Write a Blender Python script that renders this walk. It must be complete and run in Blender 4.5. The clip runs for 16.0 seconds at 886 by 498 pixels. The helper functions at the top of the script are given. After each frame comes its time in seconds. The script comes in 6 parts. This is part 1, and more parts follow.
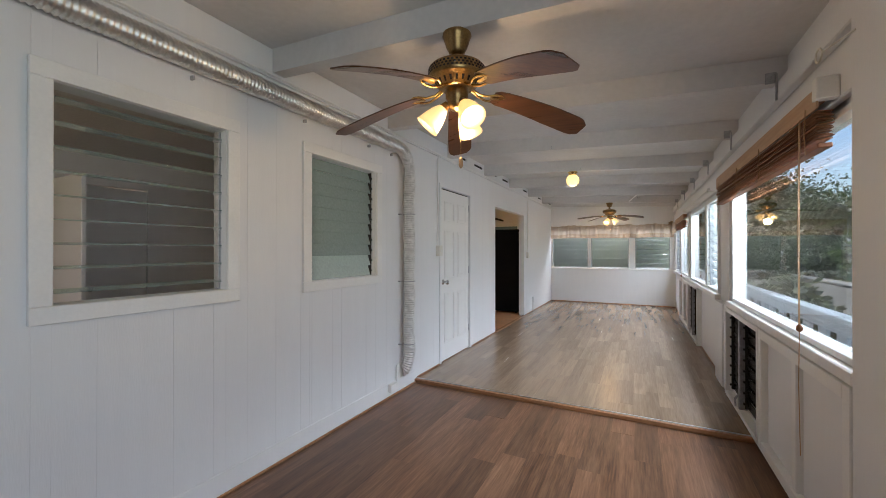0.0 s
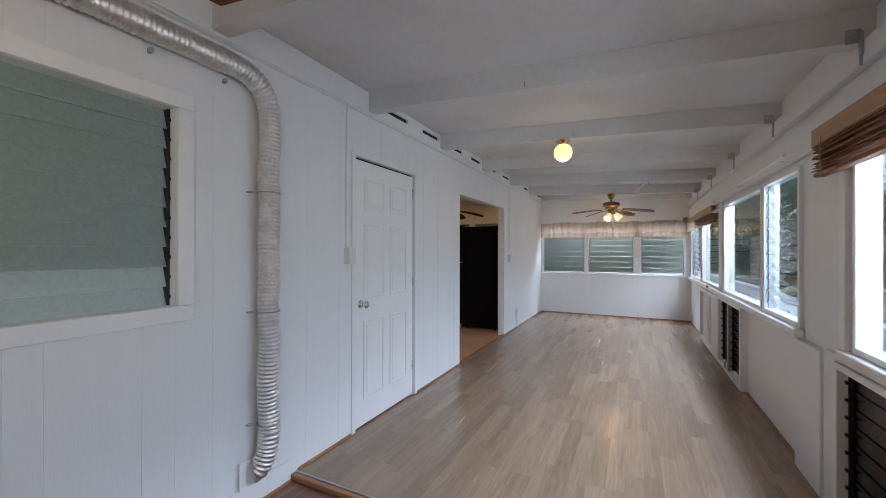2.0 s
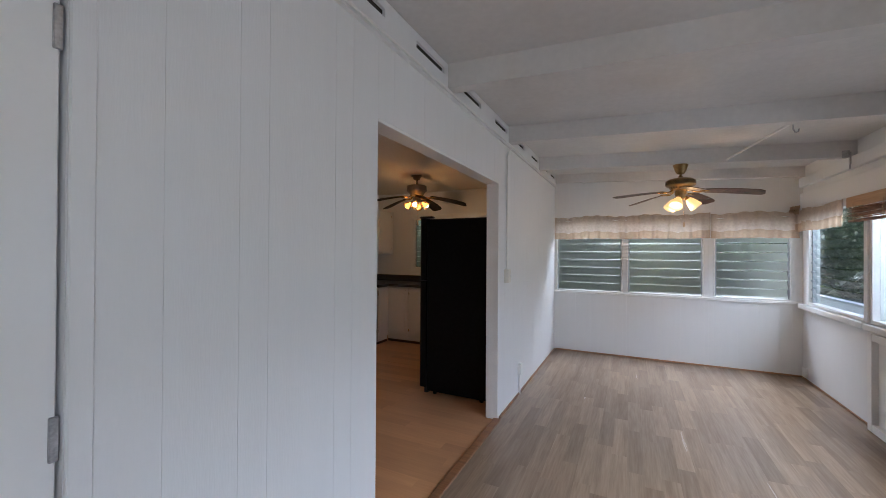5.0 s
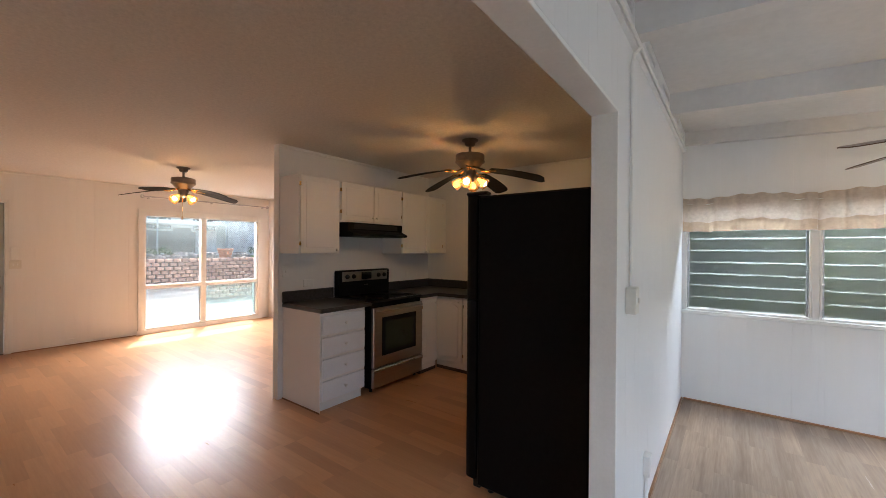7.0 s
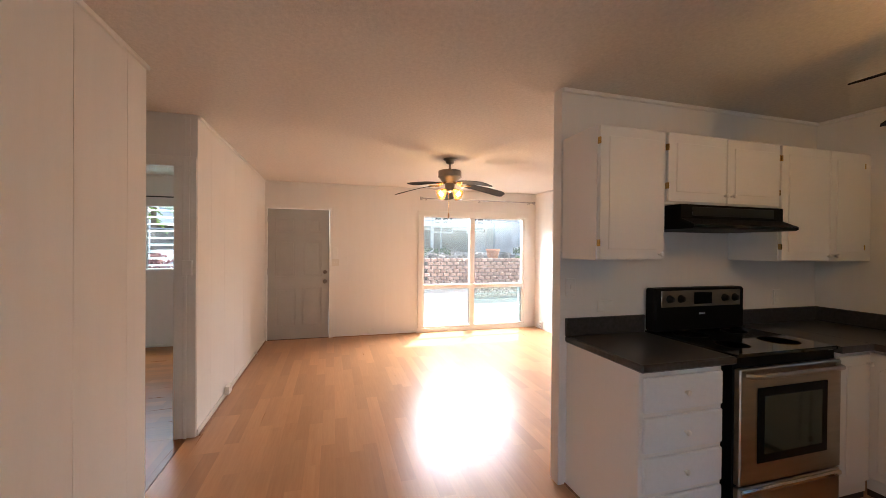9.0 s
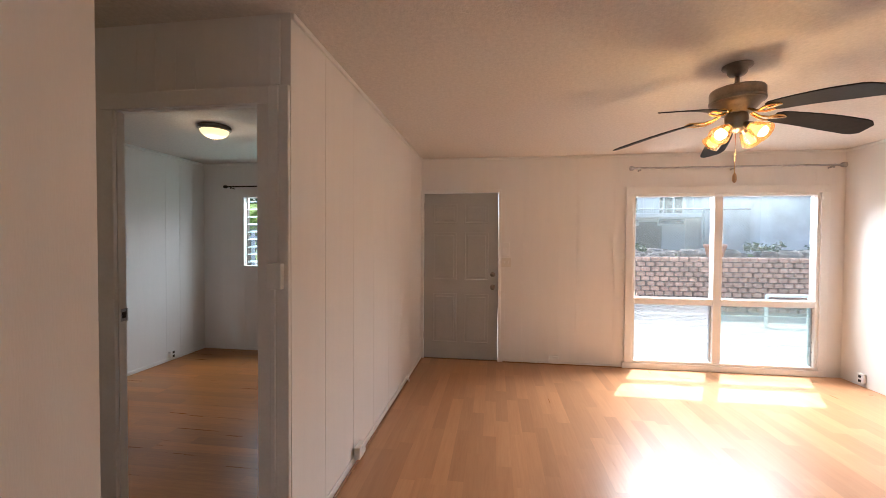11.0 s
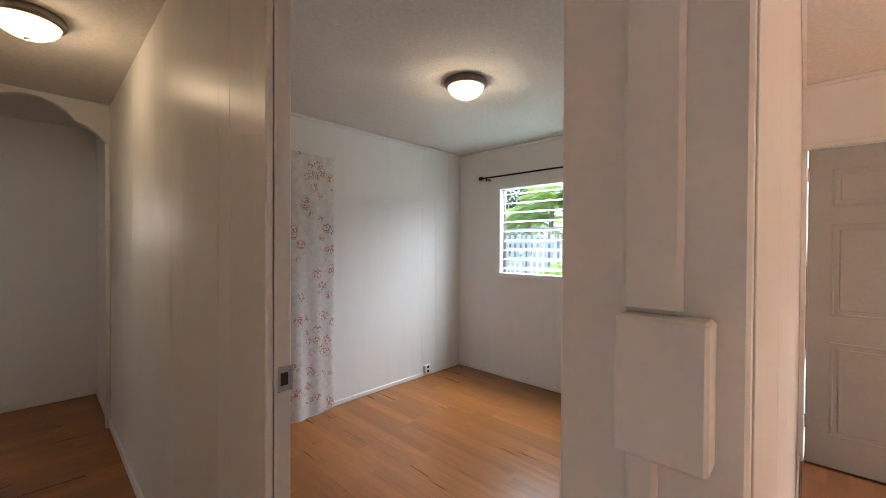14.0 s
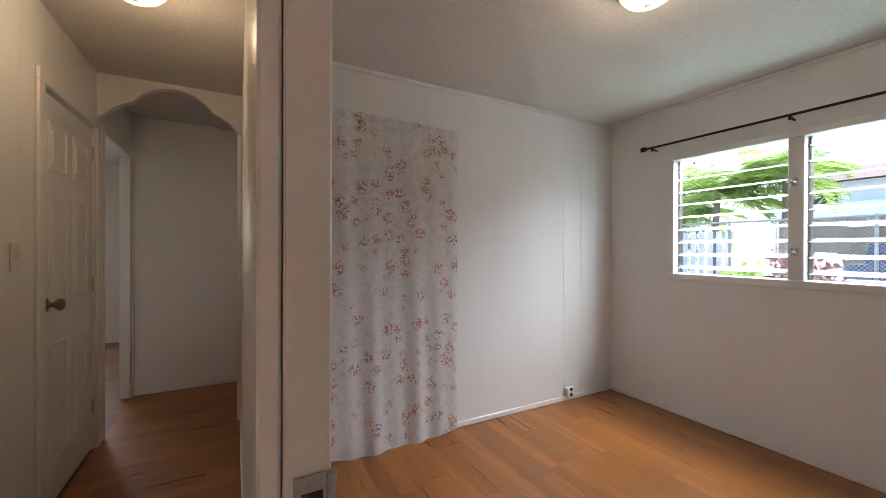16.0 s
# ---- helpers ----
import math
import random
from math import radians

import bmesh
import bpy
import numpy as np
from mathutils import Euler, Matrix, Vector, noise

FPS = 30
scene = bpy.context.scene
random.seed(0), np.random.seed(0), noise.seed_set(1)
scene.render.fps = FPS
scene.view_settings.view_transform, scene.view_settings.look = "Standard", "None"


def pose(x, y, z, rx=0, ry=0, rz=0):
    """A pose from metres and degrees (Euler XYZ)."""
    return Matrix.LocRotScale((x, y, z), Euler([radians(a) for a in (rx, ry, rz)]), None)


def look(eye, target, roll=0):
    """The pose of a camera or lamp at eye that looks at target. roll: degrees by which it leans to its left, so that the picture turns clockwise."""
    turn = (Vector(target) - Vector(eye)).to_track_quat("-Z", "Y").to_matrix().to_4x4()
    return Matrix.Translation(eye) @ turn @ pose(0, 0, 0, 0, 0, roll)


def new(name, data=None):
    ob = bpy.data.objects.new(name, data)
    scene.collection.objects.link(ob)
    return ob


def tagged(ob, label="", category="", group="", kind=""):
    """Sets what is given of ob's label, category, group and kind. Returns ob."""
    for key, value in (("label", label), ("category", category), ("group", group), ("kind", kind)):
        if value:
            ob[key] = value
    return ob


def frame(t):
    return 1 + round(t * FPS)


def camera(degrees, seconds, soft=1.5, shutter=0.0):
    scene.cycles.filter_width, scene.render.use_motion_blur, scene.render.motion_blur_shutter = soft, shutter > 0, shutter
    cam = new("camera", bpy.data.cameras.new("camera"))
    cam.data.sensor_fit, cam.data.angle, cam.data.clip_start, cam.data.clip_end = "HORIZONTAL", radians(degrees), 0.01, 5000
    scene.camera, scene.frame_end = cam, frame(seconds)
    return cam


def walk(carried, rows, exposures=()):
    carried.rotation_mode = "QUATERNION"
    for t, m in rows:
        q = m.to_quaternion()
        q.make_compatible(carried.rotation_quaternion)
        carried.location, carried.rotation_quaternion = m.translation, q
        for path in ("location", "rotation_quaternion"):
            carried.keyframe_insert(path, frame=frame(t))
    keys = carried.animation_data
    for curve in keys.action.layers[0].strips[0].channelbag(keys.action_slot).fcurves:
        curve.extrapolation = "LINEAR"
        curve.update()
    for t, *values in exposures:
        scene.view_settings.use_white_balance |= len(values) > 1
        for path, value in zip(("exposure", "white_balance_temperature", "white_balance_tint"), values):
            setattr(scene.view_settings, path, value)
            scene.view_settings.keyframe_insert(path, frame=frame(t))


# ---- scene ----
cam = camera(98.2, 16.0, 0.75)
PATH = [
    (0, (0.476, 0.117, 1.317), (-0.431, 1.899, 1.323), -0.0),
    (0.5, (0.479, 0.555, 1.321), (-0.426, 2.339, 1.324), -0.1),
    (1, (0.392, 0.97, 1.35), (-0.51, 2.755, 1.354), 0.1),
    (1.5, (0.339, 1.362, 1.354), (-0.56, 3.148, 1.359), 0.1),
    (2, (0.284, 1.822, 1.354), (-0.609, 3.612, 1.358), 0.1),
    (2.5, (0.163, 2.298, 1.35), (-0.727, 4.089, 1.357), 0.2),
    (3, (0.068, 2.742, 1.379), (-0.822, 4.533, 1.386), 0.1),
    (5.5, (-0.677, 4.951, 1.434), (-1.556, 6.747, 1.447), 0.4),
    (6, (-0.795, 5.299, 1.438), (-1.733, 7.065, 1.446), 0.6),
    (6.5, (-1.002, 5.67, 1.45), (-2.05, 7.373, 1.447), 0.4),
    (7, (-1.19, 6.012, 1.444), (-2.388, 7.613, 1.44), 0.4),
    (7.5, (-1.455, 6.29, 1.443), (-2.858, 7.716, 1.437), 0.4),
    (8, (-1.797, 6.468, 1.463), (-3.405, 7.659, 1.453), 0.5),
    (8.5, (-2.168, 6.602, 1.463), (-3.952, 7.506, 1.453), 0.5),
    (9, (-2.555, 6.649, 1.451), (-4.477, 7.202, 1.438), 0.5),
    (9.2, (-2.722, 6.651, 1.436), (-4.675, 7.08, 1.421), 0.6),
    (11.3, (-4.461, 6.504, 1.432), (-6.43, 6.15, 1.402), 0.4),
    (11.5, (-4.58, 6.436, 1.418), (-6.537, 6.021, 1.399), 0.5),
    (12, (-4.872, 6.233, 1.394), (-6.779, 5.632, 1.377), 0.6),
    (12.5, (-5.132, 6.042, 1.378), (-6.975, 5.259, 1.365), 0.5),
    (13, (-5.343, 5.880, 1.379), (-7.119, 4.944, 1.36), 0.4),
    (13.5, (-5.43, 5.780, 1.387), (-7.085, 4.628, 1.367), 0.2),
    (14, (-5.467, 5.697, 1.389), (-6.937, 4.307, 1.368), 0.3),
    (14.5, (-5.528, 5.599, 1.374), (-6.796, 4.020, 1.35), 0.4),
    (15, (-5.595, 5.482, 1.362), (-6.7, 3.795, 1.343), 0.4),
    (15.5, (-5.681, 5.343, 1.344), (-6.673, 3.596, 1.326), 0.4),
    (16, (-5.811, 5.143, 1.294), (-6.76, 3.379, 1.287), 0.2),
]
walk(cam, [(t, look(eye, target, roll)) for t, eye, target, roll in PATH],
     [(0, 1.1, 6100, 12), (2.5, 1.0, 5600, 13), (5.5, 0.95, 5800, 14), (6.5, 1.2, 5850, 10), (9, 1.65, 5850, 10), (11.4, 1.15, 5500, 10), (12.5, 1.55, 5000, 8), (13.2, 1.95, 5000, 7), (14, 2.0, 5650, 10), (16, 1.95, 5700, 12)])

# ---- world and sun ----
world = bpy.data.worlds.new("sky")
scene.world = world
world.use_nodes = True
wn, wl = world.node_tree.nodes, world.node_tree.links
sky = wn.new("ShaderNodeTexSky")
sky.sky_type, sky.sun_disc = "NISHITA", False
SUN_WAY = Vector((0.62, -0.34, -1.0)).normalized()
sky.sun_elevation = math.asin(-SUN_WAY.z)
sky.sun_rotation = math.atan2(-SUN_WAY.x, -SUN_WAY.y)
sky.air_density, sky.dust_density = 1.0, 2.0
wl.new(sky.outputs[0], wn["Background"].inputs[0])
wn["Background"].inputs[1].default_value = 0.15
sun = new("sun", bpy.data.lights.new("sun", "SUN"))
sun.data.energy, sun.data.angle, sun.data.color = 5.0, radians(0.6), (1, 0.93, 0.82)
sun.matrix_world = look((0, 0, 30), Vector((0, 0, 30)) + SUN_WAY)


def bulb_lamp(name, at, watts, radius=0.06, color=(1, 0.72, 0.4)):
    ob = new(name, bpy.data.lights.new(name, "POINT"))
    ob.data.energy, ob.data.shadow_soft_size, ob.data.color = watts, radius, color
    ob.location = at
    return ob


def window_light(at, toward, wide, high, watts, color=(0.86, 0.93, 1.0), spread=135):
    """Added sky light: a lamp panel outside a window, above or before the opening."""
    ob = new("window_light", bpy.data.lights.new("window_light", "AREA"))
    ob.data.shape, ob.data.size, ob.data.size_y = "RECTANGLE", wide, high
    ob.data.energy, ob.data.color, ob.data.spread = watts, color, radians(spread)
    ob.matrix_world = look(at, toward)
    return ob


# porch side windows: one panel outside each stretch of glass
for y, watts in ((2.75, 3.2), (3.85, 5), (5.45, 2.4), (6.6, 2.4), (8.3, 2.6)):
    window_light((1.6, y, 1.34), (-1.3, y + 1.45, 0.65), 0.95, 0.6, watts, (0.85, 0.92, 1.0), 140)
for y, wide, watts in ((3.2, 2.2, 48), (6.3, 2.4, 54), (9.0, 2.2, 34)):
    window_light((1.62, y, 2.16), (-1.6, y, 0.9), wide, 0.42, watts, (0.84, 0.92, 1.0))
# lamp in the added, unseen window, to brighten the near house wall
window_light((1.36, -0.6, 1.42), (-1.6, 0.9, 1.2), 2.3, 0.9, 9, (0.84, 0.92, 1.0), 150)
window_light((-0.15, 10.85, 2.16), (-0.15, 7.8, 0.2), 2.5, 0.42, 26, (0.84, 0.92, 1.0))
window_light((-9.25, 9.04, 2.22), (-6.4, 8.8, 0.5), 1.7, 0.45, 98, (1.0, 0.94, 0.87), 120)
window_light((-9.25, 4.1, 2.25), (-7.4, 3.2, 0.9), 1.5, 0.45, 20, (1.0, 0.97, 0.93))
# lamp at an unseen opening, added to brighten the back room
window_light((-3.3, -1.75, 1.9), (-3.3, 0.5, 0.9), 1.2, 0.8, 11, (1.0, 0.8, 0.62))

# ---- materials ----
MATS = {}


def nodes_of(name):
    m = bpy.data.materials.new(name)
    m.use_nodes = True
    MATS[name] = m
    nt = m.node_tree
    return m, nt.nodes, nt.links, nt.nodes["Principled BSDF"]


def ramp_node(n, stops):
    r = n.new("ShaderNodeValToRGB")
    el = r.color_ramp.elements
    while len(el) < len(stops):
        el.new(0.5)
    for e, (p, c) in zip(el, stops):
        e.position, e.color = p, (*c, 1)
    return r


def surface(name, color, rough=0.5, metal=0.0, spread=0.06, scale=6.0, fine=60.0, bump=0.1, stretch=(1, 1, 1),
            rand=0.0, rough_spread=0.04, dirt=None, dirt_amount=0.0):
    """A plain material: colour mottled at two scales, uneven gloss, and a fine relief."""
    m, n, l, b = nodes_of(name)
    co = n.new("ShaderNodeTexCoord")
    mp = n.new("ShaderNodeMapping")
    mp.inputs["Scale"].default_value = stretch
    l.new(co.outputs["Object"], mp.inputs[0])
    vec = mp.outputs[0]
    oi = n.new("ShaderNodeObjectInfo")
    if rand:
        shift = n.new("ShaderNodeVectorMath")
        shift.operation = "MULTIPLY_ADD"
        comb = n.new("ShaderNodeCombineXYZ")
        for k in range(3):
            l.new(oi.outputs["Random"], comb.inputs[k])
        l.new(comb.outputs[0], shift.inputs[0])
        shift.inputs[1].default_value = (17, 31, 23)
        l.new(vec, shift.inputs[2])
        vec = shift.outputs[0]
    big, small = n.new("ShaderNodeTexNoise"), n.new("ShaderNodeTexNoise")
    big.inputs["Scale"].default_value, small.inputs["Scale"].default_value = scale, fine
    big.inputs["Detail"].default_value, small.inputs["Detail"].default_value = 4, 5
    l.new(vec, big.inputs["Vector"])
    l.new(vec, small.inputs["Vector"])
    mix = n.new("ShaderNodeMix")
    mix.data_type, mix.inputs[0].default_value = "FLOAT", 0.4
    l.new(big.outputs[0], mix.inputs[2])
    l.new(small.outputs[0], mix.inputs[3])
    lo = [max(0, c * (1 - 2.2 * spread)) for c in color]
    hi = [min(1, c * (1 + 2.2 * spread)) for c in color]
    r = ramp_node(n, [(0.3, lo), (0.7, hi)])
    l.new(mix.outputs[0], r.inputs[0])
    out = r.outputs[0]
    if rand:
        hsv = n.new("ShaderNodeHueSaturation")
        mr = n.new("ShaderNodeMapRange")
        mr.inputs[3].default_value, mr.inputs[4].default_value = 1 - rand, 1 + rand
        l.new(oi.outputs["Random"], mr.inputs[0])
        l.new(mr.outputs[0], hsv.inputs["Value"])
        l.new(out, hsv.inputs["Color"])
        out = hsv.outputs[0]
    if dirt:
        spots = n.new("ShaderNodeTexNoise")
        spots.inputs["Scale"].default_value, spots.inputs["Detail"].default_value = 1.7, 8
        l.new(co.outputs["Object"], spots.inputs["Vector"])
        dm = n.new("ShaderNodeMapRange")
        dm.inputs[1].default_value, dm.inputs[2].default_value, dm.inputs[4].default_value = 0.55, 0.8, dirt_amount
        l.new(spots.outputs[0], dm.inputs[0])
        mc = n.new("ShaderNodeMix")
        mc.data_type = "RGBA"
        l.new(dm.outputs[0], mc.inputs[0])
        l.new(out, mc.inputs[6])
        mc.inputs[7].default_value = (*dirt, 1)
        out = mc.outputs[2]
    l.new(out, b.inputs["Base Color"])
    rr = n.new("ShaderNodeMapRange")
    rr.inputs[3].default_value, rr.inputs[4].default_value = max(0.02, rough - rough_spread), min(1, rough + rough_spread)
    l.new(big.outputs[0], rr.inputs[0])
    l.new(rr.outputs[0], b.inputs["Roughness"])
    b.inputs["Metallic"].default_value = metal
    if bump:
        bp = n.new("ShaderNodeBump")
        bp.inputs["Strength"].default_value, bp.inputs["Distance"].default_value = bump, 0.004
        l.new(small.outputs[0], bp.inputs["Height"])
        l.new(bp.outputs[0], b.inputs["Normal"])
    return m


def wood(name, dark, mid, light, rough=0.35, along=0, grain=1.0, rand=0.18, bump=0.08, sat=1.0):
    """Wood whose grain runs along one of the object's axes; every board has its own tone and grain."""
    m, n, l, b = nodes_of(name)
    co, oi = n.new("ShaderNodeTexCoord"), n.new("ShaderNodeObjectInfo")
    comb, shift, mp = n.new("ShaderNodeCombineXYZ"), n.new("ShaderNodeVectorMath"), n.new("ShaderNodeMapping")
    for k in range(3):
        l.new(oi.outputs["Random"], comb.inputs[k])
    shift.operation = "MULTIPLY_ADD"
    l.new(comb.outputs[0], shift.inputs[0])
    shift.inputs[1].default_value = (41, 29, 37)
    l.new(co.outputs["Object"], shift.inputs[2])
    sc = [14 * grain] * 3
    sc[along] = 0.9 * grain
    mp.inputs["Scale"].default_value = sc
    l.new(shift.outputs[0], mp.inputs[0])
    a, c = n.new("ShaderNodeTexNoise"), n.new("ShaderNodeTexNoise")
    a.inputs["Scale"].default_value, a.inputs["Detail"].default_value, a.inputs["Distortion"].default_value = 1.0, 5, 0.6
    c.inputs["Scale"].default_value, c.inputs["Detail"].default_value = 6.0, 6
    l.new(mp.outputs[0], a.inputs["Vector"])
    l.new(mp.outputs[0], c.inputs["Vector"])
    mix = n.new("ShaderNodeMix")
    mix.data_type, mix.inputs[0].default_value = "FLOAT", 0.45
    l.new(a.outputs[0], mix.inputs[2])
    l.new(c.outputs[0], mix.inputs[3])
    r = ramp_node(n, [(0.3, dark), (0.5, mid), (0.72, light)])
    l.new(mix.outputs[0], r.inputs[0])
    hsv, mr = n.new("ShaderNodeHueSaturation"), n.new("ShaderNodeMapRange")
    mr.inputs[3].default_value, mr.inputs[4].default_value = 1 - rand, 1 + rand
    l.new(oi.outputs["Random"], mr.inputs[0])
    l.new(mr.outputs[0], hsv.inputs["Value"])
    hsv.inputs["Saturation"].default_value = sat
    l.new(r.outputs[0], hsv.inputs["Color"])
    l.new(hsv.outputs[0], b.inputs["Base Color"])
    rr = n.new("ShaderNodeMapRange")
    rr.inputs[3].default_value, rr.inputs[4].default_value = rough - 0.07, rough + 0.1
    l.new(a.outputs[0], rr.inputs[0])
    l.new(rr.outputs[0], b.inputs["Roughness"])
    bp = n.new("ShaderNodeBump")
    bp.inputs["Strength"].default_value, bp.inputs["Distance"].default_value = bump, 0.002
    l.new(c.outputs[0], bp.inputs["Height"])
    l.new(bp.outputs[0], b.inputs["Normal"])
    return m


def glassy(name, color, rough=0.0, wavy=0.0, ior=1.45):
    m, n, l, b = nodes_of(name)
    b.inputs["Base Color"].default_value = (*color, 1)
    b.inputs["Roughness"].default_value, b.inputs["IOR"].default_value = rough, ior
    b.inputs["Transmission Weight"].default_value = 1.0
    if wavy:
        no, bp = n.new("ShaderNodeTexNoise"), n.new("ShaderNodeBump")
        no.inputs["Scale"].default_value = 60
        bp.inputs["Strength"].default_value, bp.inputs["Distance"].default_value = wavy, 0.01
        co = n.new("ShaderNodeTexCoord")
        l.new(co.outputs["Object"], no.inputs["Vector"])
        l.new(no.outputs[0], bp.inputs["Height"])
        l.new(bp.outputs[0], b.inputs["Normal"])
    return m


def thin_glass(name, tint=(0.95, 0.98, 0.97), dust_haze=0.0):
    """A thin pane: straight through, with a mirror film that grows towards grazing."""
    m, n, l, b = nodes_of(name)
    tr, gl, mx, lw = n.new("ShaderNodeBsdfTransparent"), n.new("ShaderNodeBsdfGlossy"), n.new("ShaderNodeMixShader"), n.new("ShaderNodeLayerWeight")
    pw, sc = n.new("ShaderNodeMath"), n.new("ShaderNodeMath")
    tr.inputs[0].default_value = (*tint, 1)
    gl.inputs["Roughness"].default_value = 0.015
    lw.inputs[0].default_value = 0.5
    pw.operation, pw.inputs[1].default_value = "POWER", 4.0
    sc.operation, sc.inputs[1].default_value, sc.inputs[2].default_value = "MULTIPLY_ADD", 0.8, 0.03
    l.new(lw.outputs["Facing"], pw.inputs[0])
    l.new(pw.outputs[0], sc.inputs[0])
    l.new(sc.outputs[0], mx.inputs[0])
    l.new(tr.outputs[0], mx.inputs[1])
    l.new(gl.outputs[0], mx.inputs[2])
    out = mx.outputs[0]
    if dust_haze:
        # pale film that catches daylight: dust, frosting, and sky glare put into the glass
        no, mr = n.new("ShaderNodeTexNoise"), n.new("ShaderNodeMapRange")
        no.inputs["Scale"].default_value, no.inputs["Detail"].default_value = 55, 6
        mr.inputs[3].default_value, mr.inputs[4].default_value = dust_haze * 0.8, dust_haze * 1.2
        df, tl, film, mix = n.new("ShaderNodeBsdfDiffuse"), n.new("ShaderNodeBsdfTranslucent"), n.new("ShaderNodeMixShader"), n.new("ShaderNodeMixShader")
        for s in (df, tl):
            s.inputs[0].default_value = (0.8, 0.9, 0.88, 1)
        l.new(n.new("ShaderNodeTexCoord").outputs["Object"], no.inputs["Vector"])
        l.new(no.outputs[0], mr.inputs[0])
        l.new(mr.outputs[0], mix.inputs[0])
        l.new(df.outputs[0], film.inputs[1])
        l.new(tl.outputs[0], film.inputs[2])
        l.new(out, mix.inputs[1])
        l.new(film.outputs[0], mix.inputs[2])
        out = mix.outputs[0]
    l.new(out, n["Material Output"].inputs[0])
    return m


def glow(name, color, strength, base=(0.9, 0.85, 0.7)):
    m, n, l, b = nodes_of(name)
    b.inputs["Base Color"].default_value = (*base, 1)
    b.inputs["Roughness"].default_value = 0.3
    b.inputs["Emission Color"].default_value = (*color, 1)
    b.inputs["Emission Strength"].default_value = strength
    return m


def cloth(name, color, through_light=0.35, weave=900.0, flowers=False):
    m, n, l, b = nodes_of(name)
    co = n.new("ShaderNodeTexCoord")
    no = n.new("ShaderNodeTexNoise")
    no.inputs["Scale"].default_value, no.inputs["Detail"].default_value = 35, 6
    l.new(co.outputs["Object"], no.inputs["Vector"])
    r = ramp_node(n, [(0.3, [c * 0.88 for c in color]), (0.7, [min(1, c * 1.06) for c in color])])
    l.new(no.outputs[0], r.inputs[0])
    out = r.outputs[0]
    if flowers:
        # bouquets: blots gathered in cells, printed in rose, ochre and grey green
        mp = n.new("ShaderNodeMapping")
        mp.inputs["Scale"].default_value = (10.5, 10.5, 10.5)
        flat = n.new("ShaderNodeMapping")
        flat.inputs["Scale"].default_value = (1, 0, 1)
        l.new(co.outputs["Object"], flat.inputs[0])
        l.new(flat.outputs[0], mp.inputs[0])
        cells = n.new("ShaderNodeTexVoronoi")
        cells.inputs["Scale"].default_value, cells.inputs["Randomness"].default_value = 1.0, 0.8
        l.new(mp.outputs[0], cells.inputs["Vector"])
        near = n.new("ShaderNodeMapRange")
        near.inputs[1].default_value, near.inputs[2].default_value = 0.32, 0.5
        near.inputs[3].default_value, near.inputs[4].default_value = 1, 0
        l.new(cells.outputs["Distance"], near.inputs[0])
        petals = n.new("ShaderNodeTexVoronoi")
        petals.inputs["Scale"].default_value = 7.0
        l.new(mp.outputs[0], petals.inputs["Vector"])
        dots = n.new("ShaderNodeMapRange")
        dots.inputs[1].default_value, dots.inputs[2].default_value = 0.42, 0.56
        dots.inputs[3].default_value, dots.inputs[4].default_value = 1, 0
        l.new(petals.outputs["Distance"], dots.inputs[0])
        mul = n.new("ShaderNodeMath")
        mul.operation = "MULTIPLY"
        l.new(near.outputs[0], mul.inputs[0])
        l.new(dots.outputs[0], mul.inputs[1])
        tone = ramp_node(n, [(0.0, (0.55, 0.2, 0.19)), (0.35, (0.62, 0.32, 0.28)), (0.6, (0.6, 0.38, 0.24)), (0.8, (0.45, 0.14, 0.16)), (1.0, (0.36, 0.3, 0.24))])
        sep = n.new("ShaderNodeSeparateColor")
        l.new(petals.outputs["Color"], sep.inputs[0])
        l.new(sep.outputs[0], tone.inputs[0])
        mc = n.new("ShaderNodeMix")
        mc.data_type = "RGBA"
        l.new(mul.outputs[0], mc.inputs[0])
        l.new(out, mc.inputs[6])
        l.new(tone.outputs[0], mc.inputs[7])
        out = mc.outputs[2]
    df, tl, mx = n.new("ShaderNodeBsdfDiffuse"), n.new("ShaderNodeBsdfTranslucent"), n.new("ShaderNodeMixShader")
    l.new(out, df.inputs[0])
    l.new(out, tl.inputs[0])
    mx.inputs[0].default_value = through_light
    l.new(df.outputs[0], mx.inputs[1])
    l.new(tl.outputs[0], mx.inputs[2])
    bp = n.new("ShaderNodeBump")
    fine = n.new("ShaderNodeTexNoise")
    fine.inputs["Scale"].default_value = weave
    l.new(co.outputs["Object"], fine.inputs["Vector"])
    l.new(fine.outputs[0], bp.inputs["Height"])
    bp.inputs["Strength"].default_value, bp.inputs["Distance"].default_value = 0.3, 0.001
    l.new(bp.outputs[0], df.inputs["Normal"])
    l.new(mx.outputs[0], n["Material Output"].inputs[0])
    return m


def leafy(name, dark, light):
    m, n, l, b = nodes_of(name)
    g = n.new("ShaderNodeNewGeometry")
    r = ramp_node(n, [(0, dark), (1, light)])
    l.new(g.outputs["Random Per Island"], r.inputs[0])
    df, tl, mx = n.new("ShaderNodeBsdfPrincipled"), n.new("ShaderNodeBsdfTranslucent"), n.new("ShaderNodeMixShader")
    df.inputs["Roughness"].default_value = 0.45
    l.new(r.outputs[0], df.inputs["Base Color"])
    l.new(r.outputs[0], tl.inputs[0])
    mx.inputs[0].default_value = 0.35
    l.new(df.outputs[0], mx.inputs[1])
    l.new(tl.outputs[0], mx.inputs[2])
    l.new(mx.outputs[0], n["Material Output"].inputs[0])
    return m


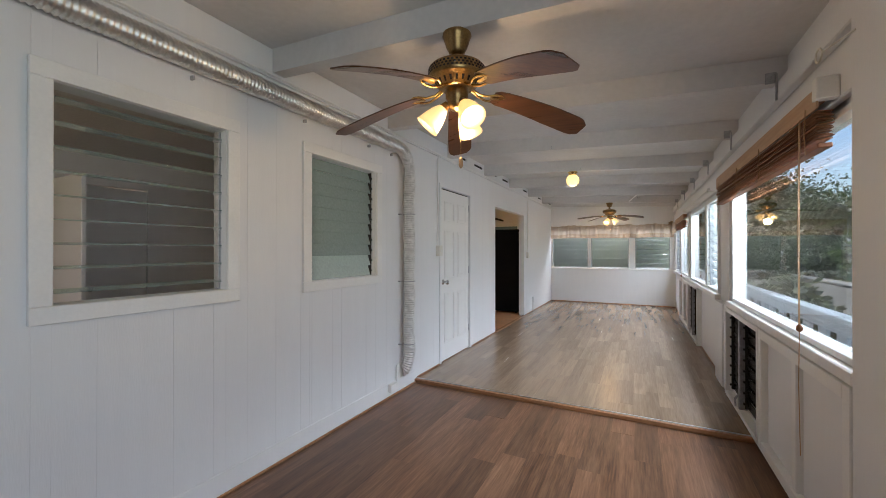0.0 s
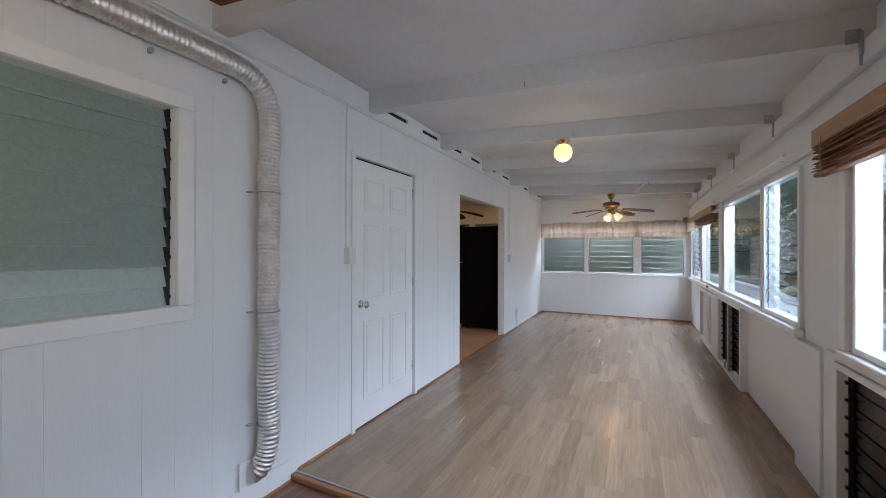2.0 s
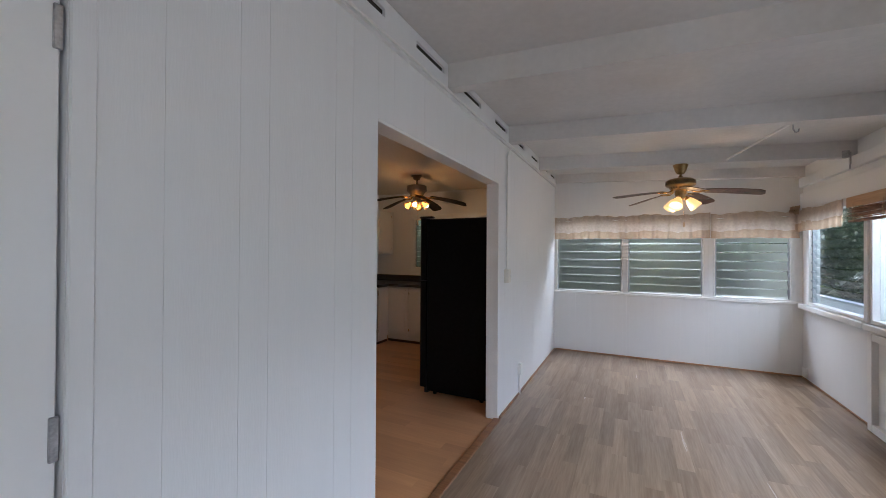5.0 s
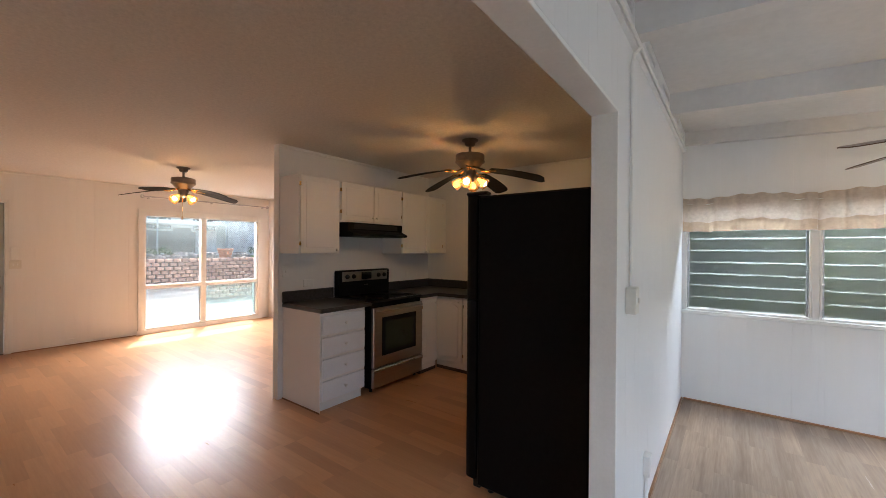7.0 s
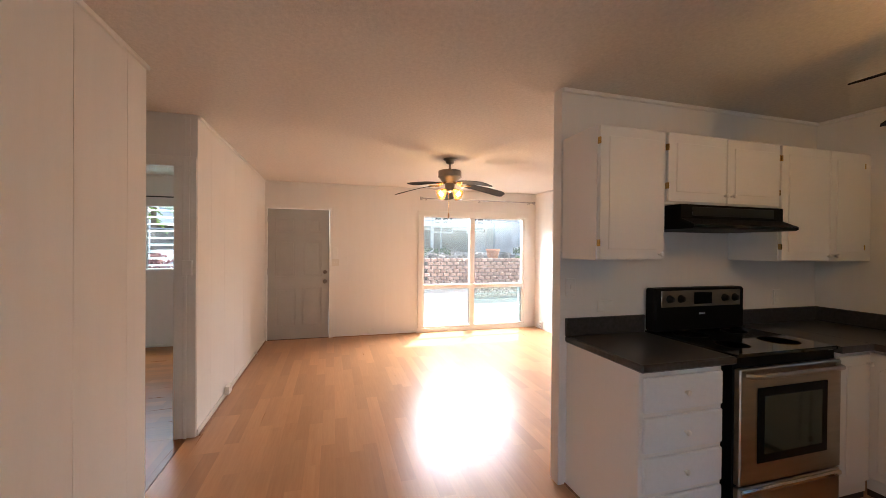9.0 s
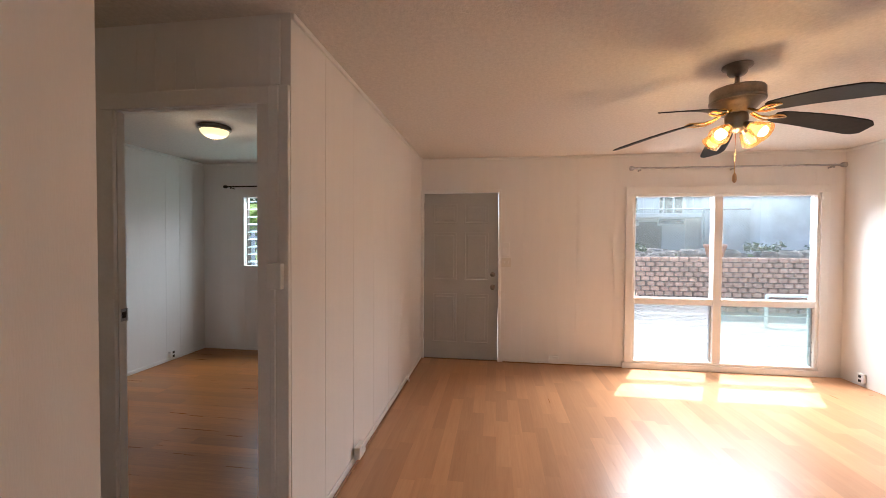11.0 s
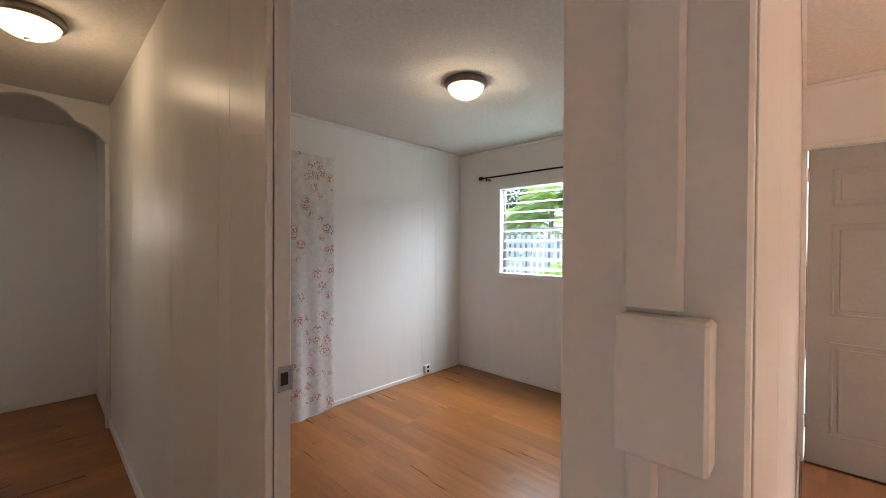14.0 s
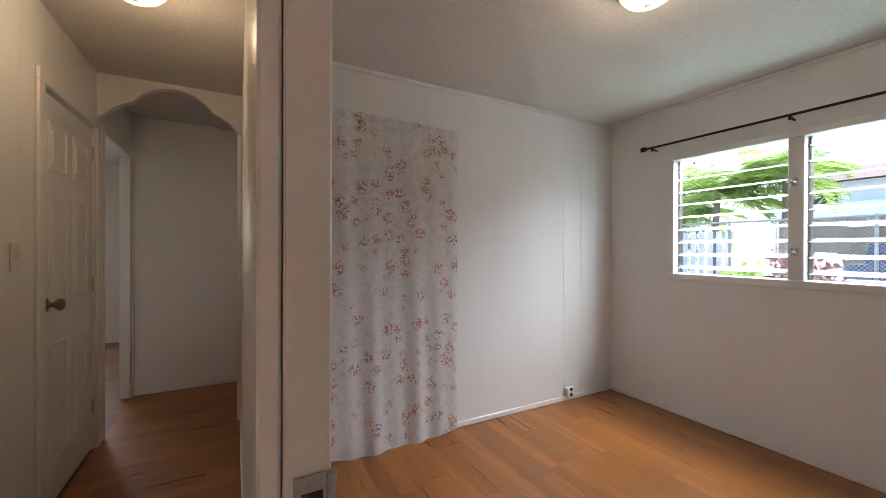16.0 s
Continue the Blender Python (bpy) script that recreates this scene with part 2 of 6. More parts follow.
surface("lanai_paint", (0.76, 0.755, 0.745), 0.42, spread=0.008, scale=3, fine=40, bump=0.12, stretch=(6, 6, 0.6), dirt=(0.55, 0.5, 0.42), dirt_amount=0.05)
surface("house_paint", (0.80, 0.785, 0.76), 0.34, spread=0.01, scale=2.5, fine=50, bump=0.1, stretch=(6, 6, 0.6), dirt=(0.55, 0.47, 0.38), dirt_amount=0.05)
surface("trim_paint", (0.80, 0.79, 0.76), 0.35, spread=0.025, scale=5, fine=70, bump=0.1, dirt=(0.5, 0.44, 0.36), dirt_amount=0.2)
surface("ceiling_boards", (0.66, 0.64, 0.62), 0.6, spread=0.04, scale=2, fine=25, bump=0.12, dirt=(0.45, 0.38, 0.3), dirt_amount=0.25)
surface("popcorn", (0.70, 0.66, 0.61), 0.95, spread=0.045, scale=45, fine=120, bump=1.0)
surface("orange_paint", (0.62, 0.26, 0.07), 0.5, spread=0.04)
surface("grey_door_paint", (0.42, 0.425, 0.41), 0.45, spread=0.04, scale=3, fine=60, bump=0.12)
surface("white_enamel", (0.80, 0.785, 0.76), 0.3, spread=0.006, scale=1.5, fine=60, bump=0.03, rough_spread=0.015)
surface("drawer_enamel", (0.78, 0.79, 0.81), 0.3, spread=0.02, scale=4, fine=50, bump=0.05)
surface("switch_plastic", (0.72, 0.69, 0.62), 0.4, spread=0.03)
surface("antique_brass", (0.30, 0.19, 0.08), 0.3, 1.0, spread=0.2, scale=20, fine=120)
surface("polished_brass", (0.62, 0.40, 0.14), 0.22, 1.0, spread=0.12, scale=20, fine=120)
surface("pewter", (0.24, 0.21, 0.18), 0.38, 1.0, spread=0.1, scale=20, fine=120)
surface("chrome", (0.75, 0.75, 0.75), 0.12, 1.0, spread=0.04)
surface("dark_bronze", (0.03, 0.027, 0.024), 0.4, 0.7, spread=0.2)
surface("galvanised", (0.45, 0.45, 0.46), 0.45, 1.0, spread=0.15, scale=30, fine=150)
surface("duct_foil", (0.74, 0.72, 0.69), 0.36, 1.0, spread=0.1, scale=18, fine=90, bump=0.12)
surface("black_enamel", (0.004, 0.004, 0.0045), 0.5, spread=0.3, scale=30, fine=300, bump=0.25)
MATS["black_enamel"].node_tree.nodes["Principled BSDF"].inputs["Specular IOR Level"].default_value = 0.12
surface("black_plastic", (0.008, 0.008, 0.008), 0.3, spread=0.2)
surface("black_glass", (0.004, 0.004, 0.004), 0.06, spread=0.1, bump=0, rough_spread=0.02)
surface("oven_glass", (0.02, 0.028, 0.018), 0.08, spread=0.1, bump=0, rough_spread=0.02)
surface("steel", (0.46, 0.42, 0.38), 0.3, 1.0, spread=0.06, scale=3, fine=90, stretch=(1, 1, 12), bump=0.05)
surface("counter_laminate", (0.045, 0.042, 0.042), 0.3, spread=0.25, scale=40, fine=260, bump=0.04)
surface("strip_dark", (0.05, 0.03, 0.02), 0.7, spread=0.2)
surface("dark_louvre", (0.008, 0.008, 0.008), 0.25, spread=0.3, scale=10, fine=80)
MATS["dark_louvre"].node_tree.nodes["Principled BSDF"].inputs["Specular IOR Level"].default_value = 0.2
MATS["house_paint"].node_tree.nodes["Principled BSDF"].inputs["Specular IOR Level"].default_value = 0.14
# near black for holes and gaps, whose shade is coloured in, and dark sockets
surface("dark_fill", (0.03, 0.025, 0.02), 0.9, spread=0.4, scale=40)
surface("dark_grey", (0.18, 0.15, 0.12), 0.9, spread=0.5, scale=60, fine=200, bump=0.8)
surface("grey_wall", (0.16, 0.16, 0.165), 0.85, spread=0.12, scale=2, fine=60, bump=0.3)
surface("concrete", (0.28, 0.27, 0.262), 0.85, spread=0.1, scale=2, fine=60, bump=0.3)
surface("earth", (0.28, 0.19, 0.12), 0.95, spread=0.2, scale=2, fine=30, bump=0.8)
surface("lawn", (0.14, 0.2, 0.06), 0.95, spread=0.3, scale=3, fine=60, bump=0.8)
surface("block_face", (0.52, 0.31, 0.235), 0.95, spread=0.15, scale=5, fine=60, bump=0.9, rand=0.14)
surface("block_joint", (0.12, 0.09, 0.08), 0.95, spread=0.2)
surface("lava_rock", (0.26, 0.23, 0.21), 0.95, spread=0.35, scale=4, fine=40, bump=1.0, rand=0.3)
surface("terracotta", (0.5, 0.2, 0.1), 0.8, spread=0.1)
surface("outdoor_white", (0.84, 0.83, 0.82), 0.6, spread=0.04, scale=2, fine=30)
surface("rail_white", (0.7, 0.72, 0.74), 0.5, spread=0.05, scale=3, fine=40)
surface("plaster_blue", (0.88, 0.81, 0.73), 0.85, spread=0.16, scale=1.4, fine=20, bump=0.4)
surface("roof_brown", (0.09, 0.055, 0.045), 0.85, spread=0.15, scale=6, fine=40)
surface("fence_wire", (0.35, 0.36, 0.37), 0.5, 0.8, spread=0.1)
surface("car_white", (0.7, 0.7, 0.7), 0.2, spread=0.02, bump=0)
surface("car_navy", (0.03, 0.05, 0.12), 0.2, spread=0.05, bump=0)
surface("tyre", (0.02, 0.02, 0.02), 0.85, spread=0.2)
surface("bark", (0.18, 0.14, 0.10), 0.95, spread=0.3, scale=6, fine=40, bump=1.0, stretch=(1, 1, 0.2))
wood("lanai_plank", (0.2, 0.135, 0.087), (0.27, 0.188, 0.125), (0.34, 0.246, 0.169), 0.22, rand=0.14)
wood("near_plank", (0.065, 0.028, 0.014), (0.15, 0.075, 0.04), (0.25, 0.14, 0.08), 0.33, grain=1.3, rand=0.28)
wood("house_plank", (0.445, 0.225, 0.106), (0.495, 0.26, 0.127), (0.54, 0.295, 0.15), 0.3, rand=0.13, bump=0.02)
wood("bamboo_plank", (0.235, 0.083, 0.017), (0.31, 0.117, 0.026), (0.385, 0.157, 0.038), 0.29, grain=1.6, rand=0.19, bump=0.04)
wood("edge_wood", (0.16, 0.07, 0.03), (0.28, 0.13, 0.055), (0.38, 0.19, 0.09), 0.45, rand=0.2)
wood("blade_walnut", (0.035, 0.014, 0.007), (0.085, 0.035, 0.016), (0.15, 0.07, 0.032), 0.28, rand=0.1)
surface("blade_dark", (0.014, 0.012, 0.012), 0.6, spread=0.2)
MATS["blade_dark"].node_tree.nodes["Principled BSDF"].inputs["Specular IOR Level"].default_value = 0.15
wood("blind_wood", (0.12, 0.04, 0.015), (0.26, 0.095, 0.032), (0.38, 0.16, 0.06), 0.5, along=1, grain=2.0, rand=0.3)
wood("valance_board", (0.35, 0.2, 0.1), (0.45, 0.27, 0.14), (0.55, 0.35, 0.2), 0.5, along=1, rand=0.1)
thin_glass("clear_glass")
thin_glass("porch_pane", (0.84, 0.87, 0.87))
thin_glass("porch_slat", (0.84, 0.89, 0.89))
# front panes: the pale film stands in for glare hazing the view
thin_glass("front_pane", (0.95, 0.97, 0.97), 0.02)
thin_glass("slat_edge", (0.9, 1.0, 0.97), 0.8)
# the pale film in these slats stands in for sky glare
thin_glass("slat_glass", (0.86, 0.96, 0.93), 0.2)
thin_glass("milky_slat", (0.62, 0.72, 0.66), 0.32)
thin_glass("milky_slat_clear", (0.8, 0.86, 0.84), 0.5)
thin_glass("dusty_slat", (0.36, 0.4, 0.35), 0.22)
glassy("frosted_glass", (0.76, 0.77, 0.69), 0.5, 0.15)
glassy("ripple_glass", (0.9, 0.95, 0.94), 0.12, 0.8)
glow("shade_lit", (1.0, 0.54, 0.13), 0.55)
glow("bulb_lit", (1.0, 0.80, 0.45), 4.0)
glow("globe_lit", (1.0, 0.66, 0.16), 0.75)
glow("dome_lit", (1.0, 0.76, 0.36), 0.55)
thin_glass("shade_clear", (1.0, 0.62, 0.24), 0.07)
cloth("valance_cloth", (0.56, 0.46, 0.37), 0.25)
cloth("valance_band", (0.44, 0.32, 0.22), 0.35)
cloth("floral_cloth", (0.78, 0.75, 0.73), 0.25, flowers=True)
leafy("leaf_palm", (0.025, 0.05, 0.014), (0.1, 0.145, 0.04))
leafy("leaf_bush", (0.02, 0.038, 0.013), (0.07, 0.1, 0.032))
leafy("leaf_bright", (0.16, 0.27, 0.05), (0.42, 0.54, 0.16))
leafy("leaf_red", (0.14, 0.06, 0.07), (0.34, 0.2, 0.17))


# ---- building kit ----
class Mesh:
    """Vertices and faces, in the axes of the thing that they belong to."""

    def __init__(self, m=None):
        self.v, self.f, self.smooth, self.m = [], [], [], m or Matrix.Identity(4)

    def put(self, verts, faces, smooth=False):
        base = len(self.v)
        self.v += [tuple(self.m @ Vector(p)) for p in verts]
        self.f += [tuple(base + i for i in f) for f in faces]
        self.smooth += [smooth] * len(faces)
        return self

    def box(self, x0, x1, y0, y1, z0, z1, b=0.0):
        x0, x1, y0, y1, z0, z1 = min(x0, x1), max(x0, x1), min(y0, y1), max(y0, y1), min(z0, z1), max(z0, z1)
        b = min(b, (x1 - x0) * 0.45, (y1 - y0) * 0.45, (z1 - z0) * 0.45)
        if b <= 0:
            vs = [(x, y, z) for x in (x0, x1) for y in (y0, y1) for z in (z0, z1)]
            return self.put(vs, [(0, 1, 3, 2), (4, 6, 7, 5), (0, 4, 5, 1), (2, 3, 7, 6), (0, 2, 6, 4), (1, 5, 7, 3)])
        vs, idx = [], {}
        for sx in (0, 1):
            for sy in (0, 1):
                for sz in (0, 1):
                    c = ((x0, x1)[sx], (y0, y1)[sy], (z0, z1)[sz])
                    inn = (b if sx == 0 else -b, b if sy == 0 else -b, b if sz == 0 else -b)
                    for k in range(3):
                        p = [c[i] + (0 if i == k else inn[i]) for i in range(3)]
                        idx[(sx, sy, sz, k)] = len(vs)
                        vs.append(p)
        fs = []
        for k in range(3):
            o = [i for i in range(3) if i != k]
            for s in (0, 1):
                quad = []
                for a, c in ((0, 0), (1, 0), (1, 1), (0, 1)):
                    key = [0, 0, 0]
                    key[k], key[o[0]], key[o[1]] = s, a, c
                    quad.append(idx[(*key, k)])
                fs.append(tuple(quad))
        for k in range(3):
            o = [i for i in range(3) if i != k]
            for a in (0, 1):
                for c in (0, 1):
                    q = []
                    for s, kk in ((0, o[0]), (1, o[0]), (1, o[1]), (0, o[1])):
                        key = [0, 0, 0]
                        key[k], key[o[0]], key[o[1]] = s, a, c
                        q.append(idx[(*key, kk)])
                    fs.append(tuple(q))
        for sx in (0, 1):
            for sy in (0, 1):
                for sz in (0, 1):
                    fs.append(tuple(idx[(sx, sy, sz, k)] for k in range(3)))
        return self.put(vs, fs)

    def lathe(self, profile, seg=24, at=(0, 0, 0), smooth=True):
        """profile: (radius, z) from one end to the other."""
        vs, fs = [], []
        for r, z in profile:
            for i in range(seg):
                a = 2 * math.pi * i / seg
                vs.append((at[0] + r * math.cos(a), at[1] + r * math.sin(a), at[2] + z))
        for j in range(len(profile) - 1):
            for i in range(seg):
                k = (i + 1) % seg
                fs.append((j * seg + i, j * seg + k, (j + 1) * seg + k, (j + 1) * seg + i))
        self.put(vs, fs, smooth)
        n = len(profile)
        self.put(vs[:seg], [tuple(range(seg))[::-1]])
        self.put(vs[(n - 1) * seg:], [tuple(range(seg))])
        return self

    def rod(self, p, q, r, seg=8):
        p, q = Vector(p), Vector(q)
        keep = self.m
        self.m = keep @ Matrix.Translation(p) @ (q - p).to_track_quat("Z", "Y").to_matrix().to_4x4()
        self.lathe([(r, 0), (r, (q - p).length)], seg)
        self.m = keep
        return self

    def tube(self, path, radius, seg=12):
        """radius: a number or a function of the step."""
        path = [Vector(p) for p in path]
        vs, fs = [], []
        side = None
        for j, p in enumerate(path):
            d = (path[min(j + 1, len(path) - 1)] - path[max(j - 1, 0)]).normalized()
            if side is None:
                side = d.orthogonal().normalized()
            side = (side - d * side.dot(d)).normalized()
            up = d.cross(side)
            r = radius(j) if callable(radius) else radius
            for i in range(seg):
                a = 2 * math.pi * i / seg
                vs.append(tuple(p + side * (r * math.cos(a)) + up * (r * math.sin(a))))
        for j in range(len(path) - 1):
            for i in range(seg):
                k = (i + 1) % seg
                fs.append((j * seg + i, j * seg + k, (j + 1) * seg + k, (j + 1) * seg + i))
        self.put(vs, fs, True)
        self.put(vs[:seg], [tuple(range(seg))[::-1]])
        self.put(vs[-seg:], [tuple(range(seg))])
        return self

    def sheet(self, fn, nu, nv, thick=None, smooth=True):
        """A surface fn(u, v) over the unit square."""
        vs = [tuple(fn(i / nu, j / nv)) for j in range(nv + 1) for i in range(nu + 1)]
        fs = [(j * (nu + 1) + i, j * (nu + 1) + i + 1, (j + 1) * (nu + 1) + i + 1, (j + 1) * (nu + 1) + i) for j in range(nv) for i in range(nu)]
        return self.put(vs, fs, smooth)

    def data(self, name, mat):
        me = bpy.data.meshes.new(name)
        me.from_pydata(self.v, [], self.f)
        me.polygons.foreach_set("use_smooth", self.smooth)
        me.materials.append(MATS[mat])
        me.update()
        return me


def thing(name, label, category, at=(0, 0, 0), rz=0.0, group="", kind=""):
    ob = new(name)
    ob.empty_display_size = 0.05
    ob.matrix_basis = pose(*at, 0, 0, rz)
    return tagged(ob, label, category, group, kind)


def part(name, mesh, mat, parent, label="", shadow=True):
    ob = new(name, mesh.data(name, mat))
    ob.parent = parent
    if label:
        ob["label"] = label
    ob.visible_shadow = shadow
    return ob


def whole(name, mesh, mat, label, category, kind="", group=""):
    return tagged(new(name, mesh.data(name, mat)), label, category, group, kind)


def grid_wall(mesh, axis, a0, a1, u0, u1, z0, z1, holes):
    """A wall slab with holes right through it. axis 'x': a is x and u is y; axis 'y': a is y and u is x. holes: (u0, u1, z0, z1)."""
    us = sorted({u0, u1, *[min(max(h[i], u0), u1) for h in holes for i in (0, 1)]})
    zs = sorted({z0, z1, *[min(max(h[i], z0), z1) for h in holes for i in (2, 3)]})

    def full(i, j):
        if not (0 <= i < len(us) - 1 and 0 <= j < len(zs) - 1):
            return False
        u, z = (us[i] + us[i + 1]) / 2, (zs[j] + zs[j + 1]) / 2
        return not any(h[0] < u < h[1] and h[2] < z < h[3] for h in holes)

    def P(a, u, z):
        return (a, u, z) if axis == "x" else (u, a, z)

    for i in range(len(us) - 1):
        for j in range(len(zs) - 1):
            if not full(i, j):
                continue
            A, B, C, D = us[i], us[i + 1], zs[j], zs[j + 1]
            for a in (a0, a1):
                mesh.put([P(a, A, C), P(a, B, C), P(a, B, D), P(a, A, D)], [(0, 1, 2, 3)])
            for di, dj, e in ((-1, 0, ((A, C), (A, D))), (1, 0, ((B, C), (B, D))), (0, -1, ((A, C), (B, C))), (0, 1, ((A, D), (B, D)))):
                if not full(i + di, j + dj):
                    (p, q), (r, s) = e
                    mesh.put([P(a0, p, q), P(a0, r, s), P(a1, r, s), P(a1, p, q)], [(0, 1, 2, 3)])
    return mesh


def wall(name, axis, a0, a1, u0, u1, z0, z1, holes, mat, label):
    return whole(name, grid_wall(Mesh(), axis, a0, a1, u0, u1, z0, z1, holes), mat, label, "wall", "structure")


def board_face(parent, axis, face, out, u0, u1, z0, z1, holes, mat, widths, seed, thick=0.0018, gap=0.0022):
    """Upright panel boards on a wall's face, with grooves between; cut out round the holes."""
    rnd = random.Random(seed)
    u = u0
    cuts = []
    while u < u1 - 0.02:
        w = rnd.choice(widths)
        cuts.append((u, min(u + w, u1)))
        u += w
    for a, b in cuts:
        edges = sorted({a, b, *[h[i] for h in holes for i in (0, 1) if a < h[i] < b]})
        for p, q in zip(edges, edges[1:]):
            spans = [(z0, z1)]
            for h in holes:
                if h[0] < (p + q) / 2 < h[1]:
                    nxt = []
                    for s, e in spans:
                        if h[2] > s + 0.01:
                            nxt.append((s, min(e, h[2])))
                        if h[3] < e - 0.01:
                            nxt.append((max(s, h[3]), e))
                    spans = nxt
            for s, e in spans:
                if q - p < 0.006 or e - s < 0.01:
                    continue
                g0, g1 = (gap / 2 if p == a else 0), (gap / 2 if q == b else 0)
                f0, f1 = sorted((face, face + out * thick))
                m = Mesh()
                if axis == "x":
                    m.box(f0, f1, p + g0, q - g1, s, e, 0.0007)
                else:
                    m.box(p + g0, q - g1, f0, f1, s, e, 0.0007)
                part("board", m, mat, parent)


PLANKS = {}


def planks(parent, x0, x1, y0, y1, top, along, width, length, mat, seed, thick=0.008, gap=0.0):
    """Floor boards as pieces of their own, laid in rows with staggered ends."""
    rnd = random.Random(seed)
    u0, u1, w0, w1 = (x0, x1, y0, y1) if along == "x" else (y0, y1, x0, x1)
    w = w0
    while w < w1 - 0.01:
        wid = min(width, w1 - w)
        u = u0 - rnd.random() * length
        while u < u1 - 0.01:
            a, b = max(u, u0), min(u + length, u1)
            if b - a > 0.02:
                key = (mat, round(b - a, 2), round(wid, 3))
                if key not in PLANKS:
                    PLANKS[key] = Mesh().box(-(b - a) / 2 + gap / 2, (b - a) / 2 - gap / 2, -wid / 2 + gap / 2, wid / 2 - gap / 2, -thick, 0).data("plank", mat)
                ob = new("plank", PLANKS[key])
                c, d = (a + b) / 2, w + wid / 2
                ob.parent = parent
                ob.matrix_basis = pose(c, d, top, 0, 0, 0) if along == "x" else pose(d, c, top, 0, 0, 90)
            u += length
        w += width


# ---- the large structure ----
XW, XI = -1.565, -1.67            # house wall: lanai face and inner face
W1, W2 = (0.758, 1.47, 1.10, 1.98), (2.08, 2.83, 1.10, 1.99)
DOOR, OPEN = (4.07, 4.92, -0.12, 2.05), (5.972, 7.73, -0.12, 2.03)
WEST_HOLES = [W1, W2, DOOR, OPEN]
w = wall("wall_house", "x", XI, XW - 0.0018, -2.7, 10.5, -0.12, 2.66, WEST_HOLES, "lanai_paint", "white painted board wall between the porch and the house")
board_face(w, "x", XW - 0.0018, 1, -2.6, 10.4, -0.03, 2.60, WEST_HOLES, "lanai_paint", (0.2, 0.2, 0.1, 0.3), 3, gap=0.0009)
FAR_WINS = [(-1.54, -0.645), (-0.60, 0.29), (0.385, 1.15)]
FW = (0.87, 1.90)
w = wall("wall_porch_end", "y", 10.4018, 10.50, -1.685, 1.33, -0.12, 2.66, [(a, b, *FW) for a, b in FAR_WINS], "lanai_paint", "white painted end wall of the porch with three louvre windows")
board_face(w, "y", 10.4018, -1, -1.565, 1.245, 0, 2.6, [(a, b, *FW) for a, b in FAR_WINS], "lanai_paint", (0.2, 0.2, 0.3), 5)
wall("wall_porch_back", "y", -2.7, -2.6, -1.565, 1.33, -0.12, 2.66, [], "lanai_paint", "white painted wall closing the porch")
# the first opening is added, unseen, to let in more daylight
EAST = [(-1.8, 0.6, 0.86, 1.90), (2.10, 4.36, 0.86, 1.90), (5.02, 5.80, 0.86, 1.90), (5.84, 7.34, 0.86, 1.90), (7.58, 8.95, 0.86, 1.90), (9.02, 10.2, 0.86, 1.90)]
DARK = [(3.40, 4.42, 0.06, 0.76), (6.40, 7.44, 0.06, 0.77)]
wall("wall_porch_side", "x", 1.245, 1.33, -2.7, 10.5, -0.12, 2.66, EAST + DARK, "lanai_paint", "white painted porch wall of windows over low panels")


def slope(x):
    return 2.567 - (x - XW) * 0.046


def slanted(mesh, x0, x1, y0, y1, drop0, drop1):
    vs = [(x, y, slope(x) - d) for x in (x0, x1) for y in (y0, y1) for d in (drop1, drop0)]
    return mesh.put(vs, [(0, 1, 3, 2), (4, 6, 7, 5), (0, 4, 5, 1), (2, 3, 7, 6), (0, 2, 6, 4), (1, 5, 7, 3)])


whole("ceiling_porch", slanted(Mesh(), -1.70, 1.36, -2.7, 10.55, 0, -0.06), "ceiling_boards", "sloping white painted board ceiling of the porch", "ceiling", "structure")
BEAMS = [-0.80, 0.45, 1.755, 2.98, 4.20, 5.42, 6.65, 7.93, 9.20]
for y in BEAMS:
    m = slanted(Mesh(), XW + 0.002, 1.243, y, y + 0.088, -0.002, 0.148)
    whole("beam", m, "ceiling_boards", "white painted timber ceiling beam", "beam", "", "porch beams")
m = slanted(Mesh(), XW + 0.002, 1.243, 10.33, 10.402, -0.002, 0.12)
whole("beam", m, "ceiling_boards", "white painted timber beam at the end wall", "beam", "", "porch beams")

# frieze board with ventilation slots between the beams
slots = []
for a, b in zip(BEAMS, BEAMS[1:] + [10.33]):
    for c in ((a + 0.24, b - 0.38) if a > 4 else ()):
        slots.append((c, c + 0.33, 2.482, 2.52))
fr = wall("trim_frieze", "x", XW + 0.001, XW + 0.022, -2.6, 10.40, 2.385, 2.562, slots, "lanai_paint", "white frieze board with vent slots")
for s in slots:
    # mesh coloured near black for the dark of the slots
    part("vent_mesh", Mesh().box(XW + 0.0015, XW + 0.006, s[0] - 0.004, s[1] + 0.004, s[2] - 0.004, s[3] + 0.004), "dark_fill", fr, "near black vent mesh")

# floors
fl = whole("floor_porch", Mesh().box(-1.69, 1.34, 3.50, 10.5, -0.2, -0.0085), "edge_wood", "grey brown laminate plank floor of the porch", "floor", "structure")
planks(fl, XW, 1.245, 3.52, 10.40, 0, "y", 0.1, 0.65, "lanai_plank", 11)
fn = whole("floor_porch_near", Mesh().box(-1.69, 1.34, -2.7, 3.499, -0.2, -0.0385), "edge_wood", "darker brown laminate plank floor of the porch", "floor", "structure")
planks(fn, XW, 1.245, -2.6, 3.475, -0.03, "y", 0.155, 1.2, "near_plank", 12)
strip = Mesh().box(XW, 1.2, 3.478, 3.512, -0.03, 0.004, 0.004)
whole("trim_step", strip, "edge_wood", "brown wooden edge strip at the floor step", "trim", "structure")
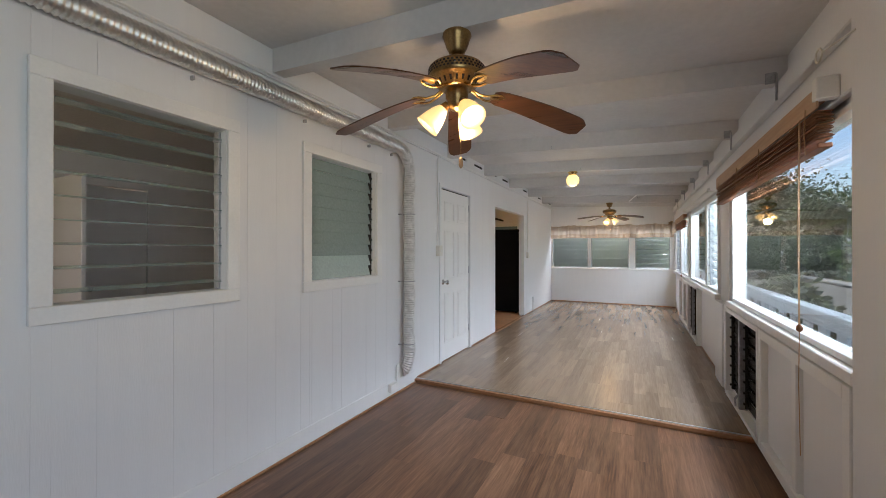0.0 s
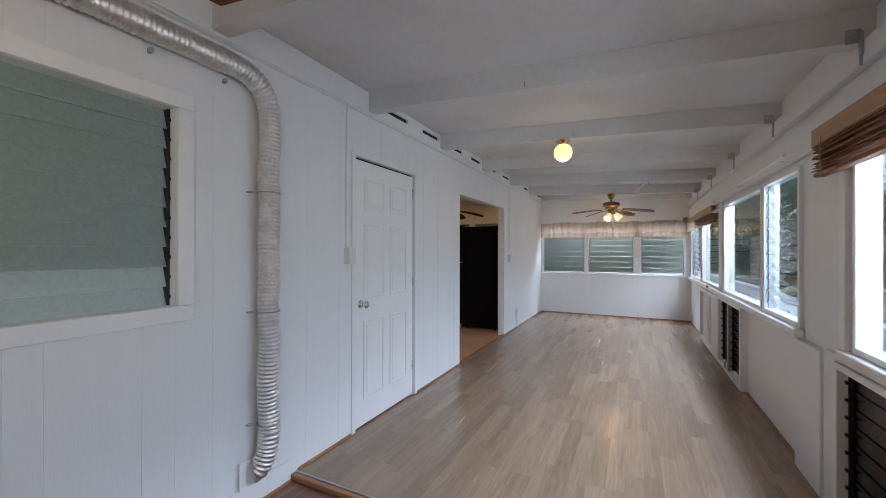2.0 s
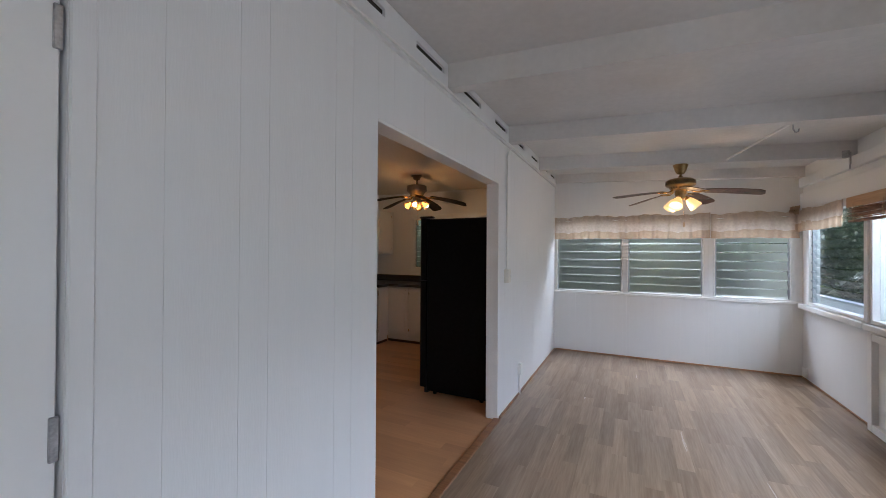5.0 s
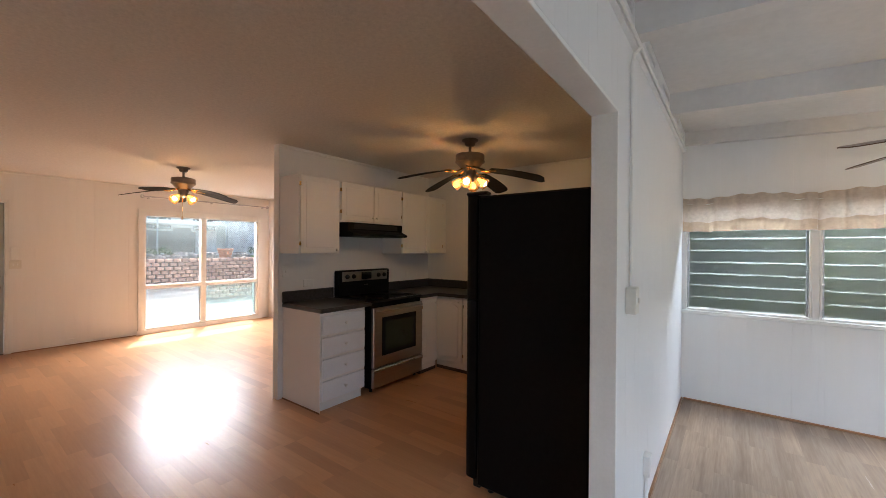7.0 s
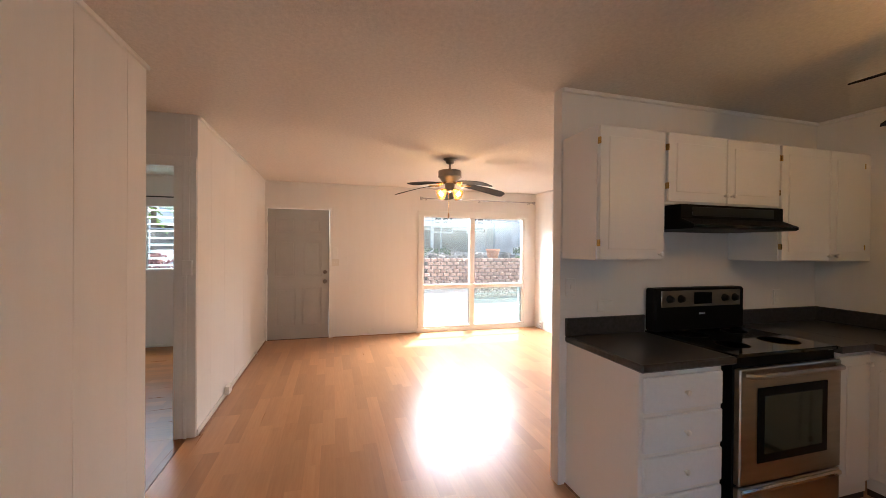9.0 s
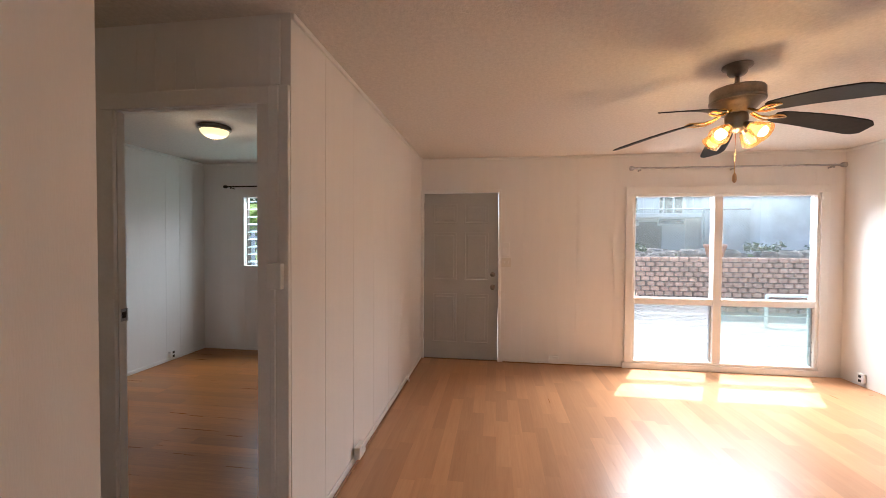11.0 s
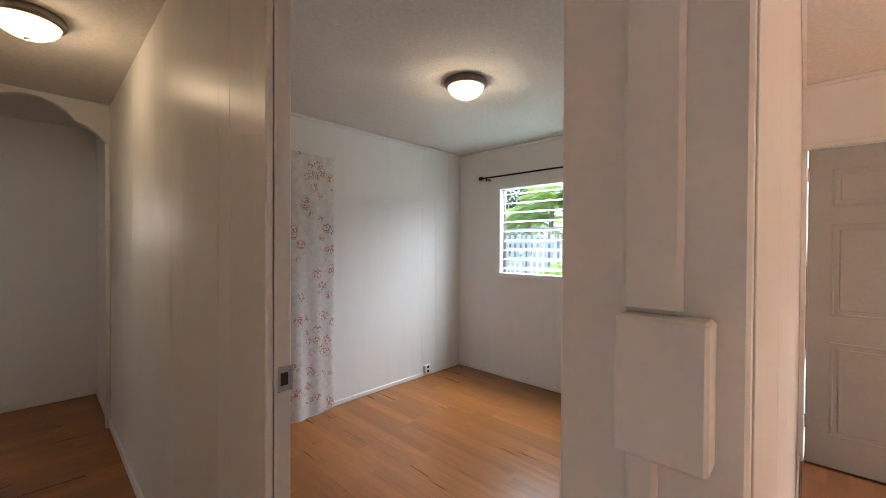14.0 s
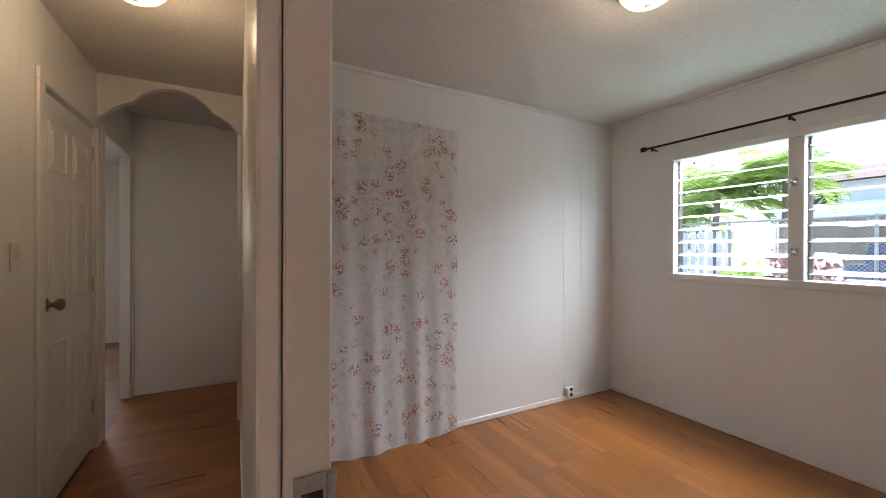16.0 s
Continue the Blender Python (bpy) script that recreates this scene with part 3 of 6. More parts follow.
whole("trim_step_cap", Mesh().box(XW, 1.2, 3.514, 3.53, 0.0005, 0.007, 0.003), "galvanised", "grey metal strip at the floor step", "trim", "structure")

CEIL = 2.42
YS, YN = 5.67, 10.22                # living room: south and north faces
XF = -8.85                          # far wall with the front door
HX0, HX1 = -5.845, -5.015           # hall
fh = whole("floor_house", Mesh().box(-8.95, -1.60, 5.60, 10.4, -0.2, -0.0085), "edge_wood", "glossy light orange laminate plank floor", "floor", "structure")
planks(fh, XF, -1.60, YS - 0.06, YN, 0, "x", 0.097, 0.62, "house_plank", 13)
fb = whole("floor_hall", Mesh().box(-8.95, -1.70, -1.6, 5.598, -0.2, -0.0085), "edge_wood", "amber bamboo strip floor", "floor", "structure")
planks(fb, HX0, HX1, 0.95, 5.605, 0, "x", 0.095, 0.95, "bamboo_plank", 14)
planks(fb, XF, HX0 - 0.002, 2.765, 5.605, 0, "y", 0.095, 0.95, "bamboo_plank", 15)
planks(fb, HX1 + 0.001, XI, -1.5, 5.605, 0, "x", 0.19, 1.4, "near_plank", 16)
whole("ceiling_house", Mesh().box(-8.96, XI + 0.001, -1.6, 10.4, CEIL, CEIL + 0.1), "popcorn", "off-white textured plaster ceiling", "ceiling", "structure")

KWINS = [(-3.876, -3.18, 1.143, 1.983), (-3.10, -2.40, 1.143, 1.983)]
wall("wall_north", "y", YN, YN + 0.10, -8.95, XI, -0.05, CEIL, KWINS, "house_paint", "cream painted kitchen and living room wall")
FDOOR, LWIN = (5.70, 6.60, -0.05, 2.01), (8.10, 9.98, 0.07, 1.97)
BWIN = (3.33, 4.86, 1.08, 2.0)
w = wall("wall_far", "x", XF - 0.10, XF - 0.0018, 2.65, 10.32, -0.05, CEIL, [FDOOR, LWIN, BWIN], "house_paint", "cream painted front wall with door and windows")
board_face(w, "x", XF - 0.0018, 1, YS, YN, 0, CEIL, [FDOOR, LWIN], "house_paint", (0.41, 0.2), 21, gap=0.002)
board_face(w, "x", XF - 0.0018, 1, 2.765, YS - 0.055, 0, CEIL, [BWIN], "house_paint", (1.22,), 22, gap=0.002)
w = wall("wall_south_kitchen", "y", YS - 0.05, YS - 0.0018, HX1 + 0.001, XI, -0.05, CEIL, [], "house_paint", "cream painted grooved board wall")
board_face(w, "y", YS - 0.0018, 1, HX1, XI, 0, CEIL, [], "house_paint", (0.41, 0.2, 0.1), 23, gap=0.002)
w = wall("wall_south_living", "y", YS - 0.05, YS - 0.0018, XF, HX0, -0.05, CEIL, [], "house_paint", "cream painted grooved board wall of the living room")
board_face(w, "y", YS - 0.0018, 1, XF, HX0 + 0.001, 0, CEIL, [], "house_paint", (0.41, 0.2), 24, gap=0.002)
BDOOR = (4.80, 5.52, -0.05, 2.03)
w = wall("wall_hall_bedroom", "x", HX0 - 0.034, HX0 - 0.0018, 0.95, YS - 0.051, -0.05, CEIL, [BDOOR], "house_paint", "thin cream painted board wall between hall and bedroom")
board_face(w, "x", HX0 - 0.0018, 1, 0.95, YS - 0.051, 0, CEIL, [BDOOR], "house_paint", (0.41, 0.2, 0.1), 25, gap=0.002)
HDOOR, HOPEN = (1.93, 2.70, -0.05, 2.05), (0.98, 1.78, -0.05, 2.05)
w = wall("wall_hall_side", "x", HX1 + 0.0018, HX1 + 0.06, -1.5, YS - 0.051, -0.05, CEIL, [HDOOR, HOPEN], "house_paint", "cream painted hall wall with two doorways")
board_face(w, "x", HX1 + 0.0018, -1, 0.95, YS - 0.051, 0, CEIL, [HDOOR, HOPEN], "house_paint", (0.41, 0.3), 26, gap=0.002)
wall("wall_hall_end", "y", 0.85, 0.95, -5.95, HX1 + 0.003, -0.05, CEIL, [], "house_paint", "cream painted wall at the hall's end")
w = wall("wall_bedroom_side", "y", 2.70, 2.7632, -8.85, HX0 - 0.051, -0.05, CEIL, [], "house_paint", "white painted bedroom wall")
board_face(w, "y", 2.7632, 1, -8.85, HX0 - 0.051, 0, CEIL, [], "house_paint", (1.22, 0.2), 27, gap=0.002)
# the unseen opening is added so that light reaches the back room
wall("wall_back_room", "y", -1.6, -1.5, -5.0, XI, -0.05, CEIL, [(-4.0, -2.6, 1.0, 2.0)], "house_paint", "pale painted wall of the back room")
KX = -4.60                          # kitchen face of the partition
wall("wall_partition", "x", KX - 0.085, KX, 7.98, YN, -0.05, CEIL, [], "house_paint", "cream painted partition beside the stove")

# skirting and quarter-round
def skirting(name, axis, face, out, u0, u1, z, h, mat, label, thick=0.012):
    f0, f1 = sorted((face + out * 0.001, face + out * thick))
    m = Mesh()
    if axis == "x":
        m.box(f0, f1, u0, u1, z, z + h, 0.004)
    else:
        m.box(u0, u1, f0, f1, z, z + h, 0.004)
    return whole(name, m, mat, label, "trim", "structure")


skirting("baseboard", "x", XW, 1, -2.6, 3.47, -0.029, 0.13, "lanai_paint", "white painted baseboard")
for a, b in ((3.53, 4.02), (4.97, 5.96), (7.75, 10.39)):
    skirting("trim_quarter_round", "x", XW, 1, a, b, 0.0005, 0.018, "edge_wood", "brown quarter-round strip", 0.016)
skirting("trim_quarter_round", "x", XW + 0.013, 1, -2.6, 3.47, -0.0295, 0.016, "edge_wood", "brown quarter-round strip", 0.014)
skirting("trim_quarter_round", "y", 10.40, -1, -1.545, 1.24, 0.0005, 0.018, "edge_wood", "brown quarter-round strip", 0.016)
skirting("trim_quarter_round", "x", 1.245, -1, 4.6, 6.36, 0.0005, 0.016, "edge_wood", "brown quarter-round strip", 0.016)
skirting("trim_quarter_round", "x", 1.245, -1, 8.95, 10.38, 0.0005, 0.016, "edge_wood", "brown quarter-round strip", 0.016)
whole("trim_threshold", Mesh().box(-1.60, -1.535, 5.975, 7.72, 0.0005, 0.012, 0.005), "edge_wood", "orange wooden threshold strip", "trim", "structure")
for a, b in ((6.66, 8.00), ):
    skirting("baseboard", "x", XF, 1, a, b, 0.0005, 0.03, "trim_paint", "white painted baseboard strip")
    skirting("trim_quarter_round", "x", XF + 0.012, 1, a, b, 0.0005, 0.012, "edge_wood", "brown quarter-round strip", 0.012)
skirting("baseboard", "y", YS, 1, XF + 0.02, HX0, 0.0005, 0.05, "trim_paint", "white painted baseboard strip")
skirting("trim_quarter_round", "y", YS + 0.012, 1, XF + 0.02, HX0, 0.0005, 0.014, "edge_wood", "brown quarter-round strip", 0.014)
skirting("baseboard", "y", 2.765, 1, XF + 0.02, -7.2, 0.0005, 0.04, "trim_paint", "white painted baseboard strip")
skirting("baseboard", "x", XF, 1, 2.79, 5.6, 0.0005, 0.035, "trim_paint", "white painted baseboard strip")
skirting("baseboard", "x", HX0, 1, 0.96, 4.72, 0.0005, 0.07, "trim_paint", "white painted baseboard strip")
skirting("baseboard", "y", 0.95, 1, -5.83, -5.03, 0.0005, 0.05, "trim_paint", "white painted baseboard strip")
# coving
for axis, face, out, a, b in (("x", XF, 1, YS, YN), ("y", YS, 1, XF + 0.03, HX0), ("y", YN, -1, XF, XI), ("x", KX, 1, 7.98, YN),
                              ("y", YS, 1, HX1, XI), ("x", XF, 1, 2.77, 5.61), ("y", 2.765, 1, XF + 0.03, HX0 - 0.06)):
    skirting("trim_coving", axis, face, out, a, b, CEIL - 0.026, 0.025, "trim_paint", "thin white ceiling trim", 0.02)

# ---- outdoors ----
whole("ground", Mesh().box(-400, 400, -400, 400, -1.6, -1.5), "lawn", "grass and earth reaching the horizon", "ground", "structure")


# ---- windows ----
def place(axis, a, u, z):
    return (a, u, z) if axis == "x" else (u, a, z)


def slat_mesh(axis, a, u0, u1, z, depth, tilt, thick=0.006):
    """One louvre blade lying along u, turned about its long axis by tilt degrees from level."""
    c, s = math.cos(radians(tilt)) * depth / 2, math.sin(radians(tilt)) * depth / 2
    m = Mesh()
    if axis == "x":
        m.m = Matrix.Translation((a, (u0 + u1) / 2, z)) @ pose(0, 0, 0, 0, tilt, 0)
        m.box(-depth / 2, depth / 2, -(u1 - u0) / 2, (u1 - u0) / 2, -thick / 2, thick / 2, 0.0015)
    else:
        m.m = Matrix.Translation(((u0 + u1) / 2, a, z)) @ pose(0, 0, 0, tilt, 0, 0)
        m.box(-(u1 - u0) / 2, (u1 - u0) / 2, -depth / 2, depth / 2, -thick / 2, thick / 2, 0.0015)
    return m


def slat_edges(axis, a, u0, u1, z, depth, tilt):
    """The ground long edges of one louvre blade."""
    m, h = Mesh(), (u1 - u0) / 2
    m.m = Matrix.Translation(place(axis, a, (u0 + u1) / 2, z)) @ (pose(0, 0, 0, 0, tilt, 0) if axis == "x" else pose(0, 0, 0, tilt, 0, 0))
    for d in (-depth / 2 - 0.0018, depth / 2 + 0.0002):
        bar(axis, d, d + 0.0016, -h, h, -0.0034, 0.0034, 0.0004, m)
    return m


def bar(axis, a0, a1, u0, u1, z0, z1, b=0.003, m=None):
    m = m or Mesh()
    return m.box(a0, a1, u0, u1, z0, z1, b) if axis == "x" else m.box(u0, u1, a0, a1, z0, z1, b)


def louvres(win, axis, a, u0, u1, z0, z1, count, tilt, mat, depth=None, clips="galvanised", crank=True, special=None, edge=None):
    """A bank of louvre blades with their clip channels."""
    step = (z1 - z0) / count
    depth = depth or step * 1.12
    for i in range(count):
        mm = special if (special and i < 2) else mat
        sl = part("slat", slat_mesh(axis, a, u0 + 0.014, u1 - 0.014, z0 + step * (i + 0.5), depth, tilt, 0.005), mm, win, "", False)
        if edge:
            part("edge", slat_edges(axis, a, u0 + 0.015, u1 - 0.015, z0 + step * (i + 0.5), depth, tilt), edge, sl, "pale ground glass edge", False)
    for u in (u0, u1 - 0.013):
        ch = bar(axis, a - 0.018, a + 0.018, u, u + 0.013, z0, z1, 0.002)
        for i in range(count):
            z = z0 + step * (i + 0.5)
            bar(axis, a - 0.03, a + 0.024, u - 0.002, u + 0.017, z - 0.012, z + 0.004, 0.002, ch)
        part("clip_channel", ch, clips, win, "metal louvre clip channel")
    return win


def casing(win, axis, face, out, u0, u1, z0, z1, wide, mat, proud=0.02, sill=True, bottom=True):
    """Flat boards round an opening on the wall's face; side, head and sill boards are pieces of their own."""
    f0, f1 = sorted((face + out * 0.001, face + out * proud))
    part("casing_side", bar(axis, f0, f1, u0 - wide, u0, z0, z1), mat, win)
    part("casing_side", bar(axis, f0, f1, u1, u1 + wide, z0, z1), mat, win)
    part("casing_head", bar(axis, f0, f1 if out > 0 else f1, u0 - wide, u1 + wide, z1 + 0.0005, z1 + wide), mat, win)
    if bottom:
        part("window_sill", bar(axis, f0, f1, u0 - wide, u1 + wide, z0 - wide, z0 - 0.0005), mat, win)


def frame_bars(win, axis, a0, a1, u0, u1, z0, z1, wide, mat):
    part("window_frame", bar(axis, a0, a1, u0, u0 + wide, z0, z1), mat, win)
    part("window_frame", bar(axis, a0, a1, u1 - wide, u1, z0, z1), mat, win)
    part("window_frame", bar(axis, a0, a1, u0 + wide, u1 - wide, z0, z0 + wide), mat, win)
    part("window_frame", bar(axis, a0, a1, u0 + wide, u1 - wide, z1 - wide, z1), mat, win)


def pane(win, axis, a, u0, u1, z0, z1, mat="clear_glass"):
    part("pane", bar(axis, a - 0.002, a + 0.002, u0, u1, z0, z1, 0), mat, win, "clear glass pane", False)


def window(name, label):
    return thing(name, label, "window", kind="structure")


wn1 = window("window_1", "white framed louvre window with clear glass slats, slats open")
casing(wn1, "x", XW, 1, *W1[:2], W1[2], W1[3], 0.07, "trim_paint", 0.022)
louvres(wn1, "x", -1.63, *W1[:2], W1[2], W1[3], 9, 4, "slat_glass", 0.1, "galvanised")
wn2 = window("window_2", "white framed louvre window with closed green frosted slats")
casing(wn2, "x", XW, 1, *W2[:2], W2[2], W2[3], 0.072, "trim_paint", 0.022)
louvres(wn2, "x", -1.625, *W2[:2], W2[2], W2[3], 10, 72, "milky_slat", 0.1, "dark_bronze", special="milky_slat_clear")

for k, (a, b) in enumerate(FAR_WINS):
    wf = window("window_%d" % (3 + k), "white framed louvre window with grey green glass slats")
    frame_bars(wf, "y", 10.395, 10.48, a, b, FW[0], FW[1], 0.018, "trim_paint")
    louvres(wf, "y", 10.44, a + 0.018, b - 0.018, FW[0] + 0.018, FW[1] - 0.018, 9, (78, 72, 60)[k], "frosted_glass", 0.118, "galvanised")
whole("window_sill_end", Mesh().box(XW, 1.244, 10.375, 10.404, 0.835, 0.868, 0.004), "trim_paint", "white painted window sill board", "sill", "structure")

# side wall windows: fixed panes and louvres
# the first entry is the added, unseen window
SIDE = [(EAST[0], "pane"), (EAST[1], "pane"), (EAST[2], "slats"), (EAST[3], "pane"), (EAST[4], "pane"), (EAST[5], "slats")]
for k, (h, how) in enumerate(SIDE):
    ws = window("window_%d" % (6 + k), "white framed porch window with a fixed pane" if how == "pane" else "white framed louvre window with clear glass slats")
    frame_bars(ws, "x", 1.222, 1.31, h[0], h[1], h[2], h[3], 0.03, "trim_paint")
    if how == "pane":
        pane(ws, "x", 1.272, h[0] + 0.03, h[1] - 0.03, h[2] + 0.03, h[3] - 0.03, "porch_pane")
    else:
        louvres(ws, "x", 1.27, h[0] + 0.03, h[1] - 0.03, h[2] + 0.03, h[3] - 0.03, 10, 68, "porch_slat", 0.1)
for a, b in ((2.105, 4.45), (5.0, 8.98), (9.0, 10.37)):
    whole("window_sill_side", Mesh().box(1.19, 1.244, a, b, 0.80, 0.856, 0.006), "trim_paint", "white painted window sill board", "sill", "structure")
# low louvre panels and framed panels under the windows
for k, h in enumerate(DARK):
    dl = window("window_%d" % (17 + k), "low white frame with two banks of black louvre slats")
    frame_bars(dl, "x", 1.185, 1.30, h[0] - 0.03, h[1] + 0.03, h[2] - 0.055, h[3] + 0.035, 0.035, "trim_paint")
    mid = (h[0] + h[1]) / 2 + 0.02
    part("mullion", bar("x", 1.19, 1.27, mid - 0.014, mid + 0.014, h[2] - 0.015, h[3] - 0.005), "galvanised", dl, "grey metal mullion")
    part("crank", Mesh().rod((1.185, mid - 0.01, h[2] + 0.1), (1.16, mid - 0.03, h[2] + 0.075), 0.008).rod((1.16, mid - 0.03, h[2] + 0.075), (1.16, mid - 0.05, h[2] + 0.02), 0.006), "galvanised", dl, "small metal crank handle")
    for a, b, tilt in ((h[0] + 0.01, mid - 0.016, 80), (mid + 0.016, h[1] - 0.01, 86)):
        louvres(dl, "x", 1.245, a, b, h[2], h[3] - 0.01, 8, tilt, "dark_louvre", 0.1, "dark_bronze")
    # added dark sheet that keeps daylight out of the slat gaps
    part("backing", bar("x", 1.304, 1.308, h[0] - 0.02, h[1] + 0.02, h[2] - 0.02, h[3] + 0.02), "dark_fill", dl)
for a, b in ((2.105, 3.355), (7.49, 8.9)):
    pn = thing("panel_frame", "white painted low wall panel with raised frame boards", "wall panel", kind="structure")
    frame_bars(pn, "x", 1.185, 1.244, a, b, 0.005, 0.795, 0.06, "trim_paint")
    part("stile", bar("x", 1.195, 1.244, (a + b) / 2 - 0.03, (a + b) / 2 + 0.03, 0.066, 0.734), "trim_paint", pn)
    part("panel", bar("x", 1.225, 1.2445, a + 0.061, (a + b) / 2 - 0.031, 0.066, 0.734), "lanai_paint", pn)
    part("panel", bar("x", 1.225, 1.2445, (a + b) / 2 + 0.031, b - 0.061, 0.066, 0.734), "lanai_paint", pn)
whole("wall_post", Mesh().box(1.19, 1.244, 4.62, 4.99, 0, 0.80, 0.006).box(1.205, 1.244, 4.455, 4.62, 0, 0.82, 0.004), "lanai_paint", "white painted post between the windows", "post", "structure")
whole("wall_post_near", Mesh().box(1.19, 1.244, 1.5, 2.10, -0.03, 2.43, 0.006), "lanai_paint", "white painted post beside the window", "post", "structure")
for y0, y1 in ((4.40, 4.46), (7.36, 7.56), (8.962, 9.01)):
    whole("trim_upright", Mesh().box(1.21, 1.244, y0, y1, 0.86, 1.93, 0.004), "trim_paint", "white painted upright between windows", "trim", "structure")
whole("trim_header", Mesh().box(1.205, 1.244, 2.105, 10.36, 1.935, 2.12, 0.006), "lanai_paint", "white painted header board over the windows", "trim", "structure")
whole("trim_plate", Mesh().box(1.195, 1.244, -2.6, 10.36, 2.19, 2.295, 0.006), "lanai_paint", "white painted plate board under the beams", "trim", "structure")


# ---- doors ----
def six_panel_door(name, label, at, rz, width, height, mat, knob_u, knob="chrome", hinge_u=None, kind="structure", deadbolt=False, knob_z=0.93):
    """Local axes: x along the door, y towards the viewer's side, z up; the slab's face lies at y = 0."""
    d = thing(name, label, "door", at, rz, kind=kind)
    part("door_slab", Mesh().box(0, width, -0.036, 0, 0, height, 0.003), mat, d)
    st, mid = 0.11, 0.09
    pw = (width - 2 * st - mid) / 2
    rows = [(0.20, 0.80), (0.97, 1.55), (1.66, 1.90)]
    k = height / 2.03
    for c in (st, st + pw + mid):
        for a, b in rows:
            a, b = a * k, b * k
            m = Mesh()
            # a moulded rim round a raised field
            for x0, x1, z0, z1 in ((c, c + pw, a, a + 0.014), (c, c + pw, b - 0.014, b), (c, c + 0.014, a + 0.014, b - 0.014), (c + pw - 0.014, c + pw, a + 0.014, b - 0.014)):
                m.box(x0, x1, -0.004, 0.007, z0, z1, 0.003)
            m.box(c + 0.035, c + pw - 0.035, -0.004, 0.006, a + 0.035, b - 0.035, 0.0055)
            part("door_panel", m, mat, d)
    kb = Mesh(pose(knob_u, 0, knob_z, -90, 0, 0))
    kb.lathe([(0.032, 0.0005), (0.032, 0.008), (0.014, 0.012), (0.012, 0.034), (0.022, 0.04), (0.029, 0.052), (0.029, 0.062), (0.02, 0.07), (0.004, 0.072)], 20)
    part("door_knob", kb, knob, d, "round metal door knob")
    if deadbolt:
        kb = Mesh(pose(knob_u, 0, knob_z + 0.15, -90, 0, 0)).lathe([(0.03, 0.0005), (0.03, 0.012), (0.02, 0.016), (0.008, 0.03), (0.002, 0.031)], 20)
        part("deadbolt", kb, knob, d, "round metal deadbolt")
    if hinge_u is not None:
        for z in (0.22, 1.0, height - 0.2):
            part("hinge", Mesh().box(hinge_u - 0.004, hinge_u + 0.012, -0.01, 0.006, z, z + 0.09, 0.002), "galvanised", d, "small metal hinge")
    return d


def door_trim(name, axis, face, out, u0, u1, top, wide, mat, proud=0.018, bottom=0.001):
    t = thing(name, "white painted door casing boards", "door casing", kind="structure")
    f0, f1 = sorted((face + out * 0.001, face + out * proud))
    part("casing_side", bar(axis, f0, f1, u0 - wide, u0, bottom, top), mat, t)
    part("casing_side", bar(axis, f0, f1, u1, u1 + wide, bottom, top), mat, t)
    part("casing_head", bar(axis, f0, f1, u0 - wide, u1 + wide, top + 0.0005, top + wide), mat, t)
    return t


six_panel_door("door_1", "white six-panel door with chrome knob, closed", (XW - 0.012, 4.913, 0.01), -90, 0.836, 2.022, "white_enamel", 0.766, "chrome", 0.0)
t = door_trim("trim_door_1", "x", XW, 1, 4.07, 4.92, 2.05, 0.045, "lanai_paint", 0.012)
# dark strip colours in the shade of the gap over the door
part("gap_shadow", Mesh().box(XW - 0.05, XW - 0.03, 4.075, 4.915, 2.034, 2.049), "dark_fill", t)
six_panel_door("door_2", "grey six-panel front door with knob and deadbolt, closed", (XF - 0.025, 6.596, 0.005), -90, 0.892, 2.0, "grey_door_paint", 0.06, "pewter", 0.885, deadbolt=True, knob_z=0.88)
# added behind the door to stop daylight showing below it
whole("trim_sill_front", Mesh().box(XF - 0.095, XF - 0.064, 5.701, 6.599, -0.05, 0.03, 0.002), "strip_dark", "dark strip behind the front door, added to block daylight under it", "trim", "structure")
door_trim("trim_door_2", "x", XF, 1, 5.70, 6.60, 2.01, 0.03, "trim_paint", 0.014)
six_panel_door("door_3", "white six-panel hall door with nickel knob, closed", (HX1 + 0.012, 1.935, 0.012), 90, 0.76, 2.025, "white_enamel", 0.69, "pewter", 0.0, knob_z=1.0)
door_trim("trim_door_3", "x", HX1, -1, 1.93, 2.70, 2.05, 0.06, "trim_paint", 0.016)
door_trim("trim_door_4", "x", HX1, -1, 0.98, 1.78, 2.05, 0.055, "trim_paint", 0.016)
part("jamb", Mesh().box(HX1 + 0.001, HX1 + 0.075, 0.981, 1.0, 0, 2.05, 0.002), "trim_paint", window("trim_jamb_4", "white door jamb"))
dt = door_trim("trim_door_5", "x", HX0, 1, 4.80, 5.52, 2.03, 0.075, "trim_paint", 0.02)
part("jamb", Mesh().box(HX0 - 0.04, HX0, 4.785, 4.8005, 0, 2.03, 0.002), "trim_paint", dt)
part("casing_board", Mesh().box(HX0 + 0.001, HX0 + 0.0205, 5.5955, 5.6685, 0.001, 2.1045, 0.003), "trim_paint", dt)
part("strike_plate", Mesh().box(HX0 - 0.036, HX0 - 0.008, 4.8005, 4.803, 1.04, 1.10, 0.001).box(HX0 - 0.044, HX0 - 0.036, 4.80, 4.806, 1.04, 1.10, 0.002), "galvanised", dt, "metal strike plate")
# hole not cut: a dark tab colours in its shade
part("strike_hole", Mesh().box(HX0 - 0.032, HX0 - 0.014, 4.802, 4.8038, 1.055, 1.085), "dark_fill", dt, "dark latch hole")
# open door leaf in the back room
six_panel_door("door_4", "white six-panel door standing open in the back room", (-4.86, 1.80, 0.012), 0, 0.74, 2.02, "white_enamel", 0.67, "pewter")
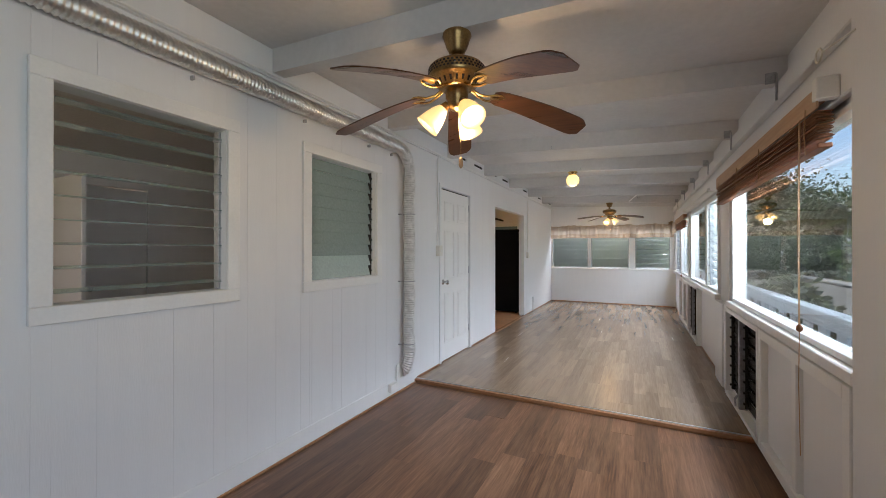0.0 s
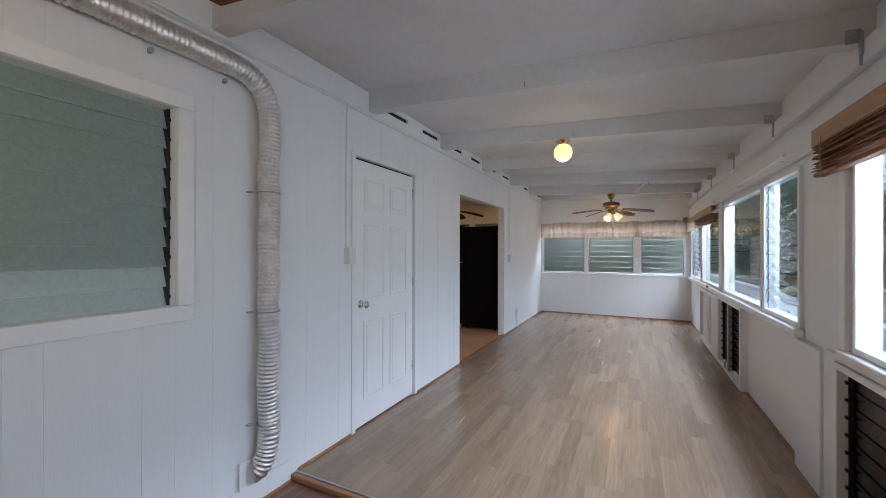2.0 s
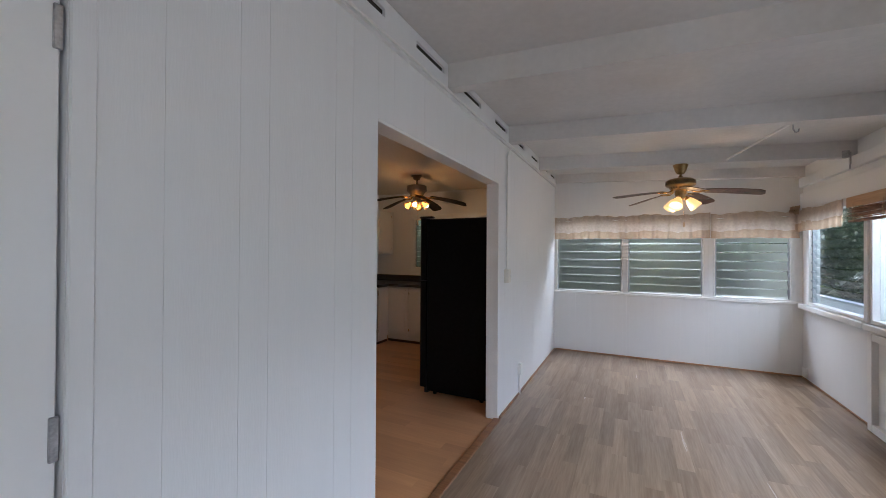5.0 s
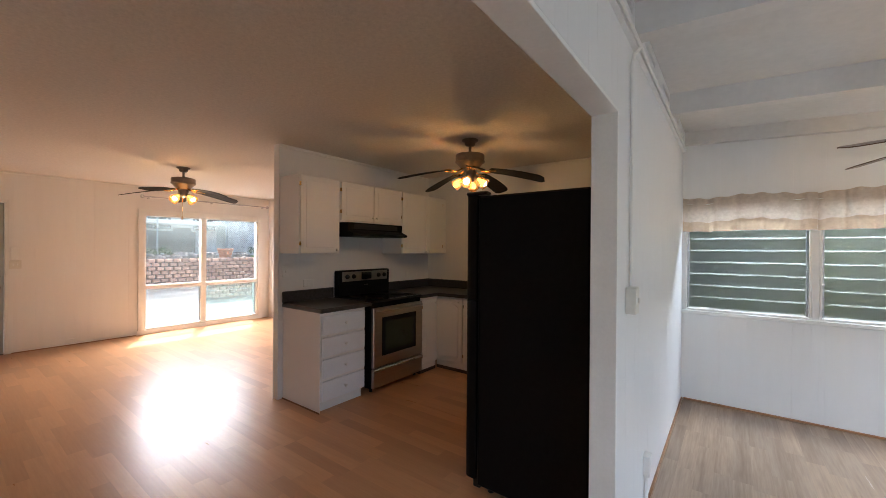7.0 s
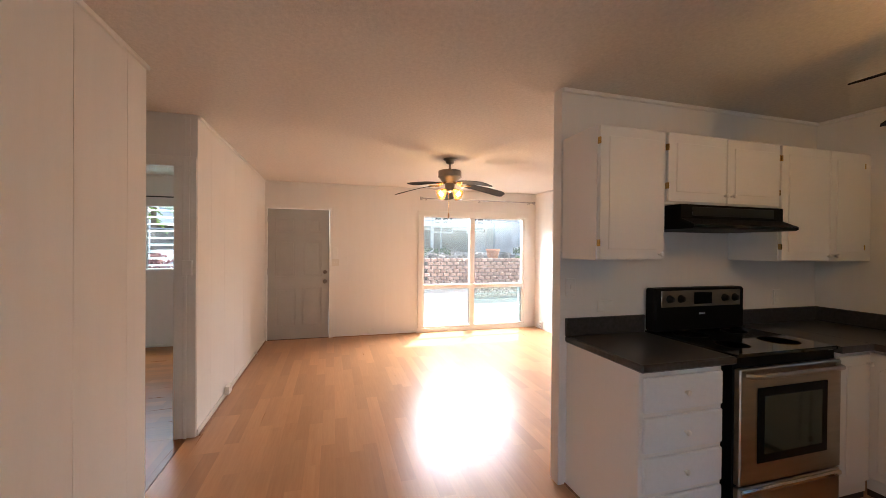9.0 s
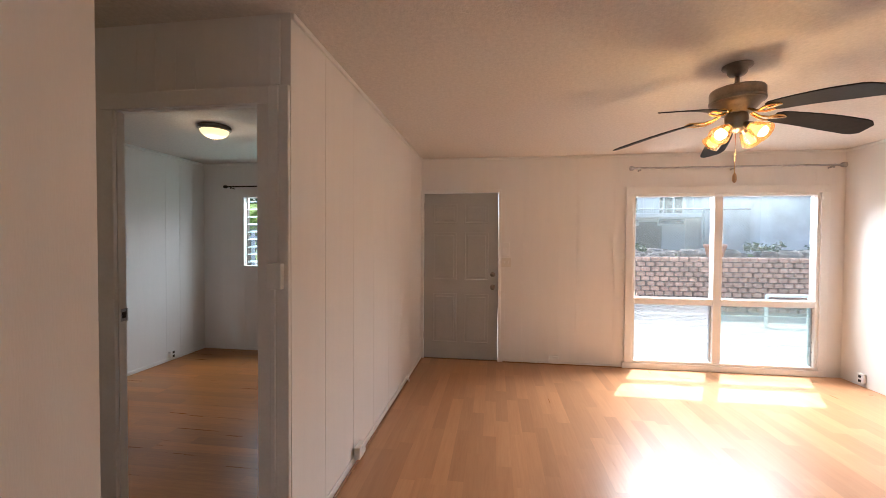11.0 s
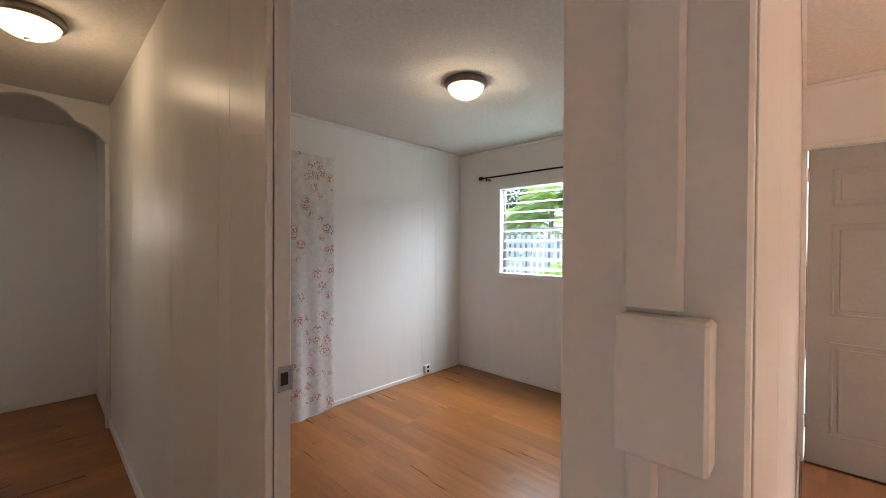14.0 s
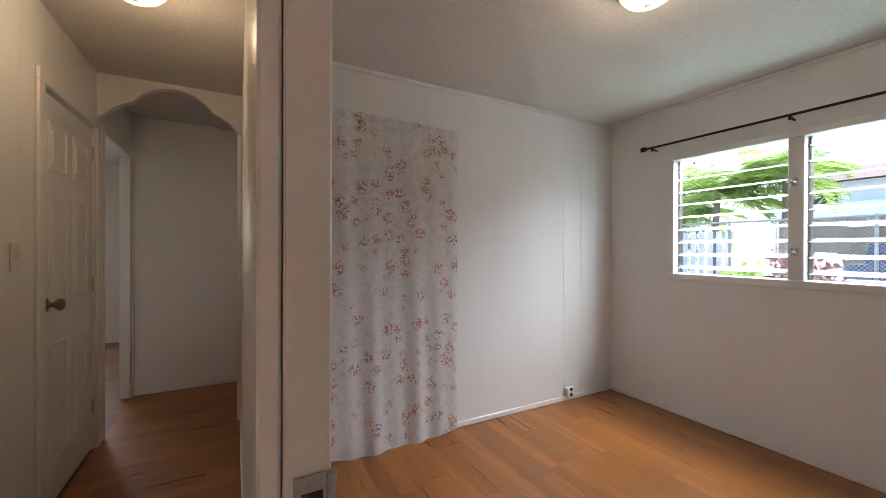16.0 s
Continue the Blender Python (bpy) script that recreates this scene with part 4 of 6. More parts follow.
# casing round the wide opening's far jamb
whole("trim_opening", Mesh().box(XI - 0.001, XW + 0.001, 7.712, 7.729, 0, 2.029, 0.002).box(XI - 0.001, XW + 0.001, 5.973, 7.711, 2.013, 2.029, 0.002), "trim_paint", "white painted lining of the wide opening", "trim", "structure")

# arched screen in the hall
def arch():
    y0, y1 = 1.84, 1.90
    pts = [(0, 2.13), (0.03, 2.15), (0.07, 2.195), (0.13, 2.24), (0.19, 2.265), (0.2, 2.285), (0.23, 2.32), (0.29, 2.36), (0.36, 2.385), (0.415, 2.39)]
    W = HX1 - HX0
    pts += [(W - u, z) for u, z in pts[-2::-1]]
    m = Mesh()
    for (u, z), (p, q) in zip(pts, pts[1:]):
        for y in (y0, y1):
            m.put([(HX0 + u, y, z), (HX0 + p, y, q), (HX0 + p, y, CEIL), (HX0 + u, y, CEIL)], [(0, 1, 2, 3)])
        m.put([(HX0 + u, y0, z), (HX0 + p, y0, q), (HX0 + p, y1, q), (HX0 + u, y1, z)], [(0, 1, 2, 3)])
    return m


whole("trim_arch", arch(), "house_paint", "cream painted scalloped arch across the hall", "arch", "structure")
whole("trim_arch_post", Mesh().box(HX0 + 0.001, HX0 + 0.03, 1.83, 1.91, 0, 2.13, 0.003), "trim_paint", "white painted post under the arch", "trim", "structure")

# living room window: two fixed panes over louvres
lw = window("window_13", "white framed picture window with two panes over two louvre banks")
casing(lw, "x", XF, 1, LWIN[0], LWIN[1], 0.07, 1.97, 0.08, "trim_paint", 0.03, bottom=False)
frame_bars(lw, "x", XF - 0.08, XF + 0.012, *LWIN, 0.028, "trim_paint")
part("mullion", bar("x", XF - 0.08, XF + 0.014, 8.945, 9.03, 0.1, 1.94), "trim_paint", lw)
for a, b in ((LWIN[0] + 0.029, 8.944), (9.031, LWIN[1] - 0.029)):
    part("transom", bar("x", XF - 0.08, XF + 0.012, a, b, 0.735, 0.805), "trim_paint", lw)
    pane(lw, "x", XF - 0.04, a, b, 0.806, 1.94, "front_pane")
    louvres(lw, "x", XF - 0.04, a, b, 0.1, 0.733, 6, 74, "ripple_glass" if a < 8.5 else "slat_glass", 0.112)
whole("baseboard_window", Mesh().box(XF + 0.001, XF + 0.02, 8.0, 10.05, 0.0005, 0.068, 0.004), "trim_paint", "white board under the picture window", "trim", "structure")
bw = window("window_14", "white framed double louvre window with clear glass slats")
casing(bw, "x", XF, 1, 3.35, 4.84, 1.10, 1.98, 0.045, "trim_paint", 0.025)
frame_bars(bw, "x", XF - 0.09, XF, BWIN[0], BWIN[1], BWIN[2], BWIN[3], 0.022, "trim_paint")
part("mullion", bar("x", XF - 0.09, XF + 0.022, 4.056, 4.135, 1.102, 1.978), "trim_paint", bw)
for a, b in ((3.353, 4.055), (4.136, 4.838)):
    louvres(bw, "x", XF - 0.05, a, b, 1.103, 1.977, 9, 10, "slat_glass", 0.1, "pewter", edge="slat_edge")
for y in (4.08, 4.1):
    for z in (1.25, 1.68):
        part("crank", Mesh().box(XF + 0.022, XF + 0.035, y - 0.006, y + 0.006, z, z + 0.05, 0.002).rod((XF + 0.03, y, z + 0.02), (XF + 0.055, y - 0.02, z + 0.03), 0.006), "galvanised", bw, "small metal window crank")
for k, h in enumerate(KWINS):
    kw = window("window_%d" % (15 + k), "white framed kitchen louvre window with clear slats")
    frame_bars(kw, "y", YN - 0.012, YN + 0.09, h[0], h[1], h[2], h[3], 0.022, "trim_paint")
    louvres(kw, "y", YN + 0.045, h[0] + 0.022, h[1] - 0.022, h[2] + 0.022, h[3] - 0.022, 9, 66, "dusty_slat", 0.1, edge="slat_edge")
whole("trim_kitchen_window", Mesh().box(-3.95, -2.33, YN - 0.02, YN - 0.001, 1.985, 2.04, 0.003).box(-3.91, -3.878, YN - 0.015, YN - 0.001, 1.14, 1.984, 0.003).box(-3.178, -3.102, YN - 0.015, YN - 0.001, 1.14, 1.984, 0.003).box(-3.91, -2.33, YN - 0.03, YN - 0.001, 1.1, 1.139, 0.003),
      "trim_paint", "white painted trim round the kitchen windows", "trim", "structure")


# ---- ceiling fans and lamps ----
def ceiling_fan(at, first, metal, arm, wood_top, lights, label, blade_mat, drop=1.0, sag=0.09, shades="shade_lit", group="ceiling fans", lattice=True, turn=20, length=0.68):
    f = thing("ceiling_fan", label, "ceiling fan", at, 0, group)
    if not lattice:
        part("canopy", Mesh().lathe([(0.072, -0.0005), (0.074, -0.008), (0.07, -0.014), (0.05, -0.022), (0.046, -0.045), (0.036, -0.056), (0.018, -0.06)], 28), metal, f)
        part("downrod", Mesh().lathe([(0.0125, -0.055), (0.0125, -0.135)], 14), metal, f)
        motor = Mesh().lathe([(0.03, -0.125), (0.1, -0.13), (0.126, -0.136), (0.13, -0.145), (0.13, -0.2), (0.126, -0.208), (0.11, -0.222), (0.088, -0.25), (0.07, -0.27)], 36)
    else:
        part("canopy", Mesh().lathe([(0.069, -0.0005), (0.071, -0.012), (0.066, -0.02), (0.05, -0.07), (0.042, -0.082), (0.038, -0.094), (0.02, -0.1)], 28), metal, f)
        part("downrod", Mesh().lathe([(0.012, -0.09), (0.012, -0.135)], 14).lathe([(0.02, -0.12), (0.024, -0.128), (0.024, -0.14)], 14), metal, f)
        motor = Mesh().lathe([(0.03, -0.135), (0.06, -0.14), (0.105, -0.15), (0.128, -0.162), (0.137, -0.172), (0.137, -0.2), (0.137, -0.218), (0.128, -0.226), (0.11, -0.232), (0.088, -0.262), (0.07, -0.27)], 36)
    mot = part("motor_housing", motor, metal, f)
    if lattice:
        # vent holes are not cut: dark tabs colour in their shade
        for ring, (r, z0, z1, cnt) in enumerate(((0.1372, -0.176, -0.184, 44), (0.1372, -0.188, -0.196, 44), (0.1372, -0.2, -0.208, 44))):
            m = Mesh()
            for i in range(cnt):
                m.m = pose(0, 0, 0, 0, 0, (i + 0.5 * (ring % 2)) * 360 / cnt)
                m.box(r - 0.001, r + 0.0012, -0.0055, 0.0055, z1, z0, 0.001)
            part("vent_row", m, "dark_fill", mot, "row of dark vent holes")
        m = Mesh()
        for i in range(22):
            m.m = pose(0, 0, 0, 0, 0, i * 360 / 22)
            m.put([(0.107, -0.006, -0.2375), (0.107, 0.006, -0.2375), (0.0935, 0.004, -0.257), (0.0935, -0.004, -0.257)], [(0, 1, 2, 3)])
        part("vent_row", m, "dark_fill", mot, "ring of dark slots")
    else:
        part("band", Mesh().lathe([(0.1305, -0.19), (0.1325, -0.193), (0.1325, -0.204), (0.1305, -0.207)], 36), "polished_brass" if metal == "antique_brass" else metal, mot)
    for k in range(5):
        a = first + 72 * k
        ar = Mesh(pose(0, 0, 0, 0, 0, a))
        for sgn in (-1, 1):
            ar.tube([(0.075, 0.008 * sgn, -0.262), (0.11, 0.012 * sgn, -0.285), (0.15, 0.026 * sgn, -0.296), (0.185, 0.04 * sgn, -0.293), (0.215, 0.036 * sgn, -0.29), (0.245, 0.012 * sgn, -0.292)], 0.006, 8)
        ar.box(0.17, 0.25, -0.012, 0.012, -0.297, -0.289, 0.003)
        part("blade_arm", ar, arm, f)
        bl = Mesh(pose(0, 0, 0, 0, 0, a))

        def surf(u, v, side):
            r = 0.185 + u * (length - 0.185)
            w = 0.05 + 0.022 * min(1, u * 1.6)
            tip = max(0.0, (u - 0.93) / 0.07)
            w *= 1 - 0.42 * tip
            if u < 0.06:
                w *= 0.72 + 0.28 * u / 0.06
            y = (v - 0.5) * 2 * w
            return (r, y, -0.288 - sag * u ** 1.3 - 0.22 * y + side * 0.003)
        n = 18
        for side in (-1, 1):
            bl.sheet(lambda u, v: surf(u, v, side), n, 2)
        rim = [(i / n, 0) for i in range(n + 1)] + [(1, 0.5), (1, 1)] + [(i / n, 1) for i in range(n - 1, -1, -1)] + [(0, 0.5)]
        for (u, v), (p, q) in zip(rim, rim[1:] + rim[:1]):
            bl.put([surf(u, v, -1), surf(p, q, -1), surf(p, q, 1), surf(u, v, 1)], [(0, 1, 2, 3)])
        part("blade", bl, blade_mat, f)
    part("light_fitter", Mesh().lathe([(0.05, -0.268), (0.055, -0.275), (0.055, -0.31), (0.045, -0.325), (0.05, -0.345), (0.03, -0.365), (0.008, -0.375)], 28), metal, f)
    for k in range(lights):
        a = first + turn + 360 / lights * k
        base = pose(0, 0, -0.335, 0, 0, a) @ pose(0.045, 0, 0, 0, 180 - (42 if lattice else 54), 0)
        sh = part("lamp_holder", Mesh(base).lathe([(0.016, 0), (0.022, 0.02), (0.026, 0.035)], 16), metal, f)
        prof = [(0.024, 0.03), (0.03, 0.04), (0.04, 0.062), (0.05, 0.095), (0.056, 0.125), (0.062, 0.15)]
        if not lattice:
            prof = [(r * 0.86, 0.03 + (z - 0.03) * 0.78) for r, z in prof]
        m = Mesh(base)
        m.lathe(prof + [(r - 0.003, z) for r, z in prof[::-1]], 24)
        part("glass_shade", m, shades, sh, "glowing glass bell shade", False)
        part("bulb", Mesh(base).lathe([(0.012, 0.035), (0.014, 0.055), (0.027, 0.085), (0.03, 0.1), (0.024, 0.12), (0.006, 0.131)], 16), "bulb_lit", sh, "lit bulb", False)
    ch = Mesh()
    ch.rod((0.03, -0.02, -0.36), (0.03, -0.02, -0.6), 0.0016, 6)
    part("pull_chain", ch, arm, f)
    part("pull_fob", Mesh().lathe([(0.003, -0.6), (0.009, -0.612), (0.011, -0.64), (0.006, -0.652), (0.001, -0.656)], 12, (0.03, -0.02, 0)), "valance_board", f, "small wooden pull")
    return f


F1 = (-0.305, 1.80, slope(-0.30) - 0.148)
F2 = (-0.085, 9.245, slope(-0.085) - 0.148)
ceiling_fan(F1, -31, "antique_brass", "polished_brass", None, 3, "antique brass ceiling fan with dark walnut blades and lit bell shades", "blade_walnut", sag=0.12, turn=116)
ceiling_fan(F2, -12, "antique_brass", "polished_brass", None, 3, "antique brass ceiling fan with dark blades over the porch end", "blade_walnut", sag=0.06)
F3, F4 = (-3.07, 8.92, CEIL), (-6.62, 7.89, CEIL)
ceiling_fan(F3, 19, "pewter", "polished_brass", None, 4, "pewter ceiling fan with dark blades and four lit clear shades", "blade_dark", sag=0.1, lattice=False, shades="shade_clear", turn=0, length=0.65)
ceiling_fan(F4, 19, "pewter", "polished_brass", None, 4, "pewter ceiling fan with dark blades and lit clear shades", "blade_dark", sag=0.08, lattice=False, shades="shade_clear", turn=10, length=0.65)
for c, wts, tone in ((F1, 3.5, (1, 0.66, 0.34)), (F2, 2.8, (1, 0.62, 0.3)), (F3, 2.6, (1, 0.5, 0.15)), (F4, 3.5, (1, 0.6, 0.25))):
    bulb_lamp("fan_light", (c[0], c[1], c[2] - 0.50), wts, 0.06, tone)

G = (-0.303, 5.464, slope(-0.303) - 0.148)
gl = thing("globe_light", "small brass ceiling light with a lit yellow glass globe", "ceiling light", G)
part("base", Mesh().lathe([(0.062, -0.0005), (0.064, -0.01), (0.05, -0.02), (0.046, -0.045)], 24), "polished_brass", gl)
part("globe", Mesh().lathe([(0.042, -0.04), (0.058, -0.055), (0.078, -0.085), (0.083, -0.115), (0.075, -0.15), (0.05, -0.18), (0.02, -0.195), (0.002, -0.197)], 28), "globe_lit", gl, "lit yellow ribbed globe")
bulb_lamp("globe_lamp", (G[0], G[1], G[2] - 0.26), 0.9)


def dome_light(at, label):
    d = thing("dome_light", label, "ceiling light", at, 0, "dome lights")
    part("ring", Mesh().lathe([(0.126, -0.0005), (0.132, -0.01), (0.131, -0.03), (0.124, -0.038), (0.114, -0.041)], 36), "pewter", d, "brushed nickel ring")
    part("dome", Mesh().lathe([(0.115, -0.038), (0.108, -0.058), (0.09, -0.08), (0.063, -0.097), (0.032, -0.106), (0.004, -0.109)], 36), "dome_lit", d, "lit frosted glass dome")
    part("finial", Mesh().lathe([(0.011, -0.107), (0.013, -0.112), (0.008, -0.12), (0.002, -0.122)], 14), "pewter", d)
    return d


D1, D2 = (-7.325, 4.13, CEIL), (-5.44, 3.14, CEIL)
dome_light(D1, "flush nickel dome light, lit, on the bedroom ceiling")
dome_light(D2, "flush nickel dome light, lit, on the hall ceiling")
bulb_lamp("dome_lamp", (D1[0], D1[1], CEIL - 0.15), 1.05, 0.035, (1, 0.74, 0.45))
bulb_lamp("dome_lamp", (D2[0], D2[1], CEIL - 0.15), 1.1, 0.035, (1, 0.68, 0.38))


# ---- kitchen ----
def cabinet_door(m, u0, u1, z0, z1, arch=False):
    """A thermofoil door in local axes: x along, y towards the room, with a raised field."""
    m.box(u0, u1, 0.0005, 0.019, z0, z1, 0.004)
    r = 0.055
    if not arch:
        m.box(u0 + r, u1 - r, 0.0192, 0.024, z0 + r, z1 - r, 0.0045)
        return m
    n, pts = 12, []
    a, b = u0 + r, u1 - r
    for i in range(n + 1):
        u = a + (b - a) * i / n
        pts.append((u, z1 - r - 0.05 + 0.05 * math.sin(math.pi * i / n) ** 0.7))
    for (u, z), (p, q) in zip(pts, pts[1:]):
        m.put([(u, 0.0285, z0 + r), (p, 0.0285, z0 + r), (p, 0.0285, q), (u, 0.0285, z)], [(0, 1, 2, 3)])
        m.put([(u, 0.0285, z), (p, 0.0285, q), (p, 0.019, q + 0.006), (u, 0.019, z + 0.006)], [(0, 1, 2, 3)])
    m.put([(a, 0.0285, z0 + r), (b, 0.0285, z0 + r), (b, 0.019, z0 + r - 0.006), (a, 0.019, z0 + r - 0.006)], [(0, 1, 2, 3)])
    for u, s in ((a, -1), (b, 1)):
        m.put([(u, 0.0285, z0 + r), (u, 0.0285, pts[0][1]), (u + s * 0.006, 0.019, pts[0][1]), (u + s * 0.006, 0.019, z0 + r - 0.006)], [(0, 1, 2, 3)])
    return m


def knob_mesh(u, z, y=0.024):
    return Mesh(pose(u, y, z, -90, 0, 0)).lathe([(0.006, 0), (0.006, 0.012), (0.013, 0.018), (0.014, 0.024), (0.009, 0.028), (0.001, 0.029)], 16)


def cabinet(name, label, at, rz, width, depth, z0, z1, doors, strip_h=0.0, mat="white_enamel", group="", category="cabinet"):
    """doors: (u0, u1, z0, z1, knob_u, knob_z, arch). Local: x along the front, front face at y = 0."""
    c = thing(name, label, category, at, rz, group)
    b = Mesh().box(0, width, -depth, 0, z0 + strip_h, z1, 0.002)
    part("body", b, mat, c)
    if strip_h:
        # thin strip for the dark line where the cabinet meets the floor
        part("toe_kick", Mesh().box(0.0, width, -depth, -0.008, z0, z0 + strip_h - 0.0005), "strip_dark", c, "thin dark strip at the cabinet foot")
    for u0, u1, a, d, ku, kz, arched in doors:
        dr = part("door", cabinet_door(Mesh(), u0, u1, a, d, arched), mat, c)
        part("knob", knob_mesh(ku, kz), "white_enamel", dr, "small white knob")
        hu = u0 if ku > (u0 + u1) / 2 else u1
        for z in (a + 0.07, d - 0.1):
            part("hinge", Mesh().box(hu - 0.005, hu + 0.005, 0.003, 0.021, z, z + 0.035, 0.001), "polished_brass", dr, "small brass hinge")
    return c


# uppers hang on the partition and face +x: local x runs along -y
XU = -4.285
cabinet("upper_cabinet", "white upper kitchen cabinet with one raised-panel door", (XU, 8.43, 0), -90, 0.44, 0.312, 1.385, 2.105, [(0.006, 0.434, 1.39, 2.1, 0.05, 1.42, False)], group="upper cabinets")
cabinet("upper_cabinet", "short white upper cabinet with two doors above the range hood", (XU, 9.315, 0), -90, 0.875, 0.312, 1.70, 2.105, [(0.004, 0.435, 1.715, 2.1, 0.41, 1.76, False), (0.44, 0.871, 1.715, 2.1, 0.465, 1.76, False)], group="upper cabinets")
cabinet("upper_cabinet", "white upper cabinet with two doors in the kitchen corner", (XU, 10.215, 0), -90, 0.89, 0.312, 1.375, 2.105, [(0.1, 0.44, 1.38, 2.1, 0.41, 1.41, False), (0.445, 0.886, 1.38, 2.1, 0.47, 1.41, False)], group="upper cabinets")
XB = -4.02
dc = thing("drawer_cabinet", "white base cabinet with four drawers beside the stove", "cabinet", (XB, 8.535, 0), -90)
part("body", Mesh().box(0, 0.5, -0.578, 0, 0.1, 0.872, 0.002).box(0, 0.5, -0.578, -0.05, 0.0, 0.1), "white_enamel", dc)
part("side_panel", Mesh().box(0.4985, 0.505, -0.578, -0.001, 0.0, 0.872, 0.002), "white_enamel", dc)
part("quarter_round", Mesh().box(0.5055, 0.517, -0.578, 0.004, 0.0005, 0.014, 0.004), "edge_wood", dc, "brown quarter-round strip")
for z0, z1 in ((0.105, 0.275), (0.30, 0.465), (0.49, 0.655), (0.68, 0.845)):
    d = part("drawer_front", Mesh().box(0.012, 0.488, 0.0005, 0.02, z0, z1, 0.004), "drawer_enamel", dc)
    part("knob", knob_mesh(0.25, (z0 + z1) / 2, 0.0195), "white_enamel", d, "small white knob")
cabinet("base_cabinet", "narrow white base cabinet between stove and corner", (XB, 9.66, 0), -90, 0.285, 0.578, 0, 0.872, [(0.01, 0.275, 0.115, 0.85, 0.05, 0.8, False)], 0.04, group="base cabinets")
YB = 9.70
# run under the window faces -y: local x runs along -x
run = [(-3.65, 0.385, 0), (-3.158, 0.488, 1), (-2.66, 0.494, 2), (-2.16, 0.496, 3)]
for x1, wd, k in run:
    ku = 0.05 if k in (1, 0) else wd - 0.05
    cabinet("base_cabinet", "white base cabinet with an arched raised-panel door under the counter", (x1, YB, 0), 180, wd, 0.515, 0, 0.872, [(0.006, wd - 0.006, 0.115, 0.855, ku, 0.815, True)], 0.04, group="base cabinets")
whole("counter_corner", Mesh().box(KX + 0.001, XB - 0.001, 9.662, YN - 0.001, 0.1, 0.872), "white_enamel", "white blind corner cabinet carcass", "cabinet")

ct = thing("countertop", "dark grey laminate countertop with a low backsplash", "countertop", (-4.3, 8.3, 0.873))
o = Vector((-4.3, 8.3, 0.873))


def at_counter(m):
    m.m = Matrix.Translation(-o)
    return m


part("slab", at_counter(Mesh()).box(KX + 0.0005, -3.985, 8.015, 8.60, 0.8735, 0.912, 0.008), "counter_laminate", ct)
for x0, x1, y0, y1 in ((KX + 0.0005, -3.985, 9.372, 9.6495), (KX + 0.0005, -3.54, 9.65, YN - 0.0005), (-3.5395, -2.7605, 9.65, 9.76),
                       (-3.5395, -2.7605, 10.12, YN - 0.0005), (-2.76, XI - 0.0005, 9.65, YN - 0.0005)):
    part("slab", at_counter(Mesh()).box(x0, x1, y0, y1, 0.8735, 0.912, 0.002), "counter_laminate", ct)
part("backsplash", at_counter(Mesh()).box(KX + 0.0006, KX + 0.02, 8.015, 8.60, 0.9125, 1.02, 0.004), "counter_laminate", ct)
part("backsplash", at_counter(Mesh()).box(KX + 0.0006, KX + 0.02, 9.372, YN - 0.022, 0.9125, 1.02, 0.004), "counter_laminate", ct)
part("backsplash", at_counter(Mesh()).box(KX + 0.0006, XI - 0.001, YN - 0.02, YN - 0.0006, 0.9125, 1.02, 0.004), "counter_laminate", ct)

sk = thing("sink", "stainless steel double-bowl kitchen sink set in the counter", "sink", (-3.15, 9.94, 0.912))


def bowl(x0, x1, y0, y1, depth):
    m = Mesh()
    b = 0.03
    lo = [(x0 + b, y0 + b), (x1 - b, y0 + b), (x1 - b, y1 - b), (x0 + b, y1 - b)]
    hi = [(x0, y0), (x1, y0), (x1, y1), (x0, y1)]
    vs = [(*p, 0.004) for p in hi] + [(*p, -depth) for p in lo]
    m.put(vs, [(0, 1, 5, 4), (1, 2, 6, 5), (2, 3, 7, 6), (3, 0, 4, 7), (4, 5, 6, 7)])
    return m


part("bowl", bowl(-0.37, -0.02, -0.155, 0.12, 0.17), "steel", sk)
part("bowl", bowl(0.02, 0.37, -0.155, 0.12, 0.17), "steel", sk)
rim = Mesh()
for x0, x1, y0, y1 in ((-0.41, 0.41, -0.195, -0.156), (-0.41, 0.41, 0.121, 0.195), (-0.41, -0.371, -0.155, 0.12), (0.371, 0.41, -0.155, 0.12), (-0.019, 0.019, -0.155, 0.12)):
    rim.box(x0, x1, y0, y1, 0.001, 0.007, 0.002)
part("rim", rim, "chrome", sk)
fa = thing("faucet", "chrome single-lever kitchen faucet behind the sink", "faucet", (-3.11, 10.10, 0.919))
part("base", Mesh().lathe([(0.03, 0), (0.03, 0.012), (0.022, 0.02), (0.021, 0.1), (0.024, 0.12), (0.018, 0.14)], 20), "chrome", fa)
part("spout", Mesh().tube([(0, 0, 0.09), (0.01, -0.06, 0.13), (0.015, -0.13, 0.135), (0.016, -0.17, 0.11)], 0.012, 12), "chrome", fa)
part("lever", Mesh().tube([(0, 0, 0.135), (-0.02, 0.0, 0.165), (-0.07, -0.02, 0.2)], lambda j: 0.01 - 0.002 * j, 10), "chrome", fa)
sp = thing("soap_sprayer", "small black sink sprayer in a chrome base", "sprayer", (-2.90, 10.10, 0.919))
part("base", Mesh().lathe([(0.022, 0), (0.02, 0.02), (0.014, 0.03)], 16), "chrome", sp)
part("head", Mesh().lathe([(0.012, 0.03), (0.014, 0.07), (0.018, 0.1), (0.012, 0.112)], 16), "black_plastic", sp)

# stove
st = thing("stove", "stainless steel and black electric range with a glass cooktop", "stove", (XB + 0.01, 9.365, 0), -90)
part("body", Mesh().box(0.0, 0.757, -0.585, -0.006, 0.05, 0.895, 0.003), "black_enamel", st)
